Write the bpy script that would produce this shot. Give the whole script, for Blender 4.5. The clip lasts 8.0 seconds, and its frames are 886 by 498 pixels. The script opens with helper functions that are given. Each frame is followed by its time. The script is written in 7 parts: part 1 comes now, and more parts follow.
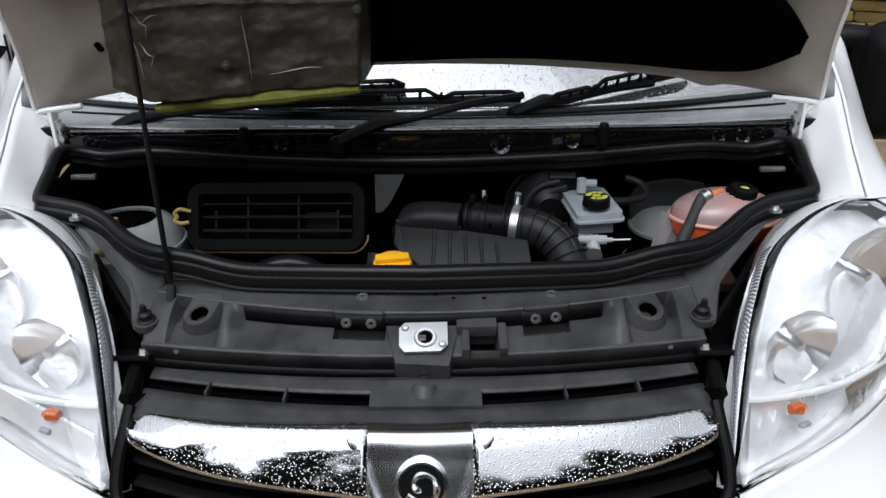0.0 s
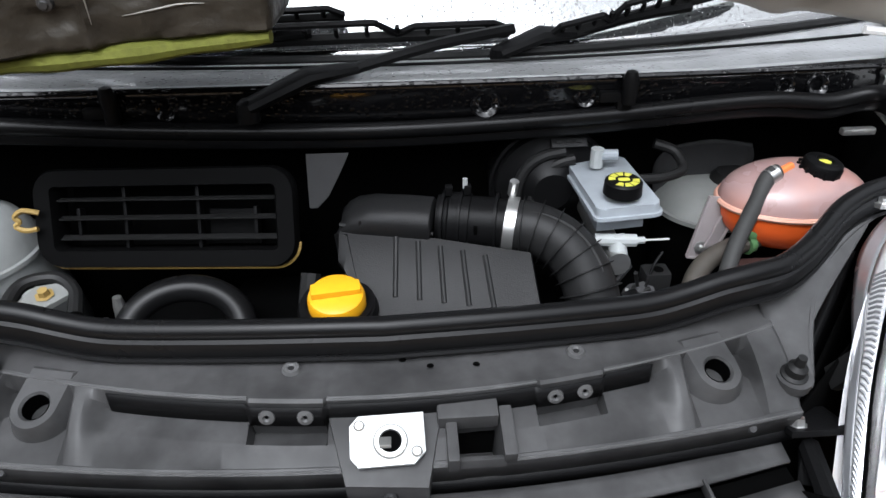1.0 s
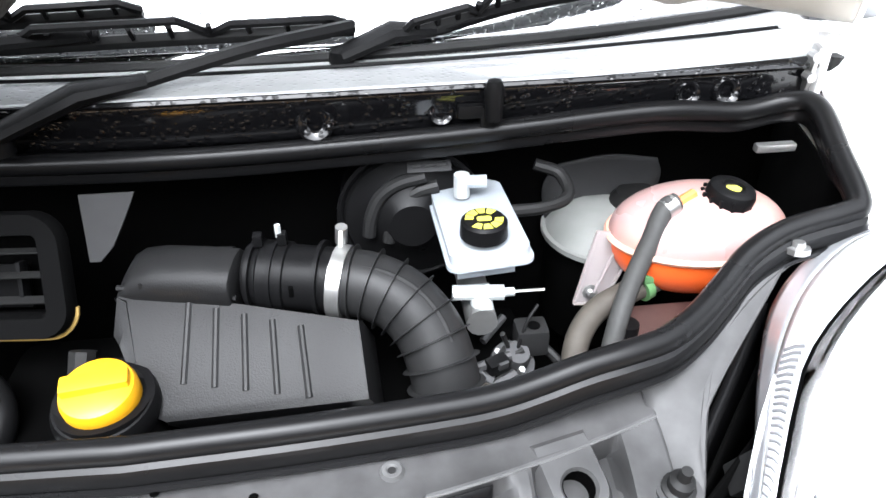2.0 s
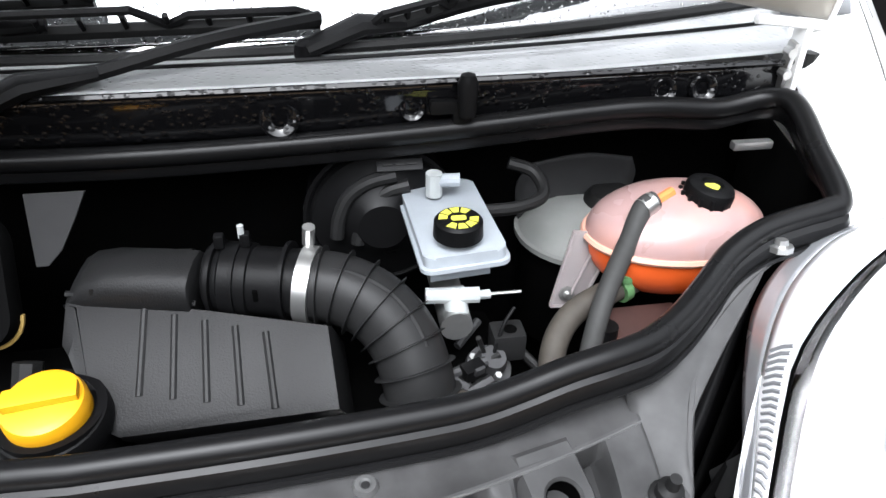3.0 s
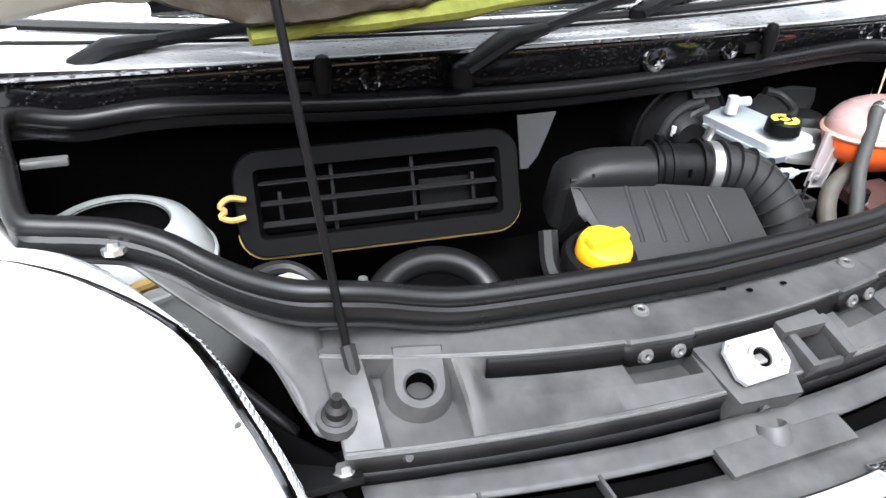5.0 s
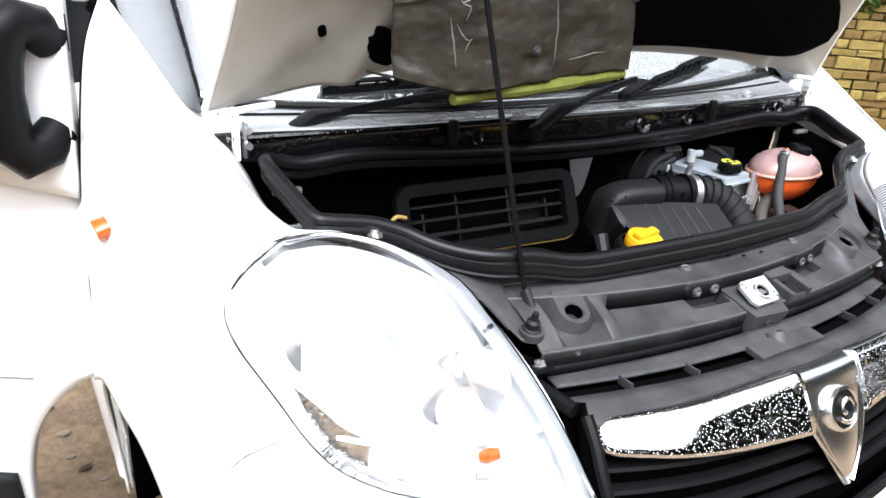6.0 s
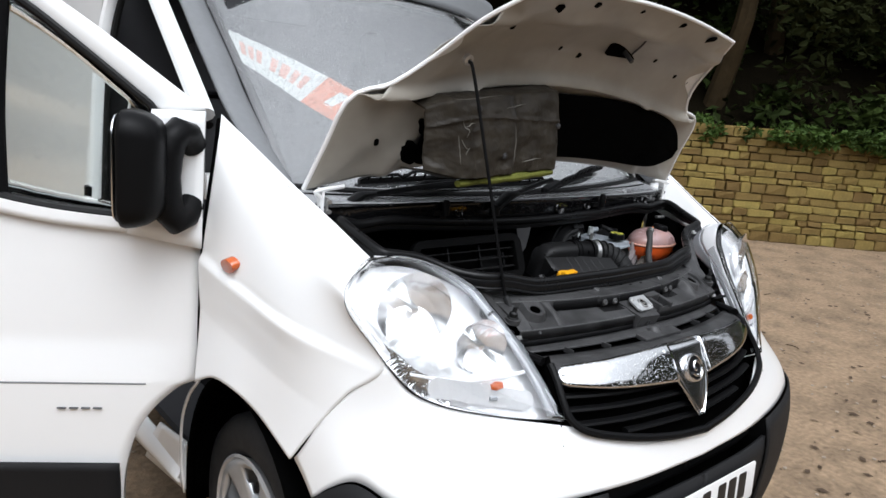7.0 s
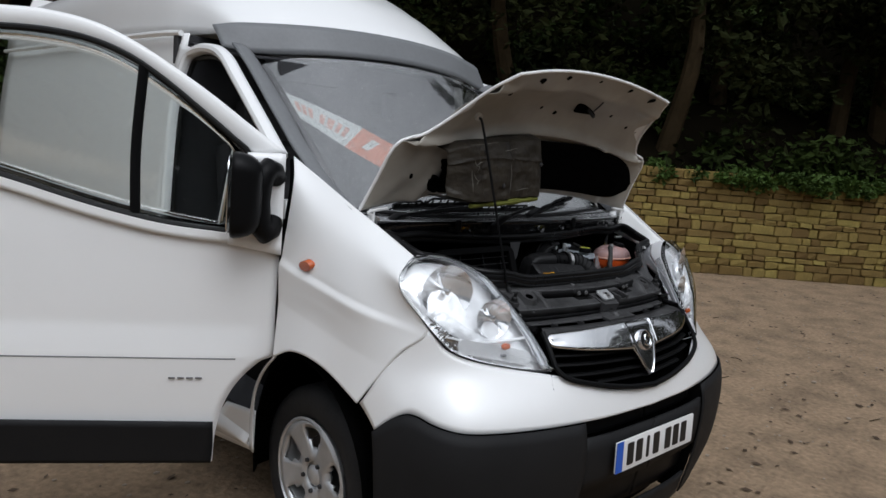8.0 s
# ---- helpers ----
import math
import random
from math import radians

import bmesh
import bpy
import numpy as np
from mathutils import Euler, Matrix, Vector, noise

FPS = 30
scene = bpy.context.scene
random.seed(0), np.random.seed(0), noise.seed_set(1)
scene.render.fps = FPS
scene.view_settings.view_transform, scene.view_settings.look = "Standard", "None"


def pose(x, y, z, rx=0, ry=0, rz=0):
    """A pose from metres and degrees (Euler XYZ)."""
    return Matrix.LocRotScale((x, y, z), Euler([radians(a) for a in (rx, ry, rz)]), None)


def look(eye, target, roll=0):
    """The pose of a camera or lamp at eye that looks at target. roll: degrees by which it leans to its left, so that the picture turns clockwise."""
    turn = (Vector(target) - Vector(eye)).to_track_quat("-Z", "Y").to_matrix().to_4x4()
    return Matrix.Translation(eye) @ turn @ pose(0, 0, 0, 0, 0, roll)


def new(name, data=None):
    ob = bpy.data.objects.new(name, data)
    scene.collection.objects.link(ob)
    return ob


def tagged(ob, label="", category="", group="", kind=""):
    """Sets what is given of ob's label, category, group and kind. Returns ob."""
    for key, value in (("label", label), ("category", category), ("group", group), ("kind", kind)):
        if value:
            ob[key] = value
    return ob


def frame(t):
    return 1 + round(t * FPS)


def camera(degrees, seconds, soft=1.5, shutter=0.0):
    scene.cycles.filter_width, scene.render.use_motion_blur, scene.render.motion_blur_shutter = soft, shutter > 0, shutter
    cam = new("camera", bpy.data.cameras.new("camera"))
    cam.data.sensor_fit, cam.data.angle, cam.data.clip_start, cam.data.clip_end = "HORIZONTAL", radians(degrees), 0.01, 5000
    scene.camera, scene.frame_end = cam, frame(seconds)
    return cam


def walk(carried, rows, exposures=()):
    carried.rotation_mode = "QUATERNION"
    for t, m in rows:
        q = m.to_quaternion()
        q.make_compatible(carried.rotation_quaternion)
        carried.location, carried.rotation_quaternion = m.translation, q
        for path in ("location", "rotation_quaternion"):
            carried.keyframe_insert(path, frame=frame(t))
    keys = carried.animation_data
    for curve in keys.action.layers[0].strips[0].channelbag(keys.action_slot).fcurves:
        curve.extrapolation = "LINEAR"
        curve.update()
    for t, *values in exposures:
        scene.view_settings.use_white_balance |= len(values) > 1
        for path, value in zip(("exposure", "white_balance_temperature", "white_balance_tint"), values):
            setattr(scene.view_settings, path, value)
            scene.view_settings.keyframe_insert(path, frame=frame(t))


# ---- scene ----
cam = camera(63.6, 8.0)
EXPOSURES = [(0, -0.45, 6000, 10), (0.5, -0.1, 6000, 10), (1, 0.4, 6050, 10), (1.5, 1.25, 6100, 10), (2, 1.85, 6100, 10), (2.2, 1.85, 6100, 10), (3.3, 0.95, 6150, 10), (3.6, 0.95, 6150, 10), (4, 1.35, 6150, 10), (4.5, 1.8, 6120, 10), (5.2, 1.8, 6080, 10), (6.3, 0.7, 6030, 10), (6.5, 0.5, 6030, 10), (7, -0.1, 6050, 10), (7.5, -0.5, 6050, 10), (8, -0.95, 6000, 10)]
PATH = [
    (0, (0.043, -0.795, 1.656), (0.027, 1.041, 0.862), -0.8),
    (0.5, (0.034, -0.56, 1.625), (0.043, 1.231, 0.734), -1.6),
    (1, (0.029, -0.345, 1.628), (0.133, 1.358, 0.586), -0.7),
    (1.5, (0.114, -0.2, 1.61), (0.263, 1.471, 0.521), -0.5),
    (2, (0.212, -0.137, 1.598), (0.399, 1.522, 0.497), -0.6),
    (2.2, (0.237, -0.129, 1.585), (0.46, 1.538, 0.503), -0.0),
    (3.3, (0.156, -0.103, 1.574), (0.462, 1.543, 0.48), 0.8),
    (3.5, (0.081, -0.098, 1.577), (0.417, 1.53, 0.465), 1.1),
    (4, (-0.159, -0.096, 1.567), (0.352, 1.474, 0.439), 3.7),
    (4.5, (-0.337, -0.181, 1.579), (0.209, 1.376, 0.449), 2.2),
    (5, (-0.556, -0.259, 1.589), (0.094, 1.311, 0.534), 2.7),
    (5.2, (-0.658, -0.287, 1.596), (0.057, 1.29, 0.594), 3.0),
    (6.3, (-1.255, -0.614, 1.608), (-0.155, 0.922, 0.952), 4.1),
    (6.5, (-1.381, -0.71, 1.613), (-0.21, 0.808, 1.044), 4.5),
    (7, (-1.704, -0.924, 1.625), (-0.426, 0.552, 1.19), 5.2),
    (7.5, (-1.981, -1.145, 1.594), (-0.673, 0.309, 1.173), 5.3),
    (8, (-2.287, -1.323, 1.615), (-0.926, 0.11, 1.312), 5.1),
]
walk(cam, [(t, look(eye, target, roll)) for t, eye, target, roll in PATH], EXPOSURES)

# ---- light: a bright overcast sky ----
world = bpy.data.worlds.new("overcast")
scene.world = world
world.use_nodes = True
wn, wl = world.node_tree.nodes, world.node_tree.links
sky = wn.new("ShaderNodeTexSky")
sky.sky_type = "NISHITA"
sky.sun_disc = False
sky.sun_elevation, sky.sun_rotation = radians(60), radians(200)
sky.air_density, sky.dust_density, sky.ozone_density = 1.0, 4.0, 1.0
grey = wn.new("ShaderNodeHueSaturation")
grey.inputs["Saturation"].default_value = 0.06
wl.new(sky.outputs[0], grey.inputs["Color"])
up = wn.new("ShaderNodeTexCoord")
split = wn.new("ShaderNodeSeparateXYZ")
wl.new(up.outputs["Generated"], split.inputs[0])
height = wn.new("ShaderNodeMapRange")
height.inputs[1].default_value, height.inputs[2].default_value = 0.0, 1.0
height.inputs[3].default_value, height.inputs[4].default_value = 0.55, 2.6
wl.new(split.outputs["Z"], height.inputs[0])
cloud = wn.new("ShaderNodeVectorMath")
cloud.operation = "SCALE"
wl.new(grey.outputs[0], cloud.inputs[0])
wl.new(height.outputs[0], cloud.inputs["Scale"])
wl.new(cloud.outputs[0], wn["Background"].inputs[0])
wn["Background"].inputs[1].default_value = 0.15
sun = new("sun", bpy.data.lights.new("sun", "SUN"))
sun.data.energy, sun.data.angle, sun.data.color = 0.9, radians(75), (1.0, 0.99, 0.98)
sun.matrix_world = look((-3, -6, 9), (0, 0, 0))


# ---- small mesh tools ----
def catmull(points, t):
    """The point at t (0 to len - 1) of a smooth curve through points."""
    n = len(points) - 1
    i = min(int(t), n - 1)
    f = t - i
    a, b = points[i], points[i + 1]
    before = points[i - 1] if i > 0 else [2 * q - r for q, r in zip(a, b)]
    after = points[i + 2] if i < n - 1 else [2 * r - q for q, r in zip(a, b)]
    w0, w1, w2, w3 = -f + 2 * f * f - f ** 3, 2 - 5 * f * f + 3 * f ** 3, f + 4 * f * f - 3 * f ** 3, f ** 3 - f * f
    return np.array([0.5 * (w0 * o + w1 * q + w2 * r + w3 * e) for o, q, r, e in zip(before, a, b, after)])


def curve_points(points, count):
    n = len(points) - 1
    return [catmull(points, n * k / (count - 1)) for k in range(count)]


def loft(rows, nu, nv):
    """A smooth sheet through a net of points."""
    bm = bmesh.new()
    across = [curve_points(r, nu) for r in rows]
    net = [curve_points([r[k] for r in across], nv) for k in range(nu)]
    vs = [[bm.verts.new(p) for p in line] for line in net]
    for a, b in zip(vs, vs[1:]):
        for k in range(nv - 1):
            try:
                bm.faces.new((a[k], a[k + 1], b[k + 1], b[k]))
            except ValueError:
                pass
    bmesh.ops.recalc_face_normals(bm, faces=bm.faces)
    return bm


def box(cx, cy, cz, sx, sy, sz, bevel=0.0, m=None, bm=None):
    """A box with rounded edges, by its middle and its sizes; m turns it about its middle."""
    bm = bm or bmesh.new()
    r = bmesh.ops.create_cube(bm, size=1.0)
    vs = r["verts"]
    for v in vs:
        v.co = Vector((v.co.x * sx, v.co.y * sy, v.co.z * sz))
    if bevel:
        es = list({e for v in vs for e in v.link_edges})
        out = bmesh.ops.bevel(bm, geom=es, offset=bevel, segments=2, profile=0.7, affect="EDGES")
        vs = list({v for f in out["faces"] for v in f.verts} | {v for v in vs if v.is_valid})
    turn = Matrix.Translation((cx, cy, cz)) @ (m or Matrix())
    for v in vs:
        v.co = turn @ v.co
    return bm


def tube(points, radius, seg=10, smooth=0, closed=False, bm=None, squash=1.0):
    """A round bar along points; radius may be a list."""
    bm = bm or bmesh.new()
    pts = [Vector(p) for p in (curve_points(points, smooth) if smooth else points)]
    n = len(pts)
    up = Vector((0, 0, 1))
    rings = []
    last = None
    for k, p in enumerate(pts):
        a = pts[(k - 1) % n] if closed or k else p
        b = pts[(k + 1) % n] if closed or k < n - 1 else p
        d = (b - a).normalized()
        if last is None:
            side = d.cross(up)
            if side.length < 0.05:
                side = d.cross(Vector((1, 0, 0)))
        else:
            side = last - d * last.dot(d)
        side.normalize()
        last = side
        over = side.cross(d).normalized()
        r = radius[k] if isinstance(radius, (list, tuple)) else radius
        rings.append([bm.verts.new(p + r * (math.cos(q) * side + squash * math.sin(q) * over)) for q in (2 * math.pi * j / seg for j in range(seg))])
    pairs = list(zip(rings, rings[1:])) + ([(rings[-1], rings[0])] if closed else [])
    for a, b in pairs:
        for j in range(seg):
            bm.faces.new((a[j], a[(j + 1) % seg], b[(j + 1) % seg], b[j]))
    if not closed:
        bm.faces.new(rings[0][::-1])
        bm.faces.new(rings[-1])
    bmesh.ops.recalc_face_normals(bm, faces=bm.faces)
    return bm


def lathe(profile, seg=28, m=None, bm=None):
    """A turned body about local z: profile of (radius, height)."""
    bm = bm or bmesh.new()
    m = m or Matrix()
    rings = []
    for r, h in profile:
        if r < 1e-5:
            rings.append([bm.verts.new(m @ Vector((0, 0, h)))])
        else:
            rings.append([bm.verts.new(m @ Vector((r * math.cos(2 * math.pi * j / seg), r * math.sin(2 * math.pi * j / seg), h))) for j in range(seg)])
    for a, b in zip(rings, rings[1:]):
        for j in range(seg):
            k = (j + 1) % seg
            if len(a) == 1 and len(b) > 1:
                bm.faces.new((a[0], b[j], b[k]))
            elif len(b) == 1 and len(a) > 1:
                bm.faces.new((a[j], a[k], b[0]))
            elif len(a) > 1:
                bm.faces.new((a[j], a[k], b[k], b[j]))
    bmesh.ops.recalc_face_normals(bm, faces=bm.faces)
    return bm


def slab(outline, low, high, bevel=0.0, m=None, bm=None):
    """A plate of a flat outline (x, y), from height low to high, laid by m."""
    bm = bm or bmesh.new()
    m = m or Matrix()
    a = [bm.verts.new((x, y, low)) for x, y in outline]
    b = [bm.verts.new((x, y, high)) for x, y in outline]
    n = len(outline)
    faces = [bm.faces.new(a[::-1]), bm.faces.new(b)]
    for k in range(n):
        faces.append(bm.faces.new((a[k], a[(k + 1) % n], b[(k + 1) % n], b[k])))
    vs = a + b
    if bevel:
        es = list(faces[1].edges)
        out = bmesh.ops.bevel(bm, geom=es, offset=bevel, segments=2, profile=0.7, affect="EDGES")
        vs = list({v for f in out["faces"] for v in f.verts} | {v for v in vs if v.is_valid})
    for v in vs:
        v.co = m @ v.co
    bmesh.ops.recalc_face_normals(bm, faces=[f for f in bm.faces])
    return bm


def rounded(w, h, r, n=5):
    """The outline of a rectangle with round corners."""
    out = []
    for cx, cy, a0 in ((w / 2 - r, h / 2 - r, 0), (r - w / 2, h / 2 - r, 90), (r - w / 2, r - h / 2, 180), (w / 2 - r, r - h / 2, 270)):
        for k in range(n + 1):
            a = radians(a0 + 90 * k / n)
            out.append((cx + r * math.cos(a), cy + r * math.sin(a)))
    return out


def mirrored(bm):
    """The same mesh on the other side of the van."""
    out = bm.copy()
    for v in out.verts:
        v.co.x = -v.co.x
    bmesh.ops.reverse_faces(out, faces=out.faces)
    return out


def join(bm, other):
    """Adds a second mesh to the first."""
    me = bpy.data.meshes.new("tmp")
    other.to_mesh(me)
    bm.from_mesh(me)
    bpy.data.meshes.remove(me)
    other.free()
    return bm


def axes(origin, x_dir, y_dir):
    """A pose with its x and y along given directions."""
    x = Vector(x_dir).normalized()
    z = x.cross(Vector(y_dir)).normalized()
    y = z.cross(x)
    m = Matrix((x, y, z)).transposed().to_4x4()
    m.translation = Vector(origin)
    return m


def part(name, bm, material, parent=None, label="", thick=0.0, sharp=35, kind="", offset=-1.0, at=None):
    """Links a mesh as one object under a thing or a part."""
    me = bpy.data.meshes.new(name)
    bm.to_mesh(me)
    bm.free()
    me.materials.append(material)
    me.shade_smooth()
    me.set_sharp_from_angle(angle=radians(sharp))
    ob = new(name, me)
    if parent:
        ob.parent = parent
    if at:
        ob.matrix_basis = at
    if thick:
        mod = ob.modifiers.new("Solidify", "SOLIDIFY")
        mod.thickness, mod.offset = thick, offset
    if label or kind:
        tagged(ob, label=label, kind=kind)
    return ob


# ---- materials ----
def material(name, colour, rough=0.5, metal=0.0, grain=0.0, scale=40.0, stain=0.0, stain_scale=3.0, bump=0.0, coat=0.0, transmission=0.0, ior=1.45, stain_colour=None, spec=0.5):
    """A surface with colour variation at two scales, roughness variation and fine relief, in metres."""
    m = bpy.data.materials.new(name)
    m.use_nodes = True
    n, l = m.node_tree.nodes, m.node_tree.links
    b = n["Principled BSDF"]
    b.inputs["Roughness"].default_value = rough
    b.inputs["Metallic"].default_value = metal
    b.inputs["Coat Weight"].default_value = coat
    b.inputs["Coat Roughness"].default_value = 0.05
    b.inputs["Transmission Weight"].default_value = transmission
    b.inputs["IOR"].default_value = ior
    b.inputs["Specular IOR Level"].default_value = spec
    b.inputs["Base Color"].default_value = (*colour, 1)
    if not (grain or stain or bump):
        return m
    co = n.new("ShaderNodeTexCoord")
    fine = n.new("ShaderNodeTexNoise")
    fine.inputs["Scale"].default_value, fine.inputs["Detail"].default_value = scale, 6
    big = n.new("ShaderNodeTexNoise")
    big.inputs["Scale"].default_value, big.inputs["Detail"].default_value = stain_scale, 4
    for t in (fine, big):
        l.new(co.outputs["Object"], t.inputs["Vector"])
    mix = n.new("ShaderNodeMix")
    mix.data_type = "RGBA"
    dark = stain_colour or tuple(c * 0.55 for c in colour)
    ramp = n.new("ShaderNodeMapRange")
    ramp.inputs[1].default_value, ramp.inputs[2].default_value = 0.42, 0.7
    ramp.inputs[3].default_value, ramp.inputs[4].default_value = 0.0, stain
    l.new(big.outputs[0], ramp.inputs[0])
    l.new(ramp.outputs[0], mix.inputs["Factor"])
    mix.inputs["A"].default_value, mix.inputs["B"].default_value = (*colour, 1), (*dark, 1)
    hs = n.new("ShaderNodeHueSaturation")
    amount = n.new("ShaderNodeMapRange")
    amount.inputs[3].default_value, amount.inputs[4].default_value = 1 - grain, 1 + grain
    l.new(fine.outputs[0], amount.inputs[0])
    l.new(amount.outputs[0], hs.inputs["Value"])
    l.new(mix.outputs["Result"], hs.inputs["Color"])
    l.new(hs.outputs[0], b.inputs["Base Color"])
    rr = n.new("ShaderNodeMapRange")
    rr.inputs[3].default_value, rr.inputs[4].default_value = max(0.02, rough - 0.12 * min(1, grain * 4 + stain)), min(1, rough + 0.12 * min(1, grain * 4 + stain))
    l.new(big.outputs[0], rr.inputs[0])
    l.new(rr.outputs[0], b.inputs["Roughness"])
    if bump:
        bp = n.new("ShaderNodeBump")
        bp.inputs["Strength"].default_value, bp.inputs["Distance"].default_value = 0.6, bump
        l.new(fine.outputs[0], bp.inputs["Height"])
        l.new(bp.outputs[0], b.inputs["Normal"])
    return m


def wet(m, size=260.0, height=0.0012, share=0.25):
    """Adds rain drops as small relief."""
    n, l = m.node_tree.nodes, m.node_tree.links
    co = n.new("ShaderNodeTexCoord")
    v = n.new("ShaderNodeTexVoronoi")
    v.inputs["Scale"].default_value = size
    l.new(co.outputs["Object"], v.inputs["Vector"])
    drop = n.new("ShaderNodeMapRange")
    drop.inputs[1].default_value, drop.inputs[2].default_value = share, 0.0
    l.new(v.outputs["Distance"], drop.inputs[0])
    bp = n.new("ShaderNodeBump")
    bp.inputs["Strength"].default_value, bp.inputs["Distance"].default_value = 1.0, height
    l.new(drop.outputs[0], bp.inputs["Height"])
    l.new(bp.outputs[0], n["Principled BSDF"].inputs["Normal"])
    return m


WHITE = material("white_paint", (0.84, 0.84, 0.83), 0.28, coat=0.6, grain=0.02, scale=6, stain=0.06, stain_scale=1.5)
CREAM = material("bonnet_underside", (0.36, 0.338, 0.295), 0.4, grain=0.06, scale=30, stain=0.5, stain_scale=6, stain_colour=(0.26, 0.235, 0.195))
INNER = material("inner_wing_paint", (0.23, 0.235, 0.225), 0.5, grain=0.08, scale=40, stain=0.5, stain_scale=9)
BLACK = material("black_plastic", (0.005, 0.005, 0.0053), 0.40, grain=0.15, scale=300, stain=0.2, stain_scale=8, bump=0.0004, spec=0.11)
GLOSS = wet(material("wet_black_scuttle", (0.004, 0.004, 0.0045), 0.11, coat=0.3), 105, 0.0016, 0.42)
GREY = material("grey_plastic", (0.052, 0.0515, 0.052), 0.40, grain=0.3, scale=60, stain=0.85, stain_scale=13, bump=0.0004, stain_colour=(0.019, 0.019, 0.0192), spec=0.26)
# paler grey for screws and rivets, and for highlights painted on panel edges
GREYLIGHT = material("pale_grey_screw_and_glint", (0.085, 0.085, 0.085), 0.35, grain=0.3, scale=60, stain=0.6, stain_scale=20)
BRACKET = material("bracket_grey", (0.036, 0.036, 0.037), 0.5, grain=0.1, scale=40, stain=0.4, stain_scale=12, spec=0.15)
TANKSEAM = material("tank_seam", (0.66, 0.36, 0.27), 0.35, grain=0.04)
FILTER = material("filter_box_plastic", (0.0095, 0.0095, 0.0098), 0.46, grain=0.12, scale=500, stain=0.3, stain_scale=9, bump=0.0006, spec=0.25)
RUBSTRIP = material("rub_strip_plastic", (0.010, 0.010, 0.0105), 0.6, grain=0.15, scale=300, stain=0.3, stain_scale=5, bump=0.0004, spec=0.2)
DULL = material("charcoal_bumper", (0.015, 0.015, 0.0155), 0.6, grain=0.15, scale=400, stain=0.25, stain_scale=6, bump=0.0006, spec=0.15)
RUBBER = material("rubber", (0.012, 0.012, 0.012), 0.45, grain=0.2, scale=120, stain=0.3, stain_scale=15, bump=0.0003, spec=0.22)
HOSE = material("hose_rubber", (0.015, 0.015, 0.0152), 0.45, grain=0.15, scale=150, stain=0.3, stain_scale=20, bump=0.0003, spec=0.22)
TANKHOSE = material("grey_tank_hose", (0.045, 0.045, 0.044), 0.6, grain=0.15, scale=150, stain=0.4, stain_scale=20, spec=0.25)
BROWN_HOSE = material("dusty_hose", (0.060, 0.052, 0.043), 0.7, grain=0.2, scale=120, stain=0.5, stain_scale=25)
SEAL = material("seal_rubber", (0.006, 0.006, 0.0063), 0.30, grain=0.15, scale=90, stain=0.25, stain_scale=12, spec=0.22)
# near-black stands in for shade in bay, gaps and holes; also colours black parts
BAY = material("bay_shade_and_black", (0.0014, 0.0014, 0.0014), 0.9, grain=0.3, scale=40, stain=0.4, stain_scale=8, spec=0.02)
INLET = material("inlet_plastic", (0.0028, 0.0028, 0.0029), 0.5, grain=0.2, scale=200, stain=0.3, stain_scale=9, bump=0.0003, spec=0.06)
IRON = material("engine_metal", (0.07, 0.07, 0.072), 0.55, metal=0.6, grain=0.3, scale=60, stain=0.5, stain_scale=18)
STEEL = material("zinc_steel", (0.55, 0.55, 0.54), 0.35, metal=0.9, grain=0.1, scale=90, stain=0.3, stain_scale=30)
PLATE = material("latch_plate", (0.45, 0.46, 0.46), 0.4, metal=0.5, grain=0.06, scale=150, stain=0.3, stain_scale=40)
CHROME = wet(material("chrome", (0.80, 0.81, 0.82), 0.06, metal=1.0), 260, 0.0008, 0.30)
BRIGHT = material("bright_chrome", (0.88, 0.89, 0.90), 0.20, metal=1.0)
GLASS = material("lamp_lens", (0.98, 0.99, 0.99), 0.02, transmission=1.0, ior=1.5)
SCREEN = wet(material("windscreen_glass", (0.95, 0.98, 0.97), 0.02, transmission=1.0, ior=3.1), 150, 0.0010, 0.24)
PANE = material("side_glass", (0.93, 0.99, 0.97), 0.02, transmission=1.0, ior=1.9)
REFLECT = material("lamp_reflector", (0.93, 0.93, 0.94), 0.24, metal=1.0)
LAMPSIDE = material("lamp_side_plastic", (0.42, 0.43, 0.45), 0.25, metal=0.5, grain=0.1, scale=50, stain=0.3, stain_scale=12)
LAMPIN = material("lamp_inner_chrome", (0.94, 0.94, 0.95), 0.18, metal=0.5, grain=0.06, scale=26, stain=0.25, stain_scale=14, bump=0.008, stain_colour=(0.62, 0.63, 0.65))
FACET = material("faceted_lamp_chrome", (0.90, 0.90, 0.91), 0.14, metal=1.0, grain=0.35, scale=90, bump=0.006)
LAMPGREY = material("lamp_bezel", (0.86, 0.86, 0.87), 0.3, metal=0.25)
AMBER = material("amber_lens", (0.50, 0.095, 0.014), 0.2, coat=0.5)
YELLOW = material("oil_cap_yellow", (0.78, 0.38, 0.008), 0.38, grain=0.05, scale=80, stain=0.15, stain_scale=30)
CAPYELLOW = material("cap_print", (0.62, 0.60, 0.08), 0.5)
MILK = material("milky_plastic", (0.38, 0.40, 0.40), 0.35, grain=0.04, scale=50, stain=0.2, stain_scale=14)
BOTTLE = material("washer_bottle_plastic", (0.30, 0.31, 0.305), 0.35, grain=0.06, scale=50, stain=0.35, stain_scale=9)
TANK = material("tank_plastic", (0.36, 0.235, 0.225), 0.3, grain=0.05, scale=60, stain=0.7, stain_scale=9, stain_colour=(0.52, 0.22, 0.15), coat=0.3)
COOLANT = material("coolant_in_tank", (0.88, 0.13, 0.022), 0.3, grain=0.08, scale=40, stain=0.3, stain_scale=12, coat=0.3)
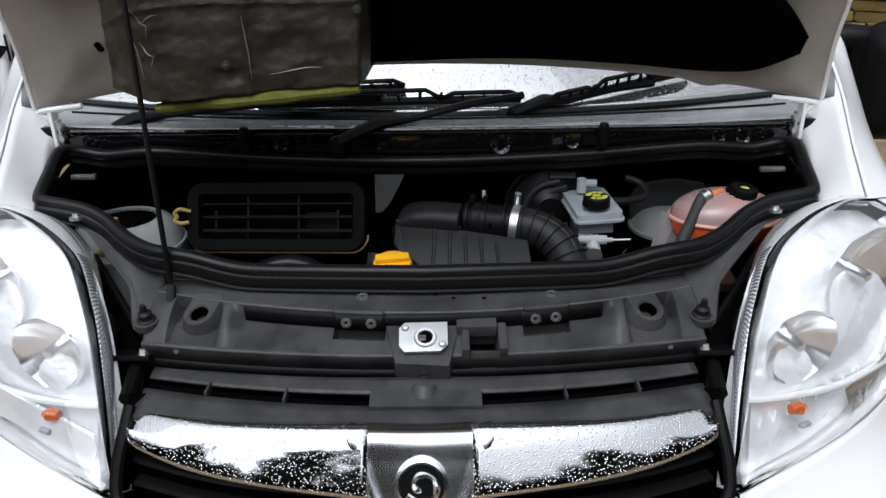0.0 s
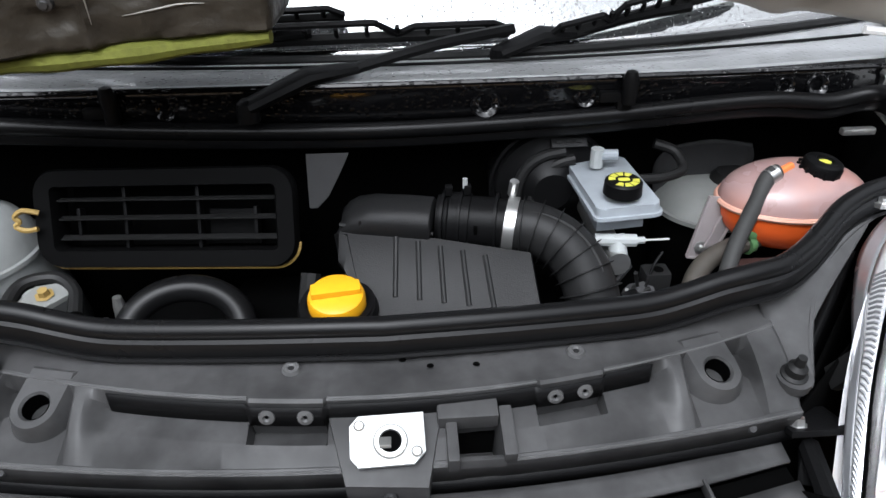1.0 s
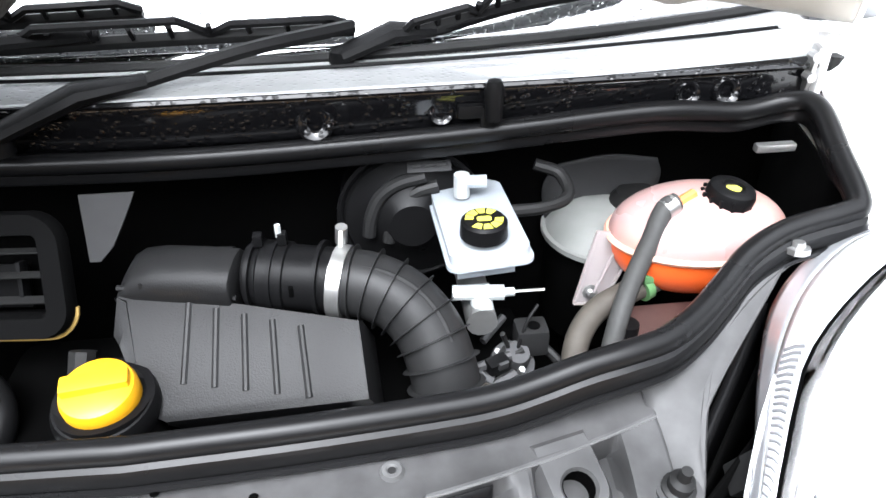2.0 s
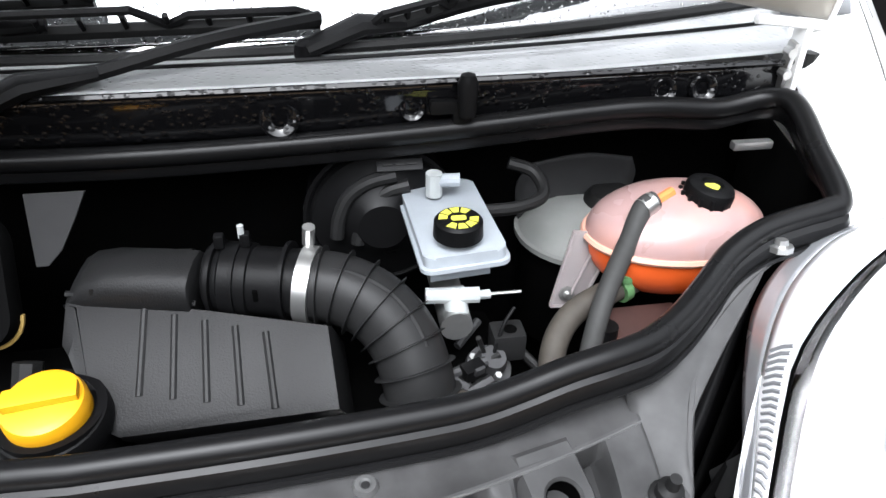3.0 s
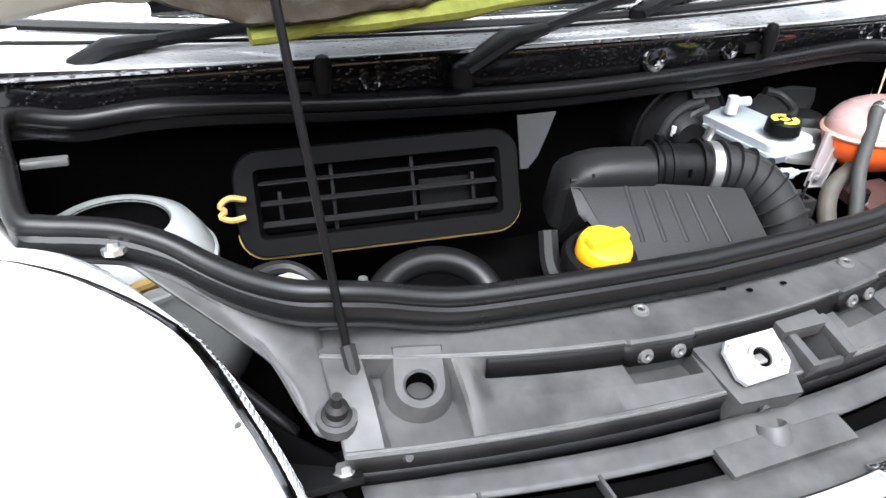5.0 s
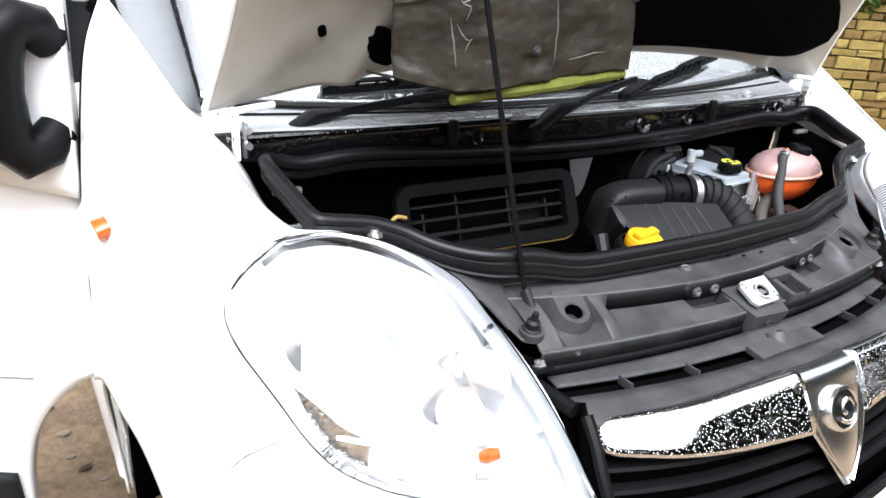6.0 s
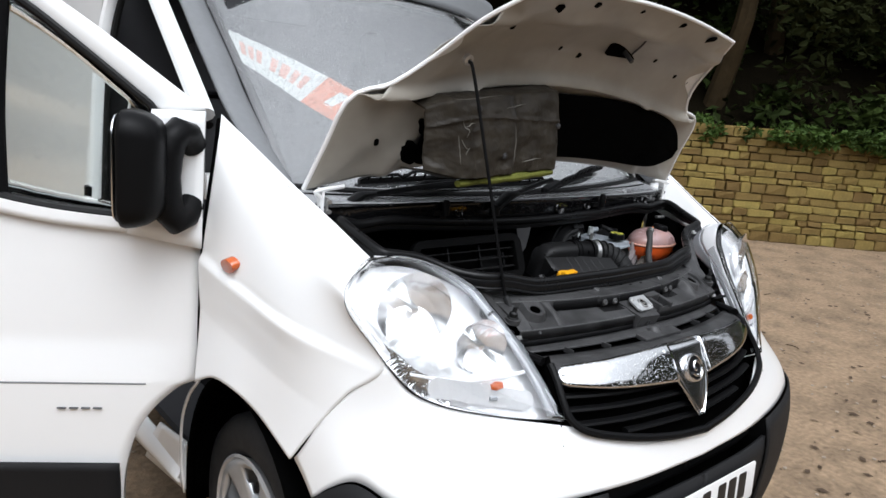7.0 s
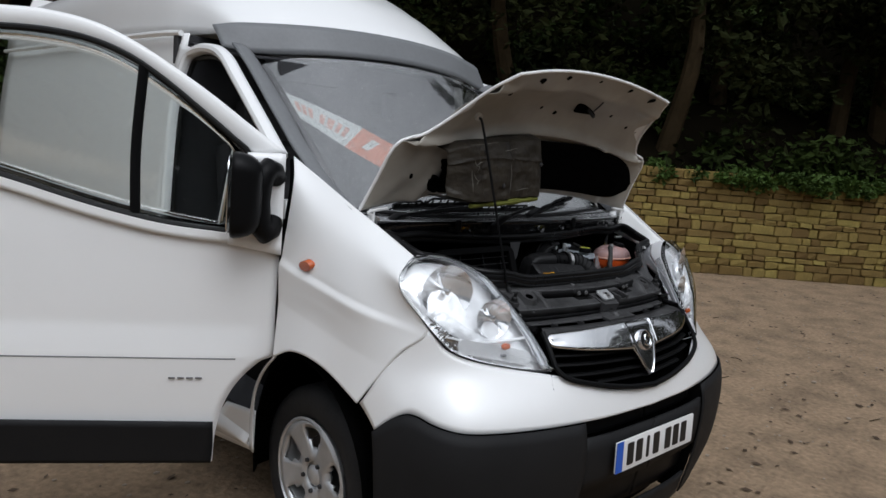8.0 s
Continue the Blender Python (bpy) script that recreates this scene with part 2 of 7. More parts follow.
RUSTRED = material("dusty_red_metal", (0.055, 0.024, 0.020), 0.7, grain=0.2, scale=60, stain=0.4, stain_scale=20)
TAPE = material("old_yellow_tape", (0.36, 0.24, 0.07), 0.6, grain=0.2, scale=80, stain=0.4, stain_scale=30)
MAT = material("foil_mat", (0.034, 0.029, 0.022), 0.45, grain=0.35, scale=45, stain=0.8, stain_scale=16, bump=0.006, stain_colour=(0.015, 0.012, 0.009), spec=0.22)
MOSS = material("mossy_edge", (0.13, 0.14, 0.018), 0.8, grain=0.3, scale=120, stain=0.5, stain_scale=25, bump=0.002)
GREEN = material("green_clip", (0.10, 0.22, 0.09), 0.5, grain=0.1)
BLUE = material("plate_blue", (0.02, 0.10, 0.50), 0.4)
PLATEWHITE = material("number_plate_white", (0.78, 0.78, 0.77), 0.35, grain=0.02)
INK = material("plate_ink", (0.012, 0.012, 0.012), 0.5)
TYRE = material("tyre", (0.026, 0.026, 0.0265), 0.7, grain=0.25, scale=120, stain=0.4, stain_scale=12, bump=0.001, spec=0.25)
ALLOY = material("wheel_silver", (0.60, 0.61, 0.62), 0.32, metal=0.55, grain=0.05, scale=30, stain=0.3, stain_scale=12, stain_colour=(0.30, 0.29, 0.27))
CABGREY = material("pillar_grey", (0.16, 0.165, 0.17), 0.5, grain=0.1, scale=60, stain=0.2)
STICKER = material("sticker_white", (0.80, 0.82, 0.80), 0.5)
ORANGE = material("sticker_orange", (0.80, 0.22, 0.06), 0.5)
SALMON = material("sticker_print", (0.80, 0.42, 0.32), 0.5)
CLOTH = material("seat_cloth", (0.035, 0.035, 0.038), 0.9, grain=0.2, scale=200, stain=0.3)

# ---- the ground ----
SOIL = material("damp_gravel_earth", (0.262, 0.187, 0.120), 0.9, grain=0.6, scale=28, stain=0.75, stain_scale=3.2, bump=0.03, stain_colour=(0.13, 0.094, 0.062), spec=0.2)
bm = bmesh.new()
bmesh.ops.create_grid(bm, x_segments=60, y_segments=60, size=150)
tagged(part("ground", bm, SOIL), "damp brown gravel and earth of a yard", "ground", kind="structure")

# ---- the van ----
van = new("van")
tagged(van, "white panel van with raised bonnet and open driver's door", "van")

NOSE_Z = [0.25, 0.45, 0.65, 0.78, 0.90, 1.03, 1.16, 1.24]
NOSE_X = [
    [0, 0.30, 0.60, 0.80, 0.900, 0.945, 0.970],
    [0, 0.30, 0.60, 0.81, 0.910, 0.950, 0.985],
    [0, 0.30, 0.60, 0.82, 0.910, 0.948, 0.990],
    [0, 0.30, 0.59, 0.80, 0.892, 0.940, 1.000],
    [0, 0.30, 0.55, 0.75, 0.860, 0.930, 1.000],
    [0, 0.30, 0.52, 0.70, 0.826, 0.915, 0.995],
    [0, 0.30, 0.54, 0.71, 0.866, 0.905, 0.985],
    [0, 0.30, 0.56, 0.69, 0.800, 0.880, 0.975],
]
NOSE_Y = [
    [-0.05, -0.035, 0.04, 0.14, 0.28, 0.42, 0.87],
    [-0.08, -0.070, -0.02, 0.08, 0.23, 0.41, 0.87],
    [-0.10, -0.088, -0.03, 0.065, 0.22, 0.41, 0.87],
    [-0.075, -0.058, 0.0, 0.09, 0.235, 0.43, 0.87],
    [-0.04, -0.010, 0.07, 0.165, 0.275, 0.45, 0.87],
    [0.02, 0.055, 0.145, 0.190, 0.262, 0.45, 0.87],
    [0.10, 0.150, 0.255, 0.275, 0.345, 0.48, 0.87],
    [0.16, 0.210, 0.335, 0.365, 0.405, 0.50, 0.87],
]


def nose(s, z, out=0.0, side=-1):
    """A place on the van's curved front: s runs from its middle (0) round the corner to the door (6)."""
    def at(q, h):
        lines = [catmull(list(zip(xs, ys)), min(max(q, 0), 6)) for xs, ys in zip(NOSE_X, NOSE_Y)]
        i = float(np.interp(h, NOSE_Z, range(len(NOSE_Z))))
        p = catmull(lines, min(i, len(NOSE_Z) - 1.0001))
        return Vector((p[0], p[1], h))
    p = at(s, z)
    if out:
        n = (at(min(s + 0.05, 6), z) - at(max(s - 0.05, 0), z)).cross(at(s, min(z + 0.02, 1.24)) - at(s, max(z - 0.02, 0.25))).normalized()
        p = p + n * out
    return Vector((side * p.x, p.y, p.z))


def patch(top, bottom, nu, nv, out=0.0, side=-1, bulge=0.0):
    """A panel of the front between two curves of (s, z)."""
    a, b = curve_points(top, nu), curve_points(bottom, nu)
    bm = bmesh.new()
    vs = []
    for p, q in zip(a, b):
        row = []
        for k in range(nv):
            f = k / (nv - 1)
            s, z = p * (1 - f) + q * f
            row.append(bm.verts.new(nose(s, z, out + bulge * math.sin(math.pi * f), side)))
        vs.append(row)
    for r, t in zip(vs, vs[1:]):
        for k in range(nv - 1):
            bm.faces.new((r[k], r[k + 1], t[k + 1], t[k]) if side < 0 else (r[k], t[k], t[k + 1], r[k + 1]))
    return bm


def strip_between(a, b):
    """A sheet between two lines of points."""
    bm = bmesh.new()
    p, q = [bm.verts.new(v) for v in a], [bm.verts.new(v) for v in b]
    for k in range(len(p) - 1):
        bm.faces.new((p[k], p[k + 1], q[k + 1], q[k]))
    return bm


# white upper bumper and charcoal lower bumper
BUMP_TOP = [(0, 0.805), (0.6, 0.818), (1.1, 0.85), (1.5, 0.885), (2.3, 0.916), (3.0, 0.944), (3.55, 0.978), (3.93, 1.026), (4.3, 0.95), (4.7, 0.85), (4.98, 0.757)]
BUMP_LOW = [(0, 0.742), (0.6, 0.743), (1.1, 0.744), (1.7, 0.745), (2.4, 0.747), (3.0, 0.75), (3.5, 0.762), (3.85, 0.776), (4.1, 0.77), (4.45, 0.735), (4.72, 0.694)]
bm = patch(BUMP_TOP, BUMP_LOW, 60, 12)
join(bm, patch(BUMP_TOP, BUMP_LOW, 60, 12, side=1))
bmesh.ops.remove_doubles(bm, verts=bm.verts, dist=1e-4)
bmesh.ops.recalc_face_normals(bm, faces=bm.faces)
bumper = part("bumper", bm, WHITE, van, "glossy white bumper skin", thick=0.004)
for side in (-1, 1):
    top = [(1.28, 0.740), (1.7, 0.741), (2.4, 0.743), (3.0, 0.746), (3.5, 0.758), (3.85, 0.772), (4.1, 0.766), (4.45, 0.731), (4.72, 0.690)]
    low = [(1.28, 0.27), (1.7, 0.265), (2.4, 0.262), (3.0, 0.262), (3.5, 0.265), (3.85, 0.27), (4.1, 0.275), (4.3, 0.28), (4.4, 0.29)]
    part("bumper_corner", patch(top, low, 40, 14, 0.006, side), DULL, van, "charcoal plastic bumper corner", thick=0.006)
for name, t0, t1, out, mat in (("bumper_slot", 0.740, 0.688, -0.045, BLACK), ("plate_panel", 0.690, 0.50, 0.004, DULL), ("lower_grille", 0.50, 0.36, -0.03, BLACK), ("chin", 0.365, 0.262, 0.004, DULL)):
    bm = patch([(0, t0), (0.6, t0), (1.28, t0)], [(0, t1), (0.6, t1), (1.28, t1)], 16, 5, out)
    join(bm, patch([(0, t0), (0.6, t0), (1.28, t0)], [(0, t1), (0.6, t1), (1.28, t1)], 16, 5, out, 1))
    bmesh.ops.remove_doubles(bm, verts=bm.verts, dist=1e-4)
    bmesh.ops.recalc_face_normals(bm, faces=bm.faces)
    part(name, bm, mat, van, thick=0.012)

backing = patch([(0, 0.745), (0.7, 0.745), (1.5, 0.745)], [(0, 0.26), (0.7, 0.26), (1.5, 0.26)], 12, 6, -0.10)
join(backing, patch([(0, 0.745), (0.7, 0.745), (1.5, 0.745)], [(0, 0.26), (0.7, 0.26), (1.5, 0.26)], 12, 6, -0.10, 1))
part("bumper_backing", backing, BAY, van, thick=0.01)

# number plate; its characters are plain bars
m_plate = axes((0, -0.114, 0.608), (1, 0, 0), (0, 0.05, 1))
plate = part("number_plate", slab(rounded(0.52, 0.111, 0.008), 0, 0.004, 0.001, m_plate), PLATEWHITE, van, "white number plate with blue end band")
part("blue_band", slab([(-0.259, -0.054), (-0.218, -0.054), (-0.218, 0.054), (-0.259, 0.054)], 0.0042, 0.0055, 0, m_plate), BLUE, plate)
for k in range(7):
    cx = -0.172 + k * 0.056 + (0.024 if k > 3 else 0)
    bar = part("plate_bar", slab(rounded(0.040 if k != 2 else 0.018, 0.079, 0.006), 0.0042, 0.0055, 0, m_plate @ pose(cx, 0, 0)), INK, plate)

# wings: one net of points from the bonnet line down to the arch
WING = [
    [(-0.778, 0.386, 1.226), (-0.806, 0.52, 1.292), (-0.843, 0.666, 1.364), (-0.872, 0.82, 1.437), (-0.902, 0.962, 1.505)],
    [(-0.872, 0.352, 1.165), (-0.886, 0.50, 1.222), (-0.918, 0.66, 1.275), (-0.942, 0.78, 1.335), (-0.952, 0.872, 1.400)],
    [tuple(nose(3.95, 1.030)), (-0.922, 0.47, 1.085), (-0.957, 0.655, 1.135), (-0.976, 0.77, 1.150), (-0.985, 0.866, 1.155)],
    [tuple(nose(4.32, 0.945)), (-0.930, 0.48, 1.00), (-0.962, 0.66, 1.04), (-0.980, 0.77, 1.05), (-0.990, 0.864, 1.05)],
    [tuple(nose(4.70, 0.85)), (-0.942, 0.50, 0.92), (-0.965, 0.66, 0.970), (-0.982, 0.77, 0.970), (-0.992, 0.862, 0.965)],
    [tuple(nose(4.98, 0.757)), (-0.958, 0.555, 0.818), (-0.978, 0.655, 0.846), (-0.988, 0.76, 0.840), (-0.998, 0.852, 0.795)],
]
WING_FLARE = [[(x - 0.010 * (k == 5), y, z) for x, y, z in row] for k, row in enumerate(WING)]


CREASE_A, CREASE_B = Vector((-0.985, 0.878, 1.134)), Vector((-0.890, 0.300, 1.012))


def wing():
    """The wing with a sharp swage line that falls from the door to the lamp."""
    bm = loft(WING_FLARE, 76, 80)
    bm.normal_update()
    d = CREASE_B - CREASE_A
    moves = []
    for v in bm.verts:
        f = (v.co.y - CREASE_A.y) / d.y
        gap = v.co.z - (CREASE_A.z + d.z * f)
        lift = 0.011 * max(0.0, 1 - gap / 0.022) if gap > 0 else 0.011 * max(0.0, 1 + gap / 0.13)
        n = Vector((-1, -0.25, 0.1)).normalized()
        moves.append((v, n * lift * min(1.0, max(0.0, (f + 0.12) * 7), max(0.0, (1.12 - f) * 3))))
    for v, m in moves:
        v.co += m
    return bm


# added near-black strip darkens the gap between wing and door like shade
for side in (-1, 1):
    gap = [(side * x, y + 0.010, z) for x, y, z in ((0.905, 0.955, 1.490), (0.946, 0.880, 1.400), (0.966, 0.870, 1.28), (0.979, 0.867, 1.155), (0.985, 0.864, 1.00), (0.988, 0.858, 0.90), (0.990, 0.852, 0.80))]
    part("wing_gap_shade", tube(gap, 0.009, 8, smooth=30), BAY, van, "near-black strip standing in for the shaded gap behind the wing")
near_wing = part("wing", wing(), WHITE, van, "white front wing", thick=0.005, offset=0)
part("wing", mirrored(wing()), WHITE, van, "white front wing", thick=0.005, offset=0)
m_rep = axes((-0.978, 0.722, 1.150), (0, -1, 0.22), (-0.28, 0, 0.96))
part("side_repeater", slab([(0.034 * math.cos(a), 0.019 * math.sin(a)) for a in np.linspace(0, 2 * math.pi, 20)[:-1]], -0.016, 0.007, 0.004, m_rep), AMBER, near_wing, "amber oval side repeater")
# bonnet ledge along the inside of each wing
for side in (-1, 1):
    a = [(-0.776, 0.386, 1.222), (-0.804, 0.52, 1.288), (-0.841, 0.666, 1.360), (-0.862, 0.76, 1.40)]
    b = [(-0.715, 0.44, 1.205), (-0.745, 0.53, 1.205), (-0.765, 0.62, 1.265), (-0.78, 0.72, 1.30)]
    bm = loft([a, b], 14, 6)
    part("wing_ledge", bm if side < 0 else mirrored(bm), WHITE, van, "white inner wing ledge", thick=0.004)
# wheel arch liners
for side in (-1, 1):
    bm = bmesh.new()
    rings = []
    for x, rear in ((0.945, 0.300), (0.90, 0.355), (0.70, 0.40), (0.45, 0.42)):
        rings.append([bm.verts.new((side * x, 0.775 + (rear if math.cos(a) > 0 else 0.43) * math.cos(a), 0.36 + 0.45 * math.sin(a))) for a in np.linspace(-0.25, math.pi + 0.25, 26)])
    for a, b in zip(rings, rings[1:]):
        for k in range(25):
            bm.faces.new((a[k], a[k + 1], b[k + 1], b[k]))
    bm.faces.new(rings[-1])
    part("arch_liner", bm, BAY, van, "black wheel arch liner", thick=0.006)


def wheel():
    """A wheel about local x, its face towards -x."""
    tyre = lathe([(0.215, -0.095), (0.235, -0.108), (0.285, -0.112), (0.318, -0.098), (0.333, -0.075), (0.335, 0), (0.333, 0.075), (0.318, 0.098), (0.235, 0.1), (0.215, 0.09)], 56)
    bm = bmesh.new()
    lathe([(0.213, -0.098), (0.222, -0.112), (0.214, -0.116), (0.204, -0.104), (0.196, -0.06), (0.196, 0.08)], 56, bm=bm)
    return tyre, bm


turn_out = Matrix(((0, 0, 1, 0), (0, 1, 0, 0), (-1, 0, 0, 0), (0, 0, 0, 1)))


def make_wheel(x, y, side):
    at = pose(x, y, 0.335, 0, 0, 0 if side < 0 else 180) @ turn_out
    tyre, rim = wheel()
    hub = part("wheel", rim, ALLOY, van, "silver five-spoke wheel with black tyre", at=at)
    part("tyre", tyre, TYRE, hub, "black rubber tyre", sharp=50)
    # five broad spokes with a dished centre, and five windows
    bm = bmesh.new()
    n, ringr = 60, [0.206, 0.185, 0.165, 0.135, 0.105, 0.075, 0.045]
    depth = [-0.106, -0.104, -0.100, -0.096, -0.094, -0.092, -0.088]
    vs = []
    for r, h in zip(ringr, depth):
        row = []
        for j in range(n):
            a = 2 * math.pi * j / n
            dip = 0.014 * max(0.0, -math.cos(5 * a)) * (0.09 < r < 0.19)
            row.append(bm.verts.new((r * math.cos(a), r * math.sin(a), h + dip)))
        vs.append(row)
    for q, (a, b) in enumerate(zip(vs, vs[1:])):
        for j in range(n):
            mid = 2 * math.pi * (j + 0.5) / n
            width = (0, -0.25, -0.02, -0.30)[min(q, 3)]
            if q in (1, 2, 3) and math.cos(5 * mid) < width:
                continue
            bm.faces.new((a[j], a[(j + 1) % n], b[(j + 1) % n], b[j]))
    bmesh.ops.recalc_face_normals(bm, faces=bm.faces)
    part("wheel_trim", bm, ALLOY, hub, "silver plastic wheel trim", thick=0.012, offset=0)
    part("brake_disc", lathe([(0, -0.03), (0.14, -0.03), (0.14, 0.0), (0, 0.0)], 40), IRON, hub)
    part("hub_cap", lathe([(0, -0.101), (0.022, -0.100), (0.034, -0.094), (0.044, -0.084), (0.046, -0.05)], 30), ALLOY, hub)
    for k in range(5):
        a = 2 * math.pi * k / 5
        part("wheel_bolt", lathe([(0, -0.106), (0.008, -0.105), (0.010, -0.09)], 8, pose(0.060 * math.cos(a), 0.060 * math.sin(a), 0)), IRON, hub)
    return hub


for wx, side in ((-0.765, -1), (0.765, 1)):
    for wy in (0.775, 4.27):
        make_wheel(wx, wy, side)

# headlamps
LAMP_IN = [(1.62, 0.907), (1.74, 0.97), (1.88, 1.04), (2.0, 1.12), (2.15, 1.18), (2.6, 1.218), (3.2, 1.234), (3.75, 1.230)]
LAMP_OUT = [(1.62, 0.901), (2.3, 0.919), (3.0, 0.947), (3.55, 0.982), (3.93, 1.031), (4.06, 1.10), (4.06, 1.16), (3.92, 1.212)]


LAMP_BACK = [(0.468, 0.085, 0.915), (0.480, 0.130, 0.985), (0.496, 0.185, 1.050), (0.527, 0.250, 1.098), (0.563, 0.325, 1.124), (0.608, 0.395, 1.150), (0.660, 0.425, 1.188), (0.735, 0.432, 1.215)]


def dish(centre, facing, r, deep, side, seg=40):
    """A fluted reflector bowl with a lamp at its middle."""
    c = Vector((side * abs(centre[0]), centre[1], centre[2]))
    z = Vector((side * facing[0], facing[1], facing[2])).normalized()
    m = axes(c, z.cross(Vector((0, 0, 1))), Vector((0, 0, 1)))
    m = m if (m.to_3x3() @ Vector((0, 0, 1))).dot(z) > 0 else m @ pose(0, 0, 0, 180)
    bm = bmesh.new()
    rings = []
    for k in range(8):
        f = k / 7
        row = []
        for j in range(seg):
            a = 2 * math.pi * j / seg
            flute = 0.002 * math.cos(10 * a) * f
            row.append(bm.verts.new(m @ Vector((r * (0.12 + 0.88 * f) * math.cos(a), r * (0.12 + 0.88 * f) * math.sin(a), -deep * (1 - f * f) + flute))))
        rings.append(row)
    for a, b in zip(rings, rings[1:]):
        for j in range(seg):
            bm.faces.new((a[j], a[(j + 1) % seg], b[(j + 1) % seg], b[j]))
    return bm, m


def headlamp(side):
    lens = part("headlamp", patch(LAMP_IN, LAMP_OUT, 44, 16, 0.004, side, 0.016), GLASS, van, "clear wraparound headlamp", thick=0.003)
    lens.visible_shadow = False
    rim = [nose(s, z, 0.003, side) for s, z in curve_points(LAMP_IN, 30)] + [nose(s, z, 0.003, side) for s, z in curve_points(LAMP_OUT, 30)][::-1][1:-1]
    part("lamp_rim", tube(rim, 0.0022, 6, closed=True), BAY, lens, "thin dark rim")
    # inner bowl
    bm = patch(LAMP_IN, LAMP_OUT, 36, 14, -0.035, side)
    part("lamp_housing", bm, LAMPIN, lens, "silver-grey lamp housing")
    bm = patch(LAMP_IN, [(s + 0.13, z + 0.004) for s, z in LAMP_IN], 60, 3, -0.008, side)
    part("lamp_bezel", bm, LAMPSIDE, lens, "ribbed silver inner bezel", thick=0.003)
    crest = [nose(q, z, 0.002, side) for q, z in curve_points(LAMP_IN, 48)]
    back = [Vector((side * p[0], p[1], p[2])) for p in curve_points(LAMP_BACK, 48)]

    def across(f0, f1, n):
        bm = bmesh.new()
        rows = []
        for c, b in zip(crest, back):
            rows.append([bm.verts.new(c.lerp(b, f) + Vector((0, 0, 0.010 * math.sin(math.pi * f)))) for f in np.linspace(f0, f1, n)])
        for a, b in zip(rows, rows[1:]):
            for k in range(n - 1):
                bm.faces.new((a[k], a[k + 1], b[k + 1], b[k]))
        bmesh.ops.recalc_face_normals(bm, faces=bm.faces)
        return bm
    part("lamp_side", across(0.0, 0.66, 7), LAMPGREY, lens, "white ribbed inner side of the lamp", thick=0.003)
    part("lamp_body", across(0.67, 1.0, 5), LAMPSIDE, lens, "grey plastic lamp body edge", thick=0.006)
    for k in range(2, 56):
        q = k / 2
        i, g = int(q), q - int(q)
        c, b = crest[i].lerp(crest[i + 1], g), back[i].lerp(back[i + 1], g)
        lift = Vector((0, 0, 0.010))
        part("lamp_flute", tube([c.lerp(b, 0.16) + lift * 0.55, c.lerp(b, 0.36) + lift * 0.98, c.lerp(b, 0.56) + lift], 0.0019, 5), LAMPSIDE, lens)
    edge = [nose(q, z, 0.003, side) for q, z in curve_points(LAMP_OUT, 44)]
    deep = [nose(q, z, -0.040, side) for q, z in curve_points(LAMP_OUT, 44)]
    part("lamp_wall", strip_between(edge, deep), LAMPIN, lens, "silver outer lamp wall", thick=0.002)
    for c, f, r, deep in (((0.735, 0.272, 1.135), (0.35, -1, 0.30), 0.088, 0.035), ((0.600, 0.185, 1.055), (0.25, -1, 0.30), 0.066, 0.03)):
        bowl, m = dish(c, f, r, deep, side)
        bowl_part = part("reflector", bowl, REFLECT, lens, "chrome fluted reflector bowl")
        part("bulb", lathe([(0, 0.004), (0.009, 0.0), (0.011, -0.02), (0.011, -0.05)], 14, m), BRIGHT, lens)
    # lower compartment with the turn signal
    m = axes(nose(2.45, 0.965, -0.03, side), nose(2.7, 0.972, -0.03, side) - nose(2.2, 0.958, -0.03, side), (0, 0.3, 1))
    part("lower_reflector", slab(rounded(0.26, 0.046, 0.02), -0.02, -0.012, 0, m), LAMPIN, lens, "silver lower reflector")
    part("indicator_bulb", tube([nose(2.36, 0.976, -0.006, side), nose(2.31, 0.977, -0.004, side), nose(2.23, 0.978, -0.006, side)], [0.006, 0.011, 0.008], 12), AMBER, lens, "amber indicator bulb")
    part("bulb_holder", tube([nose(2.36, 0.953, -0.008, side), nose(2.28, 0.952, -0.008, side)], 0.005, 10), LAMPSIDE, lens, "grey bulb holder piece")
    part("lower_edge", patch([(3.85, 1.072), (3.5, 1.024), (3.1, 0.999), (2.82, 0.985)], [(3.85, 1.036), (3.5, 0.982), (3.1, 0.957), (2.82, 0.945)], 30, 5, -0.012, side), FACET, lens, "faceted lower edge")
    part("lamp_divider", patch([(3.55, 1.012), (3.0, 1.000), (2.5, 0.996), (2.05, 1.002), (1.86, 1.010)], [(3.55, 1.006), (3.0, 0.993), (2.5, 0.988), (2.05, 0.994), (1.86, 1.002)], 30, 3, -0.010, side), LAMPGREY, lens, "bright divider of the lamp chambers", thick=0.012)
    for k in range(9):
        p = m @ Vector((-0.12 + 0.03 * k, 0.0, -0.009))
        part("lamp_rib", box(p.x, p.y, p.z, 0.0035, 0.006, 0.05, 0.001), LAMPGREY, lens)
    return lens


for side in (-1, 1):
    headlamp(side)

# ---- grille ----
surround = bmesh.new()
for side in (-1, 1):
    post = [nose(1.63, 1.015, -0.004, side), nose(1.615, 0.98, 0.004, side), nose(1.60, 0.94, 0.010, side), nose(1.55, 0.90, 0.012, side), nose(1.38, 0.872, 0.012, side), nose(0.95, 0.846, 0.012, side), nose(0.45, 0.822, 0.012, side), nose(0, 0.812, 0.012, side)]
    tube(post, 0.010, 8, smooth=26, bm=surround, squash=0.8)
grille = part("grille", surround, BLACK, van, "black grille with chrome bar")
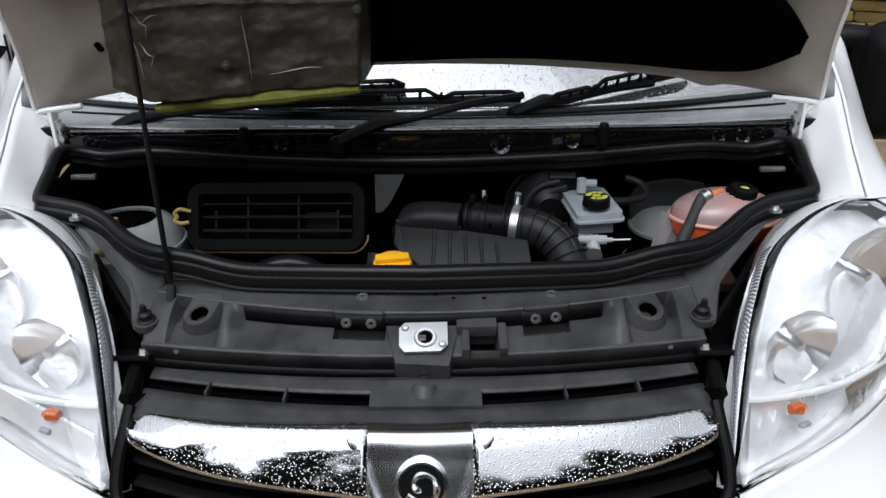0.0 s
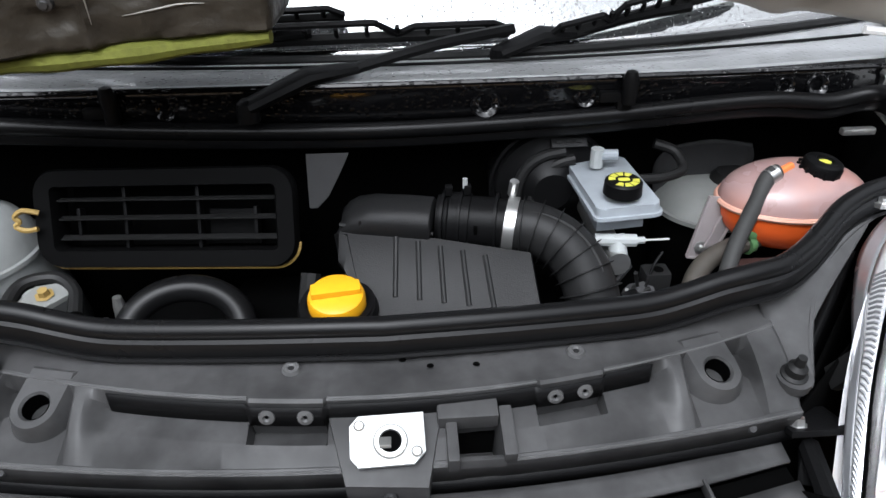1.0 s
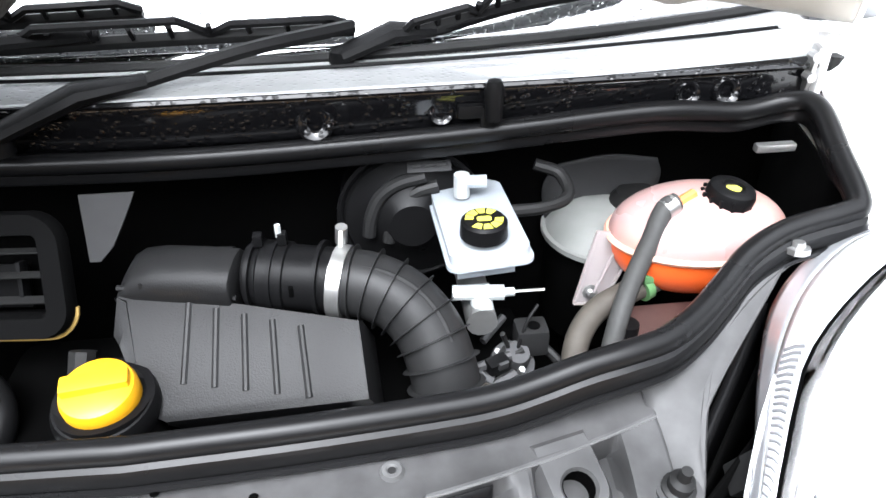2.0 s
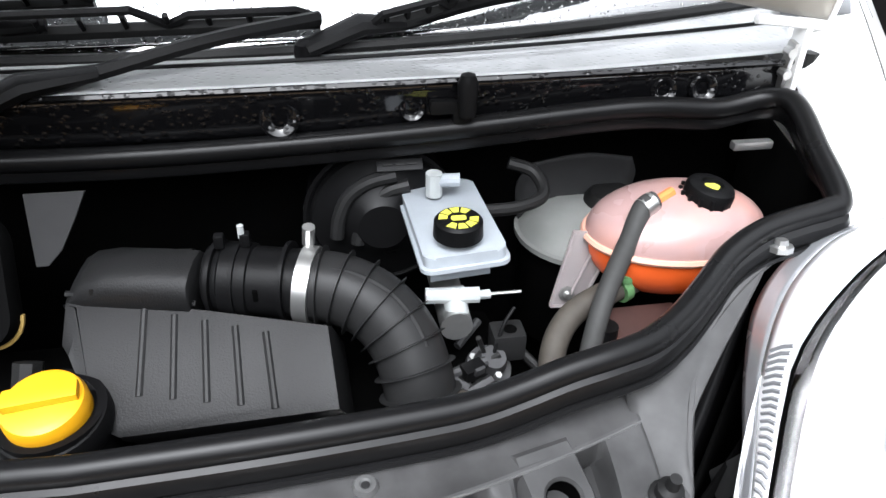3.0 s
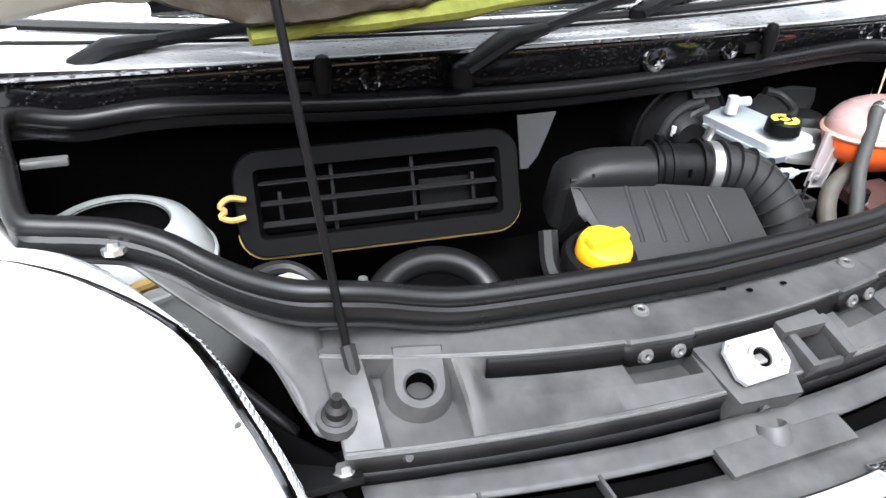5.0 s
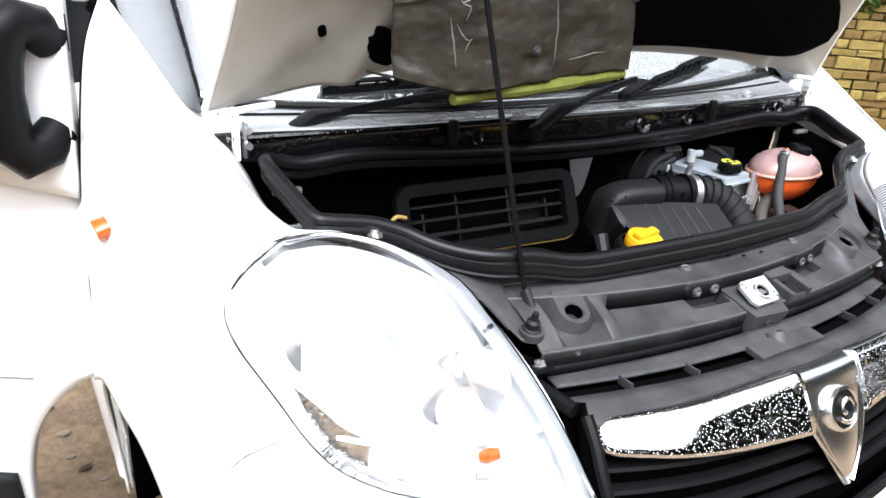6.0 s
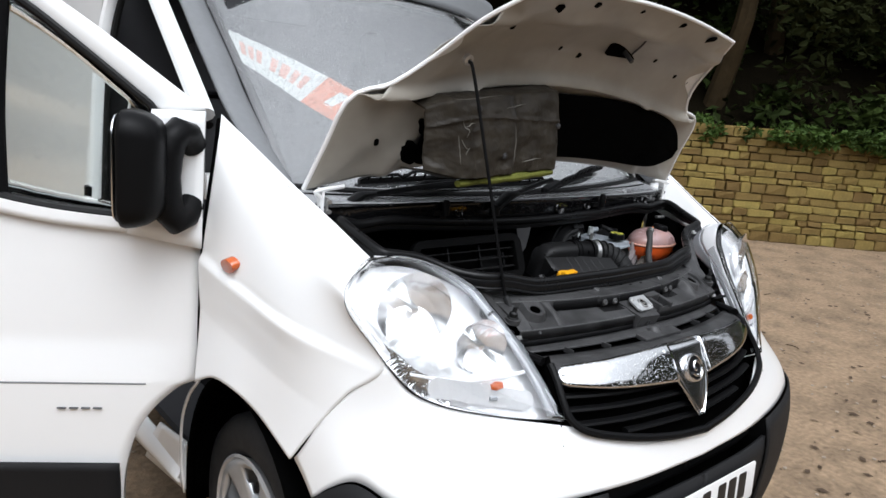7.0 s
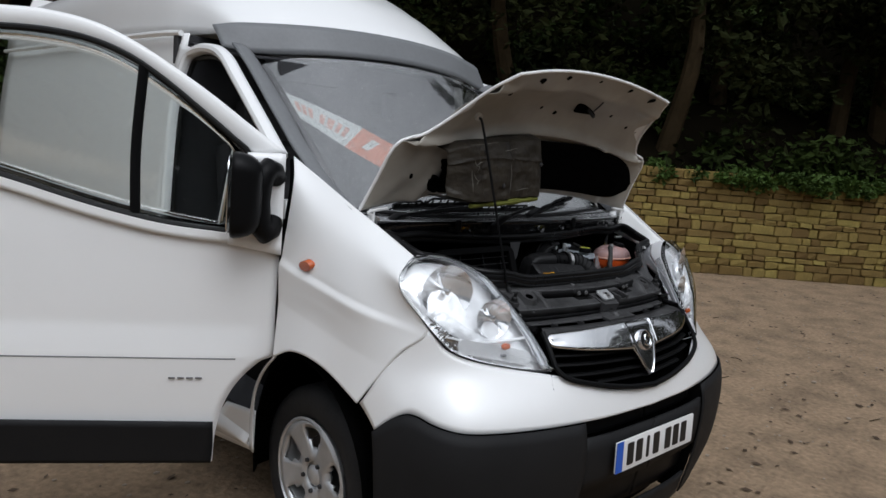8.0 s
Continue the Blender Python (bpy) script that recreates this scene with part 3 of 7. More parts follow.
# near-black sheet stands for the unlit space behind the slats
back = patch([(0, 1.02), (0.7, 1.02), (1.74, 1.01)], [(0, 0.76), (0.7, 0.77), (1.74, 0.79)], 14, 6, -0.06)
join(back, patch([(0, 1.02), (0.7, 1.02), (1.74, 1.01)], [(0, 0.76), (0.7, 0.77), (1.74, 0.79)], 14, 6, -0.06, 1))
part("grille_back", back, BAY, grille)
for k, z in enumerate((0.845, 0.877, 0.909, 0.938)):
    reach = (0.90, 1.42, 1.55, 1.58)[k]
    pts = [nose(reach * abs(f), z + 0.012 * abs(f), -0.026, -1 if f < 0 else 1) for f in np.linspace(-1, 1, 25)]
    part("grille_slat", tube(pts, 0.012, 8, squash=0.55), BLACK, grille)
for side in (-1, 1):
    part("grille_side", strip_between([nose(1.64, z, 0.0, side) for z in np.linspace(0.85, 1.03, 6)], [nose(1.66, z, -0.11, side) for z in np.linspace(0.85, 1.03, 6)]), BAY, grille, thick=0.004)
    part("slot_side", strip_between([nose(1.275, z, 0.004, side) for z in np.linspace(0.265, 0.742, 8)], [nose(1.275, z, -0.11, side) for z in np.linspace(0.265, 0.742, 8)]), BAY, van, thick=0.004)
part("front_crossmember", box(0, 0.25, 0.42, 1.40, 0.03, 0.34), BAY, van)
# chrome bar in two halves, deeper towards the V
for side in (-1, 1):
    ss = np.linspace(0.24, 1.585, 32)
    high = np.interp(ss, (0.24, 0.7, 1.2, 1.50, 1.585), (1.028, 1.023, 1.016, 1.010, 1.002))
    deep = np.interp(ss, (0.24, 0.7, 1.1, 1.50, 1.585), (0.938, 0.947, 0.956, 0.966, 0.972))
    rows = [[nose(q, h + dz, o, side) if k < 3 else nose(q, d + dz, o, side) for q, h, d in zip(ss, high, deep)] for k, (dz, o) in enumerate(((0.004, -0.036), (0.001, -0.008), (-0.014, 0.002), (0.018, 0.008), (0.004, 0.008), (0.0, 0.000), (0.0, -0.02)))]
    part("chrome_bar", loft(rows, 44, 24), CHROME, grille, "rain-spotted chrome grille bar", thick=0.004)
# V-shaped shield: a shallow dome with a rolled edge, tapering to the tip
SHIELD = ((0.100, 0.050, 1.021), (0.108, 0.024, 1.017), (0.098, 0.006, 0.985), (0.077, -0.014, 0.946), (0.048, -0.038, 0.902), (0.006, -0.062, 0.853))
shield = loft([[(f * w, y - 0.005 * (1 - f * f) * min(1, w / 0.06) - 0.004 * math.exp(-((abs(f) - 0.88) / 0.09) ** 2), z) for f in np.linspace(-1, 1, 25)] for w, y, z in SHIELD], 30, 49)
part("chrome_shield", shield, BRIGHT, grille, "chrome V-shaped shield behind the badge", thick=0.010)
m_badge = axes((0.002, -0.018, 0.964), (1, 0, 0), (0, 0.45, 1)) @ Matrix.Scale(0.82, 4)
badge = part("badge", lathe([(0, 0.0), (0.037, 0.0), (0.040, 0.004), (0.044, 0.003), (0.046, -0.004), (0.046, -0.020)], 40, m_badge), BRIGHT, grille, "round chrome badge with a plain raised emblem")
part("badge_field", lathe([(0, 0.0025), (0.0365, 0.0025), (0.0365, 0.0005)], 36, m_badge), BLACK, badge)
swirl = [m_badge @ Vector((r * math.cos(a), r * math.sin(a), 0.005)) for a, r in zip(np.linspace(-1.2, 4.6, 28), np.linspace(0.031, 0.006, 28))]
part("emblem", tube(swirl, [0.0030 + 0.0022 * math.sin(0.35 * k) ** 2 for k in range(28)], 8), BRIGHT, badge, "plain raised swirl")
part("emblem", tube([m_badge @ Vector(p) for p in ((-0.024, -0.014, 0.005), (-0.008, -0.024, 0.005), (0.012, -0.026, 0.005))], 0.004, 8, smooth=8), BRIGHT, badge)

# ---- bonnet, raised ----
# each row: half width, edge (y, z), middle (y, z), from the hinge line to the front edge
BON_ROWS = [(0.805, 0.655, 1.340, 0.680, 1.420), (0.780, 0.600, 1.460, 0.638, 1.530), (0.757, 0.540, 1.575, 0.590, 1.632), (0.660, 0.527, 1.608, 0.566, 1.682), (0.575, 0.465, 1.685, 0.508, 1.757), (0.520, 0.365, 1.775, 0.405, 1.835), (0.466, 0.284, 1.833, 0.300, 1.885)]
BON = [[(f * w, yc + (ye - yc) * f * f, zc + (ze - zc) * f * f) for f in (-1, -0.68, -0.35, 0, 0.35, 0.68, 1)] for w, ye, ze, yc, zc in BON_ROWS]


def bonnet_at(u, v, out=0.0):
    """A place on the bonnet's underside: u 0 to 1 across, v 0 to 1 from hinge to front edge; out is towards the engine."""
    def at(a, b):
        return Vector(catmull([catmull(r, 6 * min(max(a, 0), 1)) for r in BON], 6 * min(max(b, 0), 1)))
    p = at(u, v)
    if out:
        a, b = min(max(u, 0.011), 0.989), min(max(v, 0.011), 0.989)
        n = (at(a + 0.01, b) - at(a - 0.01, b)).cross(at(a, b + 0.01) - at(a, b - 0.01)).normalized()
        p = p + n * out
    return p


def bonnet_sheet(u0, u1, v0, v1, nu, nv, depth):
    bm = bmesh.new()
    vs = [[bm.verts.new(bonnet_at(u0 + (u1 - u0) * i / (nu - 1), v0 + (v1 - v0) * j / (nv - 1), depth(i / (nu - 1), j / (nv - 1)))) for j in range(nv)] for i in range(nu)]
    for a, b in zip(vs, vs[1:]):
        for k in range(nv - 1):
            bm.faces.new((a[k], b[k], b[k + 1], a[k + 1]))
    bmesh.ops.recalc_face_normals(bm, faces=bm.faces)
    return bm


bonnet = part("bonnet", bonnet_sheet(0, 1, 0, 1, 50, 36, lambda a, b: -0.022), WHITE, van, "raised white bonnet with bare cream underside", thick=0.004)


def pressed(a, b):
    """The stamped relief of the inner frame: a rim, side hollows, a cross rib and a front box section."""
    rim = 0.016 * min(1, min(a, 1 - a) * 14, min(b, 1 - b) * 11)
    off = abs(a - 0.5)
    hollow = 0.020 * math.exp(-(((off - 0.41) / 0.040) ** 2) - ((b - 0.27) / 0.12) ** 2) + 0.016 * math.exp(-(((off - 0.40) / 0.035) ** 2) - ((b - 0.08) / 0.05) ** 2)
    rib = 0.018 * math.exp(-(((b - 0.50 + 0.25 * off * off) / 0.045) ** 2)) + 0.012 * math.exp(-(((b - 0.86) / 0.035) ** 2)) * (0.6 + 0.4 * math.cos(20 * a))
    sink = -0.010 * math.exp(-(((b - 0.70) / 0.07) ** 2)) * (0.6 + 0.4 * math.cos(13 * (a - 0.5)))
    flange = 0.012 * math.exp(-(((off - 0.345 + 0.12 * b) / 0.020) ** 2)) * (b < 0.5)
    return -0.016 + rim + 1.5 * (rib + sink + flange) - 0.8 * hollow


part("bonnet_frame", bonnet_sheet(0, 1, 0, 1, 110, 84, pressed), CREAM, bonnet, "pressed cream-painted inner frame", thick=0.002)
edge = [bonnet_at(0, v, -0.018) for v in np.linspace(0, 1, 20)] + [bonnet_at(u, 1, -0.018) for u in np.linspace(0.05, 1, 20)] + [bonnet_at(1, v, -0.018) for v in np.linspace(0.95, 0, 20)]
part("bonnet_hem", tube(edge, 0.006, 8), WHITE, bonnet)


def dark_depth(a, b):
    return 0.014 + 0.010 * min(1.0, 6 * min(a, 1 - a, b, 1 - b)) + 0.003 * noise.noise((a * 9, b * 7, 3))


def panel(outline_low, outline_high, nu, nv, depth):
    """A pad on the bonnet between two curves of (u, v)."""
    a, b = curve_points(outline_low, nu), curve_points(outline_high, nu)
    bm = bmesh.new()
    vs = []
    for i, (p, q) in enumerate(zip(a, b)):
        row = []
        for j in range(nv):
            f = j / (nv - 1)
            s = p * (1 - f) + q * f
            row.append(bm.verts.new(bonnet_at(s[0], s[1], depth(i / (nu - 1), f))))
        vs.append(row)
    for r, t in zip(vs, vs[1:]):
        for k in range(nv - 1):
            bm.faces.new((r[k], t[k], t[k + 1], r[k + 1]))
    bmesh.ops.recalc_face_normals(bm, faces=bm.faces)
    return bm


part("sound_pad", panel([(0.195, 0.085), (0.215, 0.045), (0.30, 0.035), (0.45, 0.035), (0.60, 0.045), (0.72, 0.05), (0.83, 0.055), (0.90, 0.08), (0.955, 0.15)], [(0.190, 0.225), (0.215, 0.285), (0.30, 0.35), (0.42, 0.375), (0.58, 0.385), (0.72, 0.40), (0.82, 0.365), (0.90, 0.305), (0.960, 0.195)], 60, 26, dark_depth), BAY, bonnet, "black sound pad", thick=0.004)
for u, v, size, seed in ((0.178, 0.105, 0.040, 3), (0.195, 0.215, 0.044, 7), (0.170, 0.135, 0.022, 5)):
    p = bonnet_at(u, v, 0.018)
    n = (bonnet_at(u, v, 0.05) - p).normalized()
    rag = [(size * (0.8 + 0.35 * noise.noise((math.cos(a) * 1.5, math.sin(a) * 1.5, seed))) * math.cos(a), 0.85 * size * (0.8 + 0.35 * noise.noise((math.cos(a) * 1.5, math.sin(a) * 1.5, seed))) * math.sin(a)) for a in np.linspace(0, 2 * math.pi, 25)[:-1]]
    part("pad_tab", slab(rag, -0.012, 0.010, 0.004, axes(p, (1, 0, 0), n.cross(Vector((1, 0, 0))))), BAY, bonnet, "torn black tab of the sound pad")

# the foil pad hangs off the bonnet as a sagging box: its front face, a slanting side and a short underside
FOIL_FRONT = [[Vector((-0.478, 0.447, 1.402)), Vector((-0.108, 0.453, 1.426))], [Vector((-0.510, 0.462, 1.600)), Vector((-0.098, 0.482, 1.648))]]
FOIL_SIDE = [Vector((-0.560, 0.500, 1.418)), Vector((-0.562, 0.515, 1.575))]


def foil_at(a, b):
    """A place on the foil pad: a 0 to 1 across, b 0 to 1 upwards."""
    fa, fb = min(max((a - 0.15) / 0.79, 0), 1), min(max((b - 0.10) / 0.80, 0), 1)
    p = FOIL_FRONT[0][0].lerp(FOIL_FRONT[0][1], fa).lerp(FOIL_FRONT[1][0].lerp(FOIL_FRONT[1][1], fa), fb)
    p = p + Vector((0, -0.014 * math.sin(math.pi * fa) * math.sin(math.pi * fb), 0))
    left, right = min(1, max(0, 1 - a / 0.15)), min(1, max(0, (a - 0.94) / 0.06))
    low, top = min(1, max(0, 1 - b / 0.10)), min(1, max(0, (b - 0.90) / 0.10))
    p = p + (FOIL_SIDE[0].lerp(FOIL_SIDE[1], fb) - FOIL_FRONT[0][0].lerp(FOIL_FRONT[1][0], fb)) * left
    p = p + Vector((0.012, 0.085, 0.02)) * right + Vector((0, 0.10, -0.006)) * low + Vector((0, 0.06, 0.016)) * top
    fold = 0.010 * noise.noise((a * 3.1, b * 2.6, 1.5)) + 0.006 * noise.noise((a * 9, b * 7, 4)) + 0.0022 * noise.noise((a * 26, b * 20, 8))
    ridge = 0.005 * math.exp(-(((b - 0.66 - 0.05 * math.sin(5 * a)) / 0.018) ** 2)) + 0.006 * math.exp(-(((a - 0.53 - 0.04 * b) / 0.012) ** 2)) + 0.004 * math.exp(-(((a - 0.26 + 0.05 * b) / 0.010) ** 2))
    patch_low = -0.006 * math.exp(-(((a - 0.47) / 0.07) ** 4) - ((b - 0.23) / 0.05) ** 4)
    return p + Vector((0, -1, -0.25)) * (fold + ridge + patch_low)


def foil_sheet(nu=90, nv=64):
    bm = bmesh.new()
    vs = [[bm.verts.new(foil_at(i / (nu - 1), j / (nv - 1))) for j in range(nv)] for i in range(nu)]
    for r, t in zip(vs, vs[1:]):
        for k in range(nv - 1):
            bm.faces.new((r[k], t[k], t[k + 1], r[k + 1]))
    bmesh.ops.recalc_face_normals(bm, faces=bm.faces)
    return bm


foil = part("foil_pad", foil_sheet(), MAT, bonnet, "brown crumpled foil heat pad", thick=0.004, sharp=50)
hem = [(-0.472 + 0.362 * f, 0.466 + 0.004 * math.sin(9 * f), 1.388 + 0.030 * f) for f in np.linspace(0, 1, 22)]
part("mossy_hem", tube(hem, [0.011 + 0.004 * math.sin(3.1 * f) + 0.0015 * math.sin(23 * f) for f in np.linspace(0, 1, 22)], 10, squash=0.8), MOSS, foil, "green mossy lower hem")
for a, b in ((0.47, 0.30), (0.93, 0.55), (0.30, 0.80)):
    q = foil_at(a, b)
    part("pad_clip", lathe([(0, 0.003), (0.004, 0.003), (0.005, 0.001), (0.008, 0.0), (0.009, -0.006)], 12, axes(q + Vector((0, -0.004, 0)), (1, 0, 0), (0, -0.25, 1))), IRON, foil)
# worn pale creases in the foil
CREASE = material("worn_foil_crease", (0.20, 0.19, 0.17), 0.45, metal=0.3, grain=0.3, scale=300, stain=0.6, stain_scale=120)
for pts in ([(0.19, 0.70), (0.205, 0.62), (0.225, 0.60), (0.21, 0.52)], [(0.205, 0.62), (0.24, 0.655), (0.27, 0.66)], [(0.18, 0.50), (0.20, 0.42), (0.22, 0.40)], [(0.20, 0.34), (0.225, 0.42)], [(0.16, 0.55), (0.163, 0.40), (0.16, 0.25)], [(0.17, 0.91), (0.35, 0.905), (0.5, 0.912)], [(0.62, 0.22), (0.72, 0.235), (0.80, 0.23)], [(0.50, 0.78), (0.66, 0.80)], [(0.55, 0.2), (0.553, 0.4), (0.548, 0.6)]):
    line = [foil_at(*p) + Vector((0, -0.0008, 0)) for p in curve_points(pts, 9)]
    part("crease", tube(line, [0.0004 + 0.0010 * math.sin(math.pi * k / 8) for k in range(9)], 5), CREASE, foil)
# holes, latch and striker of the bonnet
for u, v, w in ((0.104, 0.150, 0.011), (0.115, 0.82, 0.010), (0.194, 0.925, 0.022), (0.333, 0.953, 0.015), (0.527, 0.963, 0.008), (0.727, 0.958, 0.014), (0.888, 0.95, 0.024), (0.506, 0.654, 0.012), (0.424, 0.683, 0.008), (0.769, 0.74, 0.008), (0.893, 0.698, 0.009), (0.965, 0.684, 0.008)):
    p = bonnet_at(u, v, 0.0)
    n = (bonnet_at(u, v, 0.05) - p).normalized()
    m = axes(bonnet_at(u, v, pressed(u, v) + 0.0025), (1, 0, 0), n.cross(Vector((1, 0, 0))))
    # near-black plate on the closed sheet, painting the shade inside a hole
    part("bonnet_hole_shade", slab(rounded(w * 1.3, w * 1.9, w * 0.5), -0.003, 0.0012, 0, m @ pose(0, 0, 0, 0, 0, 20 * math.sin(9 * u))), BAY, bonnet)
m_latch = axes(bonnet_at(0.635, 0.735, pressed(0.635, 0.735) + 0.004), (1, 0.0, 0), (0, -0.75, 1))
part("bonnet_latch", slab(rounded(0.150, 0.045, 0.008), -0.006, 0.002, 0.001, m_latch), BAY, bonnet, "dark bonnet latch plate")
part("latch_pin", tube([m_latch @ Vector((0.0, 0, 0)), m_latch @ Vector((0.0, -0.005, 0.045))], 0.007, 10), IRON, bonnet)
part("latch_spring", tube([m_latch @ Vector((0.03, 0, 0.01)), m_latch @ Vector((0.015, 0.06, 0.03)), m_latch @ Vector((0.0, 0.105, 0.03)), m_latch @ Vector((0.025, 0.11, 0.03)), m_latch @ Vector((0.028, 0.07, 0.025))], 0.003, 6, smooth=20), IRON, bonnet)
# hinges
for side in (-1, 1):
    hinge = part("bonnet_hinge", box(side * 0.765, 0.655, 1.310, 0.008, 0.026, 0.085, 0.003), WHITE, van, "white bonnet hinge")
    part("hinge_arm", tube([(side * 0.765, 0.660, 1.275), (side * 0.767, 0.650, 1.325), (side * 0.785, 0.645, 1.345), (side * 0.70, 0.652, 1.356)], 0.006, 8, smooth=14), WHITE, hinge)
    part("hinge_link", box(side * 0.752, 0.650, 1.300, 0.006, 0.016, 0.060, 0.003, pose(0, 0, 0, 8, 0, 0)), STEEL, hinge)
    for z in (1.292, 1.318):
        part("hinge_bolt", tube([(side * 0.748, 0.636, z), (side * 0.748, 0.650, z)], 0.006, 8), STEEL, hinge)
    part("rubber_stop", tube([(side * 0.79, 0.665, 1.285), (side * 0.79, 0.665, 1.31)], 0.012, 10), RUBBER, hinge)
# prop
prop = part("bonnet_prop", tube([(-0.425, 0.282, 1.10), (-0.432, 0.30, 1.16), (-0.478, 0.424, 1.64), (-0.489, 0.448, 1.70)], 0.0045, 8, smooth=24), BLACK, van, "thin black bonnet prop rod")
part("prop_clip", tube([(-0.425, 0.268, 1.095), (-0.428, 0.29, 1.125)], 0.008, 8), HOSE, prop, "grey prop socket")
part("prop_grommet", lathe([(0.014, -0.006), (0.014, 0.006), (0.006, 0.008)], 12, axes((-0.489, 0.450, 1.702), (1, 0, 0), (0, -0.4, 1))), STEEL, prop)

# ---- scuttle, windscreen and wipers ----
SCUT = [
    [(-0.79, 0.655, 1.265), (-0.45, 0.650, 1.250), (0, 0.645, 1.243), (0.45, 0.650, 1.250), (0.79, 0.655, 1.265)],
    [(-0.79, 0.660, 1.298), (-0.45, 0.640, 1.297), (0, 0.635, 1.297), (0.45, 0.640, 1.297), (0.79, 0.660, 1.298)],
    [(-0.80, 0.672, 1.310), (-0.45, 0.648, 1.305), (0, 0.643, 1.304), (0.45, 0.648, 1.305), (0.80, 0.672, 1.310)],
    [(-0.81, 0.730, 1.322), (-0.45, 0.700, 1.306), (0, 0.695, 1.303), (0.45, 0.700, 1.306), (0.81, 0.730, 1.322)],
    [(-0.82, 0.795, 1.334), (-0.45, 0.762, 1.308), (0, 0.755, 1.303), (0.45, 0.762, 1.308), (0.82, 0.795, 1.334)],
]
scuttle = part("scuttle_panel", loft(SCUT[:3], 60, 14), GLOSS, van, "wet glossy black plastic scuttle", thick=0.006)
# pale base colour imitates the bright sky mirrored in the wet ledge
LEDGE = wet(material("sky_sheen_scuttle_ledge", (0.42, 0.425, 0.43), 0.16, stain=0.6, stain_scale=9, stain_colour=(0.26, 0.265, 0.27), coat=1.0), 110, 0.0006, 0.4)
part("scuttle_ledge", loft([[(x, y - 0.001, z + 0.001) for x, y, z in SCUT[2]]] + SCUT[3:], 60, 14), LEDGE, scuttle, "wet ledge under the glass, sky reflection put into its pale colour", thick=0.005)
part("ledge_groove", tube([(x, 0.715 + 0.045 * x * x, 1.3065 + 0.030 * x * x) for x in np.linspace(-0.77, 0.77, 30)], 0.0025, 6), BLACK, scuttle)
part("scuttle_bead", tube([(x, 0.634 + 0.03 * x * x, 1.303) for x in np.linspace(-0.77, 0.77, 30)], 0.004, 6), GLOSS, scuttle)
for x, z, r in ((0.299, 1.272, 0.016), (0.153, 1.268, 0.022), (0.60, 1.276, 0.016), (0.65, 1.276, 0.018), (-0.30, 1.272, 0.016)):
    m = axes((x, 0.637 + 0.02 * abs(x), z), (1, 0, 0), (0, 0.2, 1))
    part("scuttle_button", lathe([(r * 0.4, 0.001), (r * 0.55, 0.004), (r * 0.85, 0.006), (r, 0.003), (r * 1.02, -0.004)], 24, m), GLOSS, scuttle)
for x in (-0.372, 0.354):
    nozzle = part("washer_nozzle", box(x, 0.634, 1.266, 0.022, 0.016, 0.030, 0.006), BLACK, van, "black rubber washer nozzle peg")
    part("nozzle_head", lathe([(0, 0.020), (0.008, 0.017), (0.012, 0.006), (0.010, -0.03)], 14, pose(x + 0.004, 0.622, 1.298)), BLACK, nozzle)
    part("nozzle_ear", box(x - 0.022, 0.632, 1.276, 0.03, 0.012, 0.016, 0.004), BLACK, nozzle)
SCREEN_NET = [
    [(-0.80, 0.800, 1.337), (-0.42, 0.762, 1.308), (0, 0.752, 1.303), (0.42, 0.762, 1.308), (0.80, 0.800, 1.337)],
    [(-0.775, 1.07, 1.540), (-0.42, 1.010, 1.530), (0, 0.985, 1.527), (0.42, 1.010, 1.530), (0.775, 1.07, 1.540)],
    [(-0.745, 1.39, 1.752), (-0.40, 1.285, 1.757), (0, 1.248, 1.758), (0.40, 1.285, 1.757), (0.745, 1.39, 1.752)],
    [(-0.71, 1.66, 1.905), (-0.38, 1.53, 1.945), (0, 1.485, 1.960), (0.38, 1.53, 1.945), (0.71, 1.66, 1.905)],
]
screen = part("windscreen", loft(SCREEN_NET, 40, 40), SCREEN, van, "raked windscreen spotted with rain", thick=0.005)
screen.visible_shadow = False
part("screen_seal", tube([(x, 0.752 + 0.07 * x * x, 1.306 + 0.05 * x * x) for x in np.linspace(-0.79, 0.79, 30)], 0.007, 6), RUBBER, screen)


def on_screen(u, v, lift=0.0):
    """A place on the windscreen: u -1 to 1 across, v 0 to 1 upwards."""
    p = Vector(catmull([catmull(r, 2 + 2 * u * 0.9999) for r in SCREEN_NET], 3 * v))
    q = Vector(catmull([catmull(r, 2 + 2 * u * 0.9999) for r in SCREEN_NET], min(3, 3 * v + 0.1)))
    n = Vector((1, 0, 0)).cross(q - p).normalized()
    return p + n * lift


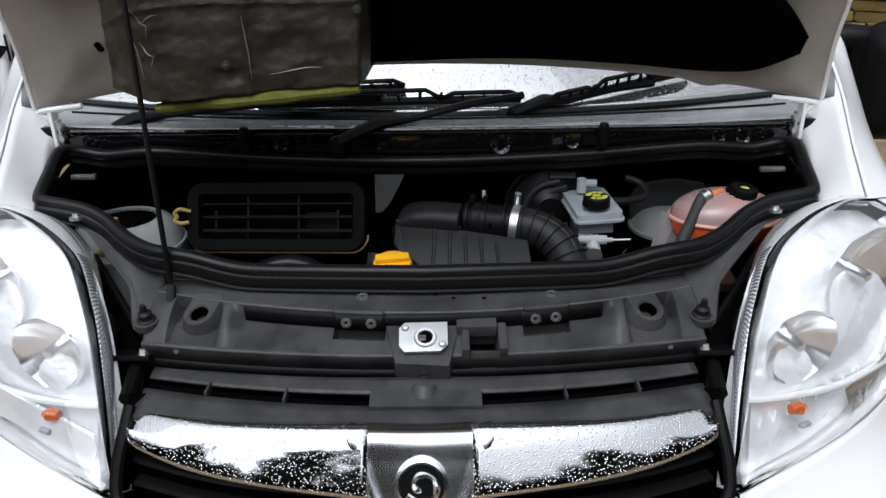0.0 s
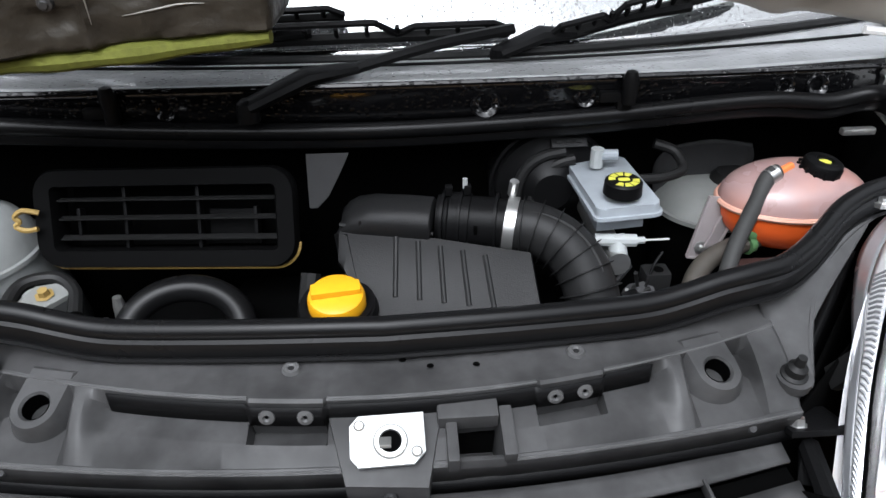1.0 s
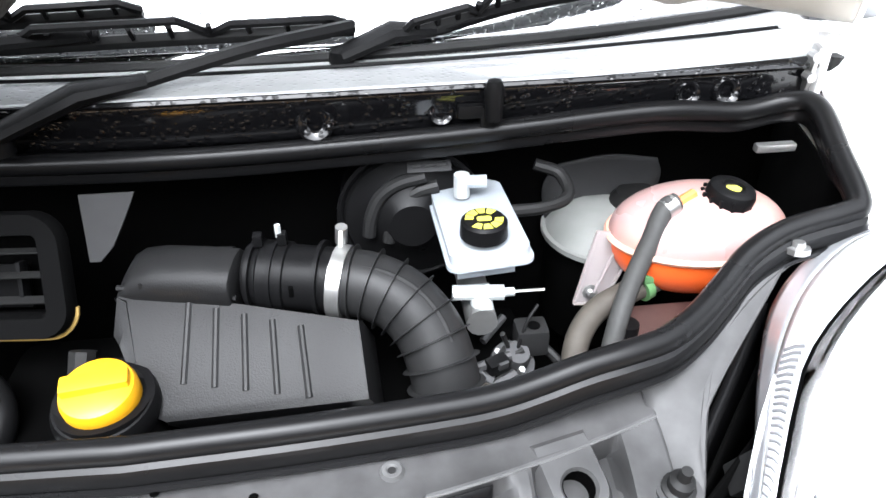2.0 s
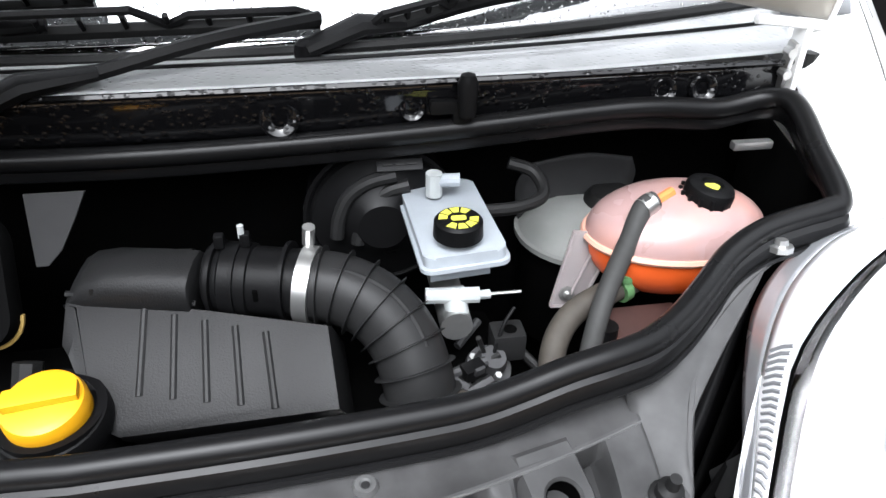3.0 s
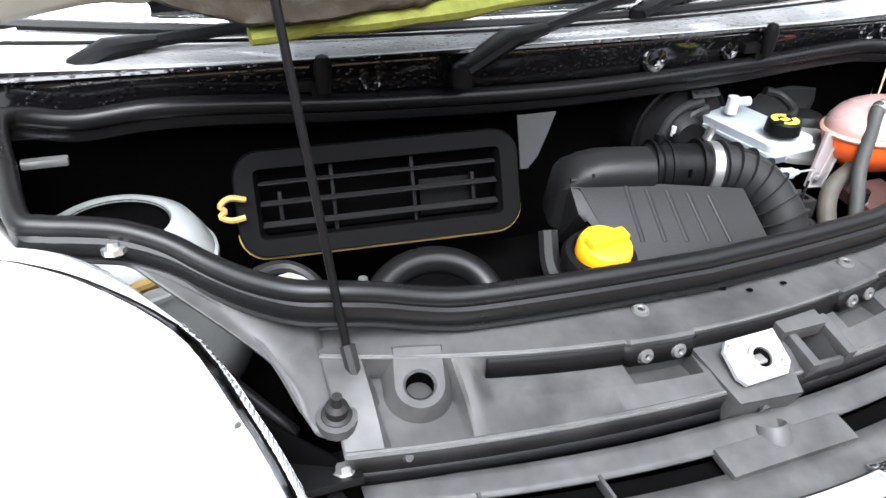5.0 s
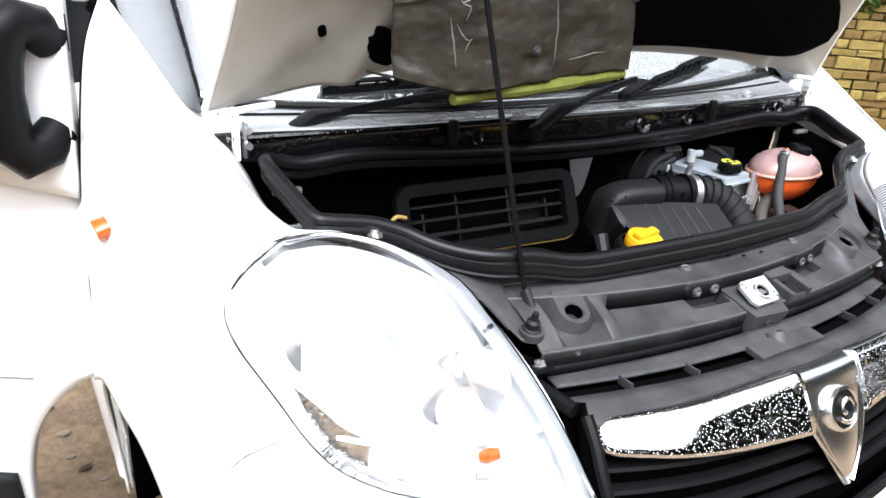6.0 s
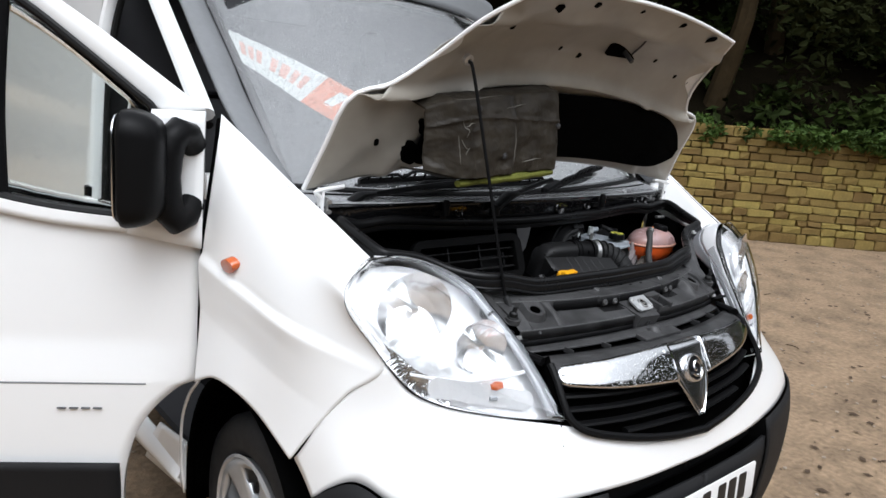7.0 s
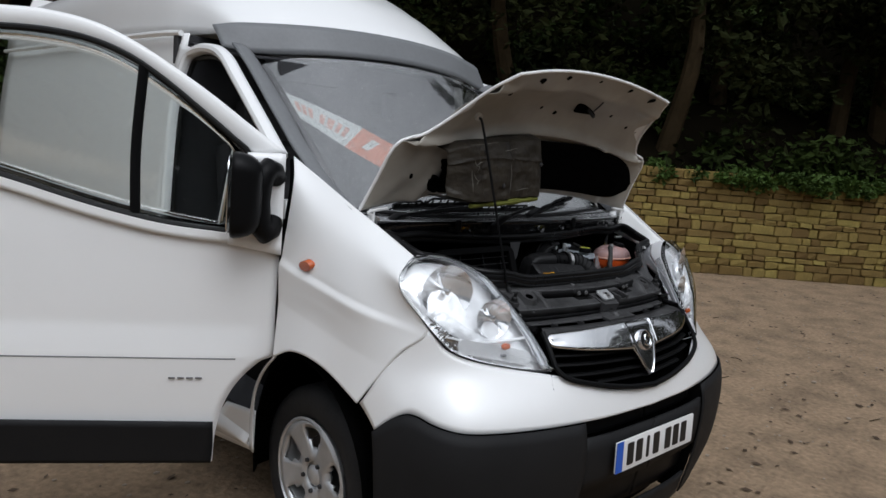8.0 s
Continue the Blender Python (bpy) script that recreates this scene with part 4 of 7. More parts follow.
def wiper(pivot, elbow, tip, blade0, blade1, label):
    arm = part("wiper", tube([pivot, Vector(pivot).lerp(Vector(elbow), 0.55) + Vector((0, 0, 0.012)), elbow], [0.018, 0.022, 0.014], 10, squash=0.6), BLACK, van, label)
    part("wiper_pivot", lathe([(0, 0.012), (0.008, 0.011), (0.014, 0.006), (0.016, -0.004), (0.016, -0.02)], 20, pose(*pivot)), BLACK, arm)
    part("wiper_rod", tube([elbow, Vector(elbow).lerp(Vector(tip), 0.5) + Vector((0, -0.004, 0.006)), tip], 0.0085, 6, smooth=10), BLACK, arm)
    a, b = Vector(blade0), Vector(blade1)
    up = Vector((0, -0.35, 0.45)).normalized()
    part("wiper_rubber", tube([a, a.lerp(b, 0.5), b], 0.006, 6, squash=1.6), RUBBER, arm)
    for k, (f0, f1, h) in enumerate(((0.0, 0.30, 0.022), (0.30, 0.70, 0.034), (0.70, 1.0, 0.022))):
        p, q = a.lerp(b, f0), a.lerp(b, f1)
        part("wiper_bow", tube([p + up * 0.006, p.lerp(q, 0.15) + up * h, p.lerp(q, 0.85) + up * h, q + up * 0.006], 0.0055, 6), BLACK, arm)
    for f in np.linspace(0.06, 0.94, 12):
        p = a.lerp(b, f)
        part("wiper_link", tube([p, p + up * 0.024], 0.004, 5), BLACK, arm)
    return arm


wiper((-0.18, 0.612, 1.285), (-0.03, 0.668, 1.318), (0.205, 0.735, 1.350), (-0.375, 0.765, 1.330), (0.205, 0.772, 1.336), "black wiper arm and blade")
wiper((-0.685, 0.680, 1.290), (-0.56, 0.712, 1.322), (-0.10, 0.765, 1.345), (-0.56, 0.795, 1.345), (-0.05, 0.790, 1.360), "black wiper arm and blade across the glass")
wiper(tuple(on_screen(0.22, 0.0, 0.012)), tuple(on_screen(0.36, 0.025, 0.014)), tuple(on_screen(0.60, 0.055, 0.016)), tuple(on_screen(0.31, 0.015, 0.022)), tuple(on_screen(0.72, 0.075, 0.022)), "black wiper blade resting on the glass")

# sticker inside the glass, and the inside mirror
def sticker(corners, mat, name, label, lift=-0.012, parent=None):
    """A film on the glass between four corners (u, v): top start, top end, low end, low start."""
    a, b, c, d = (np.array(p) for p in corners)
    bm = bmesh.new()
    vs = [[bm.verts.new(on_screen(*((a * (1 - f) + b * f) * (1 - g) + (d * (1 - f) + c * f) * g), lift)) for g in (0, 0.5, 1)] for f in np.linspace(0, 1, 10)]
    for p, q in zip(vs, vs[1:]):
        for k in range(2):
            bm.faces.new((p[k], q[k], q[k + 1], p[k + 1]))
    return part(name, bm, mat, parent or screen, label, thick=0.001)


def on_banner(f, g):
    top = np.array((-0.975, 0.69)) * (1 - f) + np.array((-0.57, 0.485)) * f
    low = np.array((-0.975, 0.535)) * (1 - f) + np.array((-0.76, 0.365)) * f
    return tuple(top * (1 - g) + low * g)


banner = sticker([on_banner(0, 0), on_banner(1, 0), on_banner(1, 1), on_banner(0, 1)], STICKER, "sticker", "white and orange windscreen banner")
sticker([on_banner(1.0, 0), (-0.40, 0.385), (-0.60, 0.265), on_banner(1.0, 1)], ORANGE, "sticker_end", "", parent=banner)
for f0, f1, g0, g1 in ((0.16, 0.22, 0.3, 0.7), (0.25, 0.31, 0.3, 0.7), (0.34, 0.40, 0.3, 0.7), (0.50, 0.57, 0.3, 0.72), (0.61, 0.70, 0.3, 0.72), (0.74, 0.80, 0.3, 0.72), (0.84, 0.90, 0.3, 0.72)):
    sticker([on_banner(f0, g0), on_banner(f1, g0), on_banner(f1, g1), on_banner(f0, g1)], SALMON, "sticker_bar", "", lift=-0.009, parent=banner)
sticker([on_banner(1.18, 0.25), on_banner(1.28, 0.25), on_banner(1.28, 0.7), on_banner(1.18, 0.7)], STICKER, "sticker_bar", "", lift=-0.009, parent=banner)
m = axes(on_screen(-0.24, 0.69, -0.05), (1, 0, 0), (0, 0.2, 1))
part("rear_view_mirror", slab(rounded(0.09, 0.13, 0.035), -0.02, 0.012, 0.008, m), BLACK, van, "black inside mirror behind the glass")
part("visor_trim", box(-0.50, 1.53, 1.845, 0.32, 0.04, 0.09, 0.02), CLOTH, van, "dark sun visor")

# ---- cab: pillars, roof, sides ----
for side in (-1, 1):
    out_line = [(-0.852, 0.655, 1.352), (-0.885, 0.90, 1.478), (-0.872, 1.18, 1.665), (-0.845, 1.45, 1.842), (-0.815, 1.66, 1.950)]
    in_line = [(-0.795, 0.742, 1.330), (-0.778, 1.07, 1.546), (-0.762, 1.22, 1.650), (-0.745, 1.39, 1.758), (-0.708, 1.66, 1.912)]
    bm = loft([out_line, [(x * 0.98 - 0.012, y - 0.012, z + 0.010) for x, y, z in [tuple((np.array(a) + np.array(b)) / 2) for a, b in zip(out_line, in_line)]], in_line], 24, 8)
    part("pillar_trim", bm if side < 0 else mirrored(bm), CABGREY, van, "dark grey pillar trim", thick=0.01)
BAND = [
    [(-0.83, 1.72, 1.930), (-0.70, 1.645, 1.918), (-0.38, 1.52, 1.952), (0, 1.475, 1.966), (0.38, 1.52, 1.952), (0.70, 1.645, 1.918), (0.83, 1.72, 1.930)],
    [(-0.845, 1.80, 2.025), (-0.72, 1.718, 2.050), (-0.38, 1.592, 2.078), (0, 1.547, 2.088), (0.38, 1.592, 2.078), (0.72, 1.718, 2.050), (0.845, 1.80, 2.025)],
]
part("roof_band", loft(BAND, 40, 6), CABGREY, van, "dark grey band above the windscreen", thick=0.012)


def roof_ring(y, top, half, base=2.0):
    out = []
    for a in np.linspace(0, math.pi, 13):
        c, s = math.cos(a), math.sin(a)
        out.append((half * math.copysign(abs(c) ** 0.75, c), y + 0.16 * (abs(c) ** 1.6), base + (top - base) * abs(s) ** 0.55))
    return out


roof_rows = [roof_ring(1.57, 2.055, 0.76), roof_ring(1.72, 2.17, 0.78), roof_ring(1.98, 2.33, 0.80), roof_ring(2.35, 2.46, 0.83), roof_ring(3.2, 2.50, 0.86), roof_ring(5.35, 2.46, 0.86)]
part("roof", loft(roof_rows, 44, 40), WHITE, van, "white high roof", thick=0.01)
# sides behind the cab door, with a step under the roof
for side in (-1, 1):
    rows = [
        [(-0.955, 1.97, 0.36), (-0.965, 3.0, 0.36), (-0.955, 5.4, 0.36)],
        [(-0.985, 1.97, 0.80), (-0.995, 3.0, 0.80), (-0.985, 5.4, 0.80)],
        [(-0.975, 1.97, 1.20), (-0.985, 3.0, 1.20), (-0.97, 5.4, 1.20)],
        [(-0.93, 1.97, 1.65), (-0.94, 3.0, 1.66), (-0.925, 5.4, 1.66)],
        [(-0.875, 1.97, 1.99), (-0.885, 3.0, 2.00), (-0.87, 5.4, 2.00)],
    ]
    bm = loft(rows, 24, 24)
    part("side_panel", bm if side < 0 else mirrored(bm), WHITE, van, "white body side", thick=0.006)
    bm = tube([(-0.890, 2.02, 1.990), (-0.905, 2.5, 1.995), (-0.905, 5.35, 1.995)], 0.014, 8, smooth=20)
    part("roof_gutter", bm if side < 0 else mirrored(bm), WHITE, van)
part("rear_panel", slab([(-0.86, 0.36), (0.86, 0.36), (0.86, 2.0), (0.7, 2.44), (-0.7, 2.44), (-0.86, 2.0)], 0, 0.03, 0, axes((0, 5.40, 0), (1, 0, 0), (0, 0, 1))), WHITE, van, "white rear doors")
# door opening: sill, post behind, frame
part("door_sill", loft([[(-0.94, 1.09, 0.42), (-0.945, 1.5, 0.42), (-0.95, 1.99, 0.42)], [(-0.975, 1.085, 0.375), (-0.98, 1.5, 0.36), (-0.985, 1.99, 0.36)], [(-0.95, 1.085, 0.345), (-0.955, 1.5, 0.30), (-0.955, 1.99, 0.28)]], 16, 8), WHITE, van, "white door sill", thick=0.01)
part("arch_strip", loft([[(-0.996, 0.858, 0.795), (-0.992, 0.945, 0.71), (-0.984, 1.015, 0.60), (-0.974, 1.040, 0.47), (-0.965, 1.042, 0.345)], [(-0.99, 0.872, 0.795), (-0.985, 0.965, 0.71), (-0.977, 1.038, 0.60), (-0.967, 1.075, 0.47), (-0.958, 1.082, 0.345)]], 16, 5), WHITE, van, "white strip behind the wheel arch", thick=0.006)
part("sill_corner", loft([[(-0.955, 1.058, 0.508), (-0.950, 1.30, 0.466)], [(-0.957, 1.058, 0.42), (-0.956, 1.36, 0.39)], [(-0.955, 1.062, 0.342), (-0.952, 1.44, 0.276)]], 6, 8), WHITE, van, "white front corner of the sill", thick=0.006)
frame_line = [(-0.935, 1.00, 1.50), (-0.925, 1.15, 1.605), (-0.908, 1.40, 1.775), (-0.895, 1.56, 1.875), (-0.888, 1.70, 1.908), (-0.888, 1.85, 1.905), (-0.90, 1.93, 1.85), (-0.94, 1.955, 1.60), (-0.965, 1.95, 1.1), (-0.97, 1.93, 0.75), (-0.96, 1.90, 0.45)]
part("door_frame", tube(frame_line, 0.030, 10, smooth=60, squash=0.8), WHITE, van, "white door opening frame")
part("frame_seal", tube([(x + 0.022, y - 0.022 * (y > 1.8) + 0.02 * (y < 1.4), z - 0.03 * (y < 1.9)) for x, y, z in frame_line], 0.013, 8, smooth=60), RUBBER, van, "black door seal")
part("door_post", loft([[(-0.955, 1.93, 0.40), (-0.95, 2.02, 0.40)], [(-0.972, 1.93, 1.1), (-0.968, 2.02, 1.1)], [(-0.93, 1.93, 1.75), (-0.926, 2.02, 1.75)], [(-0.90, 1.88, 1.92), (-0.895, 2.02, 1.94)]], 6, 20), WHITE, van, "white post behind the door opening", thick=0.02)
part("door_striker", tube([(-0.985, 1.955, 1.10), (-0.985, 1.955, 1.155)], 0.022, 12), BLACK, van, "black door striker")
part("far_door", loft([[(0.955, 0.875, 0.42), (0.965, 1.95, 0.42)], [(0.995, 0.875, 0.85), (0.99, 1.95, 0.85)], [(0.98, 0.88, 1.16), (0.975, 1.95, 1.2)], [(0.945, 0.95, 1.45), (0.945, 1.95, 1.4)]], 14, 18), WHITE, van, "white closed passenger door", thick=0.03)
part("far_door_frame", tube([(0.93, 0.96, 1.47), (0.895, 1.40, 1.77), (0.875, 1.66, 1.90), (0.875, 1.88, 1.90), (0.94, 1.95, 1.45)], 0.03, 8, smooth=30), WHITE, van)
part("far_door_glass", loft([[(0.93, 1.0, 1.46), (0.935, 1.93, 1.42)], [(0.905, 1.25, 1.68), (0.905, 1.93, 1.68)], [(0.875, 1.6, 1.88), (0.88, 1.9, 1.89)]], 8, 8), PANE, van, thick=0.004).visible_shadow = False
# dark cab inside
part("cab_floor", box(0, 1.62, 0.42, 1.78, 0.86, 0.03), CLOTH, van, "dark cab floor")
part("bulkhead", box(0, 2.06, 1.20, 1.80, 0.04, 1.58), CLOTH, van, "grey cab bulkhead")
part("headliner", loft([[(-0.80, 1.62, 1.895), (0, 1.50, 1.93), (0.80, 1.62, 1.895)], [(-0.84, 2.05, 1.96), (0, 2.05, 1.98), (0.84, 2.05, 1.96)]], 12, 6), CLOTH, van, "dark headliner", thick=0.01)
part("dashboard", loft([[(-0.84, 0.86, 1.315), (0, 0.78, 1.30), (0.84, 0.86, 1.315)], [(-0.84, 1.06, 1.30), (0, 1.02, 1.29), (0.84, 1.06, 1.30)], [(-0.84, 1.16, 1.18), (0, 1.14, 1.16), (0.84, 1.16, 1.18)], [(-0.84, 1.12, 0.80), (0, 1.12, 0.72), (0.84, 1.12, 0.80)]], 20, 16), CLOTH, van, "dark grey dashboard", thick=0.02)
part("steering_wheel", tube([Vector((-0.45, 1.28, 1.13)) + 0.19 * (math.cos(a) * Vector((1, 0, 0)) + math.sin(a) * Vector((0, -0.35, 0.94))) for a in np.linspace(0, 2 * math.pi, 33)[:-1]], 0.014, 8, closed=True), BLACK, van, "black steering wheel")


def seat(x):
    base = part("seat", box(x, 1.62, 0.80, 0.50, 0.50, 0.16, 0.05), CLOTH, van, "dark cloth cab seat")
    part("backrest", box(x, 1.88, 1.18, 0.48, 0.13, 0.66, 0.05, pose(0, 0, 0, -12)), CLOTH, base)
    part("headrest", box(x, 1.97, 1.62, 0.26, 0.10, 0.20, 0.04, pose(0, 0, 0, -8)), CLOTH, base)
    part("seat_base", box(x, 1.64, 0.57, 0.42, 0.42, 0.31, 0.02), BLACK, base)


for x in (-0.48, 0.30):
    seat(x)

# ---- the open door, swung about its hinge ----
OPEN = 60
m_door = Matrix.Translation((-0.985, 0.872, 0)) @ Matrix.Rotation(radians(OPEN), 4, "Z")


def door_at(u, z, out=0.0):
    """A place on the door: u along it from the hinge; it bulges outwards at mid height."""
    curve = -0.030 + 0.022 * math.exp(-((z - 0.85) / 0.40) ** 2) - 0.05 * max(0.0, z - 1.2) + 0.018 * min(1.0, max(0.0, (0.895 - z) / 0.11)) * min(1.0, max(0.0, u / 0.12))
    return m_door @ Vector((-curve - out, u, z))


def door_sheet(front, rear, nu, nv, out=0.0):
    """A sheet of the door between two curves of (u, z)."""
    a, b = curve_points(front, nv), curve_points(rear, nv)
    bm = bmesh.new()
    vs = []
    for p, q in zip(a, b):
        vs.append([bm.verts.new(door_at(p[0] + (q[0] - p[0]) * k / (nu - 1), p[1] + (q[1] - p[1]) * k / (nu - 1), out)) for k in range(nu)])
    for r, t in zip(vs, vs[1:]):
        for k in range(nu - 1):
            bm.faces.new((r[k], r[k + 1], t[k + 1], t[k]))
    bmesh.ops.recalc_face_normals(bm, faces=bm.faces)
    return bm


front_edge = [(0.002, 1.165), (0.0, 1.06), (0.0, 0.92), (0.004, 0.80), (0.060, 0.765), (0.125, 0.70), (0.170, 0.62), (0.195, 0.53), (0.205, 0.45), (0.207, 0.385)]
rear_edge = [(1.05, 1.365), (1.05, 1.18), (1.05, 1.00), (1.05, 0.90), (1.05, 0.80), (1.05, 0.70), (1.05, 0.62), (1.05, 0.53), (1.05, 0.45), (1.05, 0.40)]
door = part("front_door", door_sheet(front_edge, rear_edge, 30, 60), WHITE, van, "open white driver's door", thick=0.035, offset=1)
door.modifiers["Solidify"].offset = 1
# window frame: lower cheek, sloping front rail, top rail, rear post
cheek = door_sheet([(0.002, 1.515), (0.002, 1.33), (0.002, 1.16)], [(0.13, 1.51), (0.155, 1.38), (0.185, 1.190)], 8, 12)
part("door_cheek", cheek, WHITE, door, thick=0.03)
rail_out = [(0.004, 1.520), (0.12, 1.600), (0.26, 1.698), (0.40, 1.785), (0.52, 1.850), (0.64, 1.895), (0.78, 1.915), (0.92, 1.912), (1.05, 1.90)]
rail_in = [(0.125, 1.505), (0.19, 1.560), (0.30, 1.645), (0.42, 1.733), (0.53, 1.797), (0.65, 1.836), (0.78, 1.850), (0.92, 1.846), (1.0, 1.836)]
a, b = curve_points(rail_out, 40), curve_points(rail_in, 40)
bm = bmesh.new()
vs = [[bm.verts.new(door_at(*(p * (1 - f) + q * f), 0.008 * math.sin(math.pi * f))) for f in np.linspace(0, 1, 6)] for p, q in zip(a, b)]
for r, t in zip(vs, vs[1:]):
    for k in range(5):
        bm.faces.new((r[k], r[k + 1], t[k + 1], t[k]))
bmesh.ops.recalc_face_normals(bm, faces=bm.faces)
part("window_frame", bm, WHITE, door, "white window frame", thick=0.03)
belt = [(0.175, 1.232), (0.40, 1.252), (0.62, 1.298), (0.85, 1.362), (1.05, 1.415)]
part("window_seal", tube([door_at(u, z, 0.006) for u, z in curve_points(belt, 24)], 0.012, 8), RUBBER, door, "black window seal")
part("window_seal", tube([door_at(u, z, 0.004) for u, z in curve_points([(0.165, 1.24), (0.135, 1.40), (0.125, 1.50)] + rail_in[1:], 40)], 0.011, 8), RUBBER, door)
part("window_divider", tube([door_at(0.49, 1.262, 0.003), door_at(0.495, 1.50, 0.003), door_at(0.478, 1.770, 0.003)], 0.017, 8, smooth=8, squash=0.6), BLACK, door, "black window divider")
part("belt_strip", door_sheet([(0.175, 1.236), (0.40, 1.256), (0.62, 1.302), (0.85, 1.366), (1.05, 1.419)], [(0.175, 1.19), (0.40, 1.21), (0.62, 1.256), (0.85, 1.32), (1.05, 1.372)], 4, 20, -0.004), WHITE, door, thick=0.02)
glass = door_sheet([(0.175, 1.235), (0.40, 1.255), (0.62, 1.30), (0.85, 1.364), (1.02, 1.41)], [(0.135, 1.50), (0.36, 1.69), (0.60, 1.82), (0.82, 1.85), (1.0, 1.836)], 12, 16, -0.012)
pane = part("door_glass", glass, PANE, door, "clear door window", thick=0.004)
pane.visible_shadow = False
part("rub_strip", door_sheet([(0.208, 0.545), (0.206, 0.45), (0.210, 0.392)], [(1.04, 0.560), (1.04, 0.47), (1.04, 0.405)], 20, 10, 0.012), RUBSTRIP, door, "black lower rub strip", thick=0.014)
# dark grey line on the flush panel paints the shade of a groove
part("door_groove_shade", tube([door_at(u, 0.778, -0.0008) for u in np.linspace(0.14, 1.04, 24)], 0.0028, 6), CABGREY, door)
for k in range(4):
    part("badge_letter", tube([door_at(0.252 + 0.030 * k, 0.707, 0.004), door_at(0.274 + 0.030 * k, 0.707, 0.003)], 0.0042, 6, squash=0.5), IRON, door)
part("door_inner", door_sheet([(0.05, 1.22), (0.03, 1.0), (0.10, 0.80), (0.24, 0.60), (0.25, 0.43)], [(1.02, 1.34), (1.02, 1.0), (1.02, 0.80), (1.02, 0.60), (1.02, 0.44)], 12, 16, -0.055), CLOTH, door, "dark grey door lining", thick=0.03)
for z in (0.98, 1.32):
    part("door_hinge", box(-0.945, 0.905, z, 0.05, 0.035, 0.07, 0.008), WHITE, door, "white door hinge")


def mirror(place, name_parent, facing, flip=1):
    """A tall door mirror on a two-footed arm, by the middle of its shell and the way its back faces."""
    z = Vector(facing).normalized()
    m = axes(place, Vector((0, 0, 1)).cross(z), (0, 0, 1))
    shell = bmesh.new()
    rings = []
    for f, k in ((0.0, 0.93), (0.03, 0.98), (0.12, 1.0), (0.35, 0.97), (0.60, 0.90), (0.80, 0.78), (0.92, 0.62), (0.98, 0.45), (1.0, 0.2)):
        rings.append([shell.verts.new(m @ Vector((x * k, y * (0.25 + 0.75 * k), -0.022 + 0.098 * f))) for x, y in rounded(0.185, 0.285, 0.06, 8)])
    n = len(rings[0])
    for a, b in zip(rings, rings[1:]):
        for j in range(n):
            shell.faces.new((a[j], a[(j + 1) % n], b[(j + 1) % n], b[j]))
    shell.faces.new(rings[-1])
    shell.faces.new(rings[0][::-1])
    bmesh.ops.recalc_face_normals(shell, faces=shell.faces)
    return shell, m


shell, m = mirror(tuple(door_at(0.150, 1.372, 0.115)), door, (0.866, -0.5, 0.0))
near_mirror = part("door_mirror", shell, BLACK, door, "black tall door mirror", sharp=60)
arm = bmesh.new()
C_ARM = [door_at(0.030, 1.425, 0.012), door_at(0.040, 1.452, 0.040), door_at(0.058, 1.462, 0.066), door_at(0.074, 1.440, 0.080), door_at(0.080, 1.400, 0.084), door_at(0.081, 1.352, 0.084), door_at(0.080, 1.304, 0.084), door_at(0.076, 1.266, 0.080), door_at(0.060, 1.243, 0.066), door_at(0.042, 1.252, 0.040), door_at(0.032, 1.278, 0.012)]
tube(C_ARM, [0.034, 0.037, 0.039, 0.039, 0.037, 0.034, 0.037, 0.039, 0.039, 0.037, 0.034], 16, bm=arm)
for z in (1.440, 1.264):
    box(*door_at(0.032, z, 0.008), 0.06, 0.03, 0.085, 0.012, Matrix.Rotation(radians(OPEN - 90), 4, "Z"), bm=arm)
part("mirror_arm", arm, BLACK, near_mirror, "black two-footed mirror arm", sharp=60)
part("mirror_glass", slab(rounded(0.15, 0.26, 0.05), -0.034, -0.031, 0, m), BRIGHT, near_mirror)
shell, m = mirror((1.125, 0.965, 1.325), van, (-0.05, -1.0, 0.0))
far_mirror = part("door_mirror", shell, BLACK, van, "black tall door mirror", sharp=60)
arm = bmesh.new()
tube([(1.06, 0.99, 1.425), (1.0, 1.0, 1.425), (0.965, 1.01, 1.39)], [0.030, 0.040, 0.034], 10, bm=arm)
tube([(1.06, 0.99, 1.225), (1.0, 1.0, 1.215), (0.965, 1.01, 1.245)], [0.030, 0.040, 0.034], 10, bm=arm)
tube([(1.04, 0.985, 1.425), (1.06, 0.98, 1.32), (1.04, 0.985, 1.225)], [0.036, 0.026, 0.036], 10, bm=arm)
part("mirror_arm", arm, BLACK, far_mirror, "black two-footed mirror arm", sharp=60)
part("mirror_glass", slab(rounded(0.15, 0.26, 0.05), -0.034, -0.031, 0, m), BRIGHT, far_mirror)

# ---- engine bay ----
def prism(outline, low, high, bevel, m, name, mat, parent=None, label=""):
    return part(name, slab(outline, low, high, bevel, m), mat, parent or van, label)


# bay walls and floor are near-black in place of the bonnet's shade
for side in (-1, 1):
    part("bay_side", loft([[(side * 0.755, 0.42, 1.17), (side * 0.755, 0.69, 1.24)], [(side * 0.74, 0.42, 0.55), (side * 0.74, 0.69, 0.55)]], 4, 4), BAY, van, "engine bay side coloured near-black for shade", thick=0.004)
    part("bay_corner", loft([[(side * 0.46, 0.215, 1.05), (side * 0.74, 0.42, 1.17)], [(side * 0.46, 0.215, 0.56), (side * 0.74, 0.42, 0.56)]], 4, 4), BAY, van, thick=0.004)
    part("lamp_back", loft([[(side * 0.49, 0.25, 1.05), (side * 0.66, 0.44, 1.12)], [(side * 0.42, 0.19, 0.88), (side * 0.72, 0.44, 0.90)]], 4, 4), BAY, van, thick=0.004)
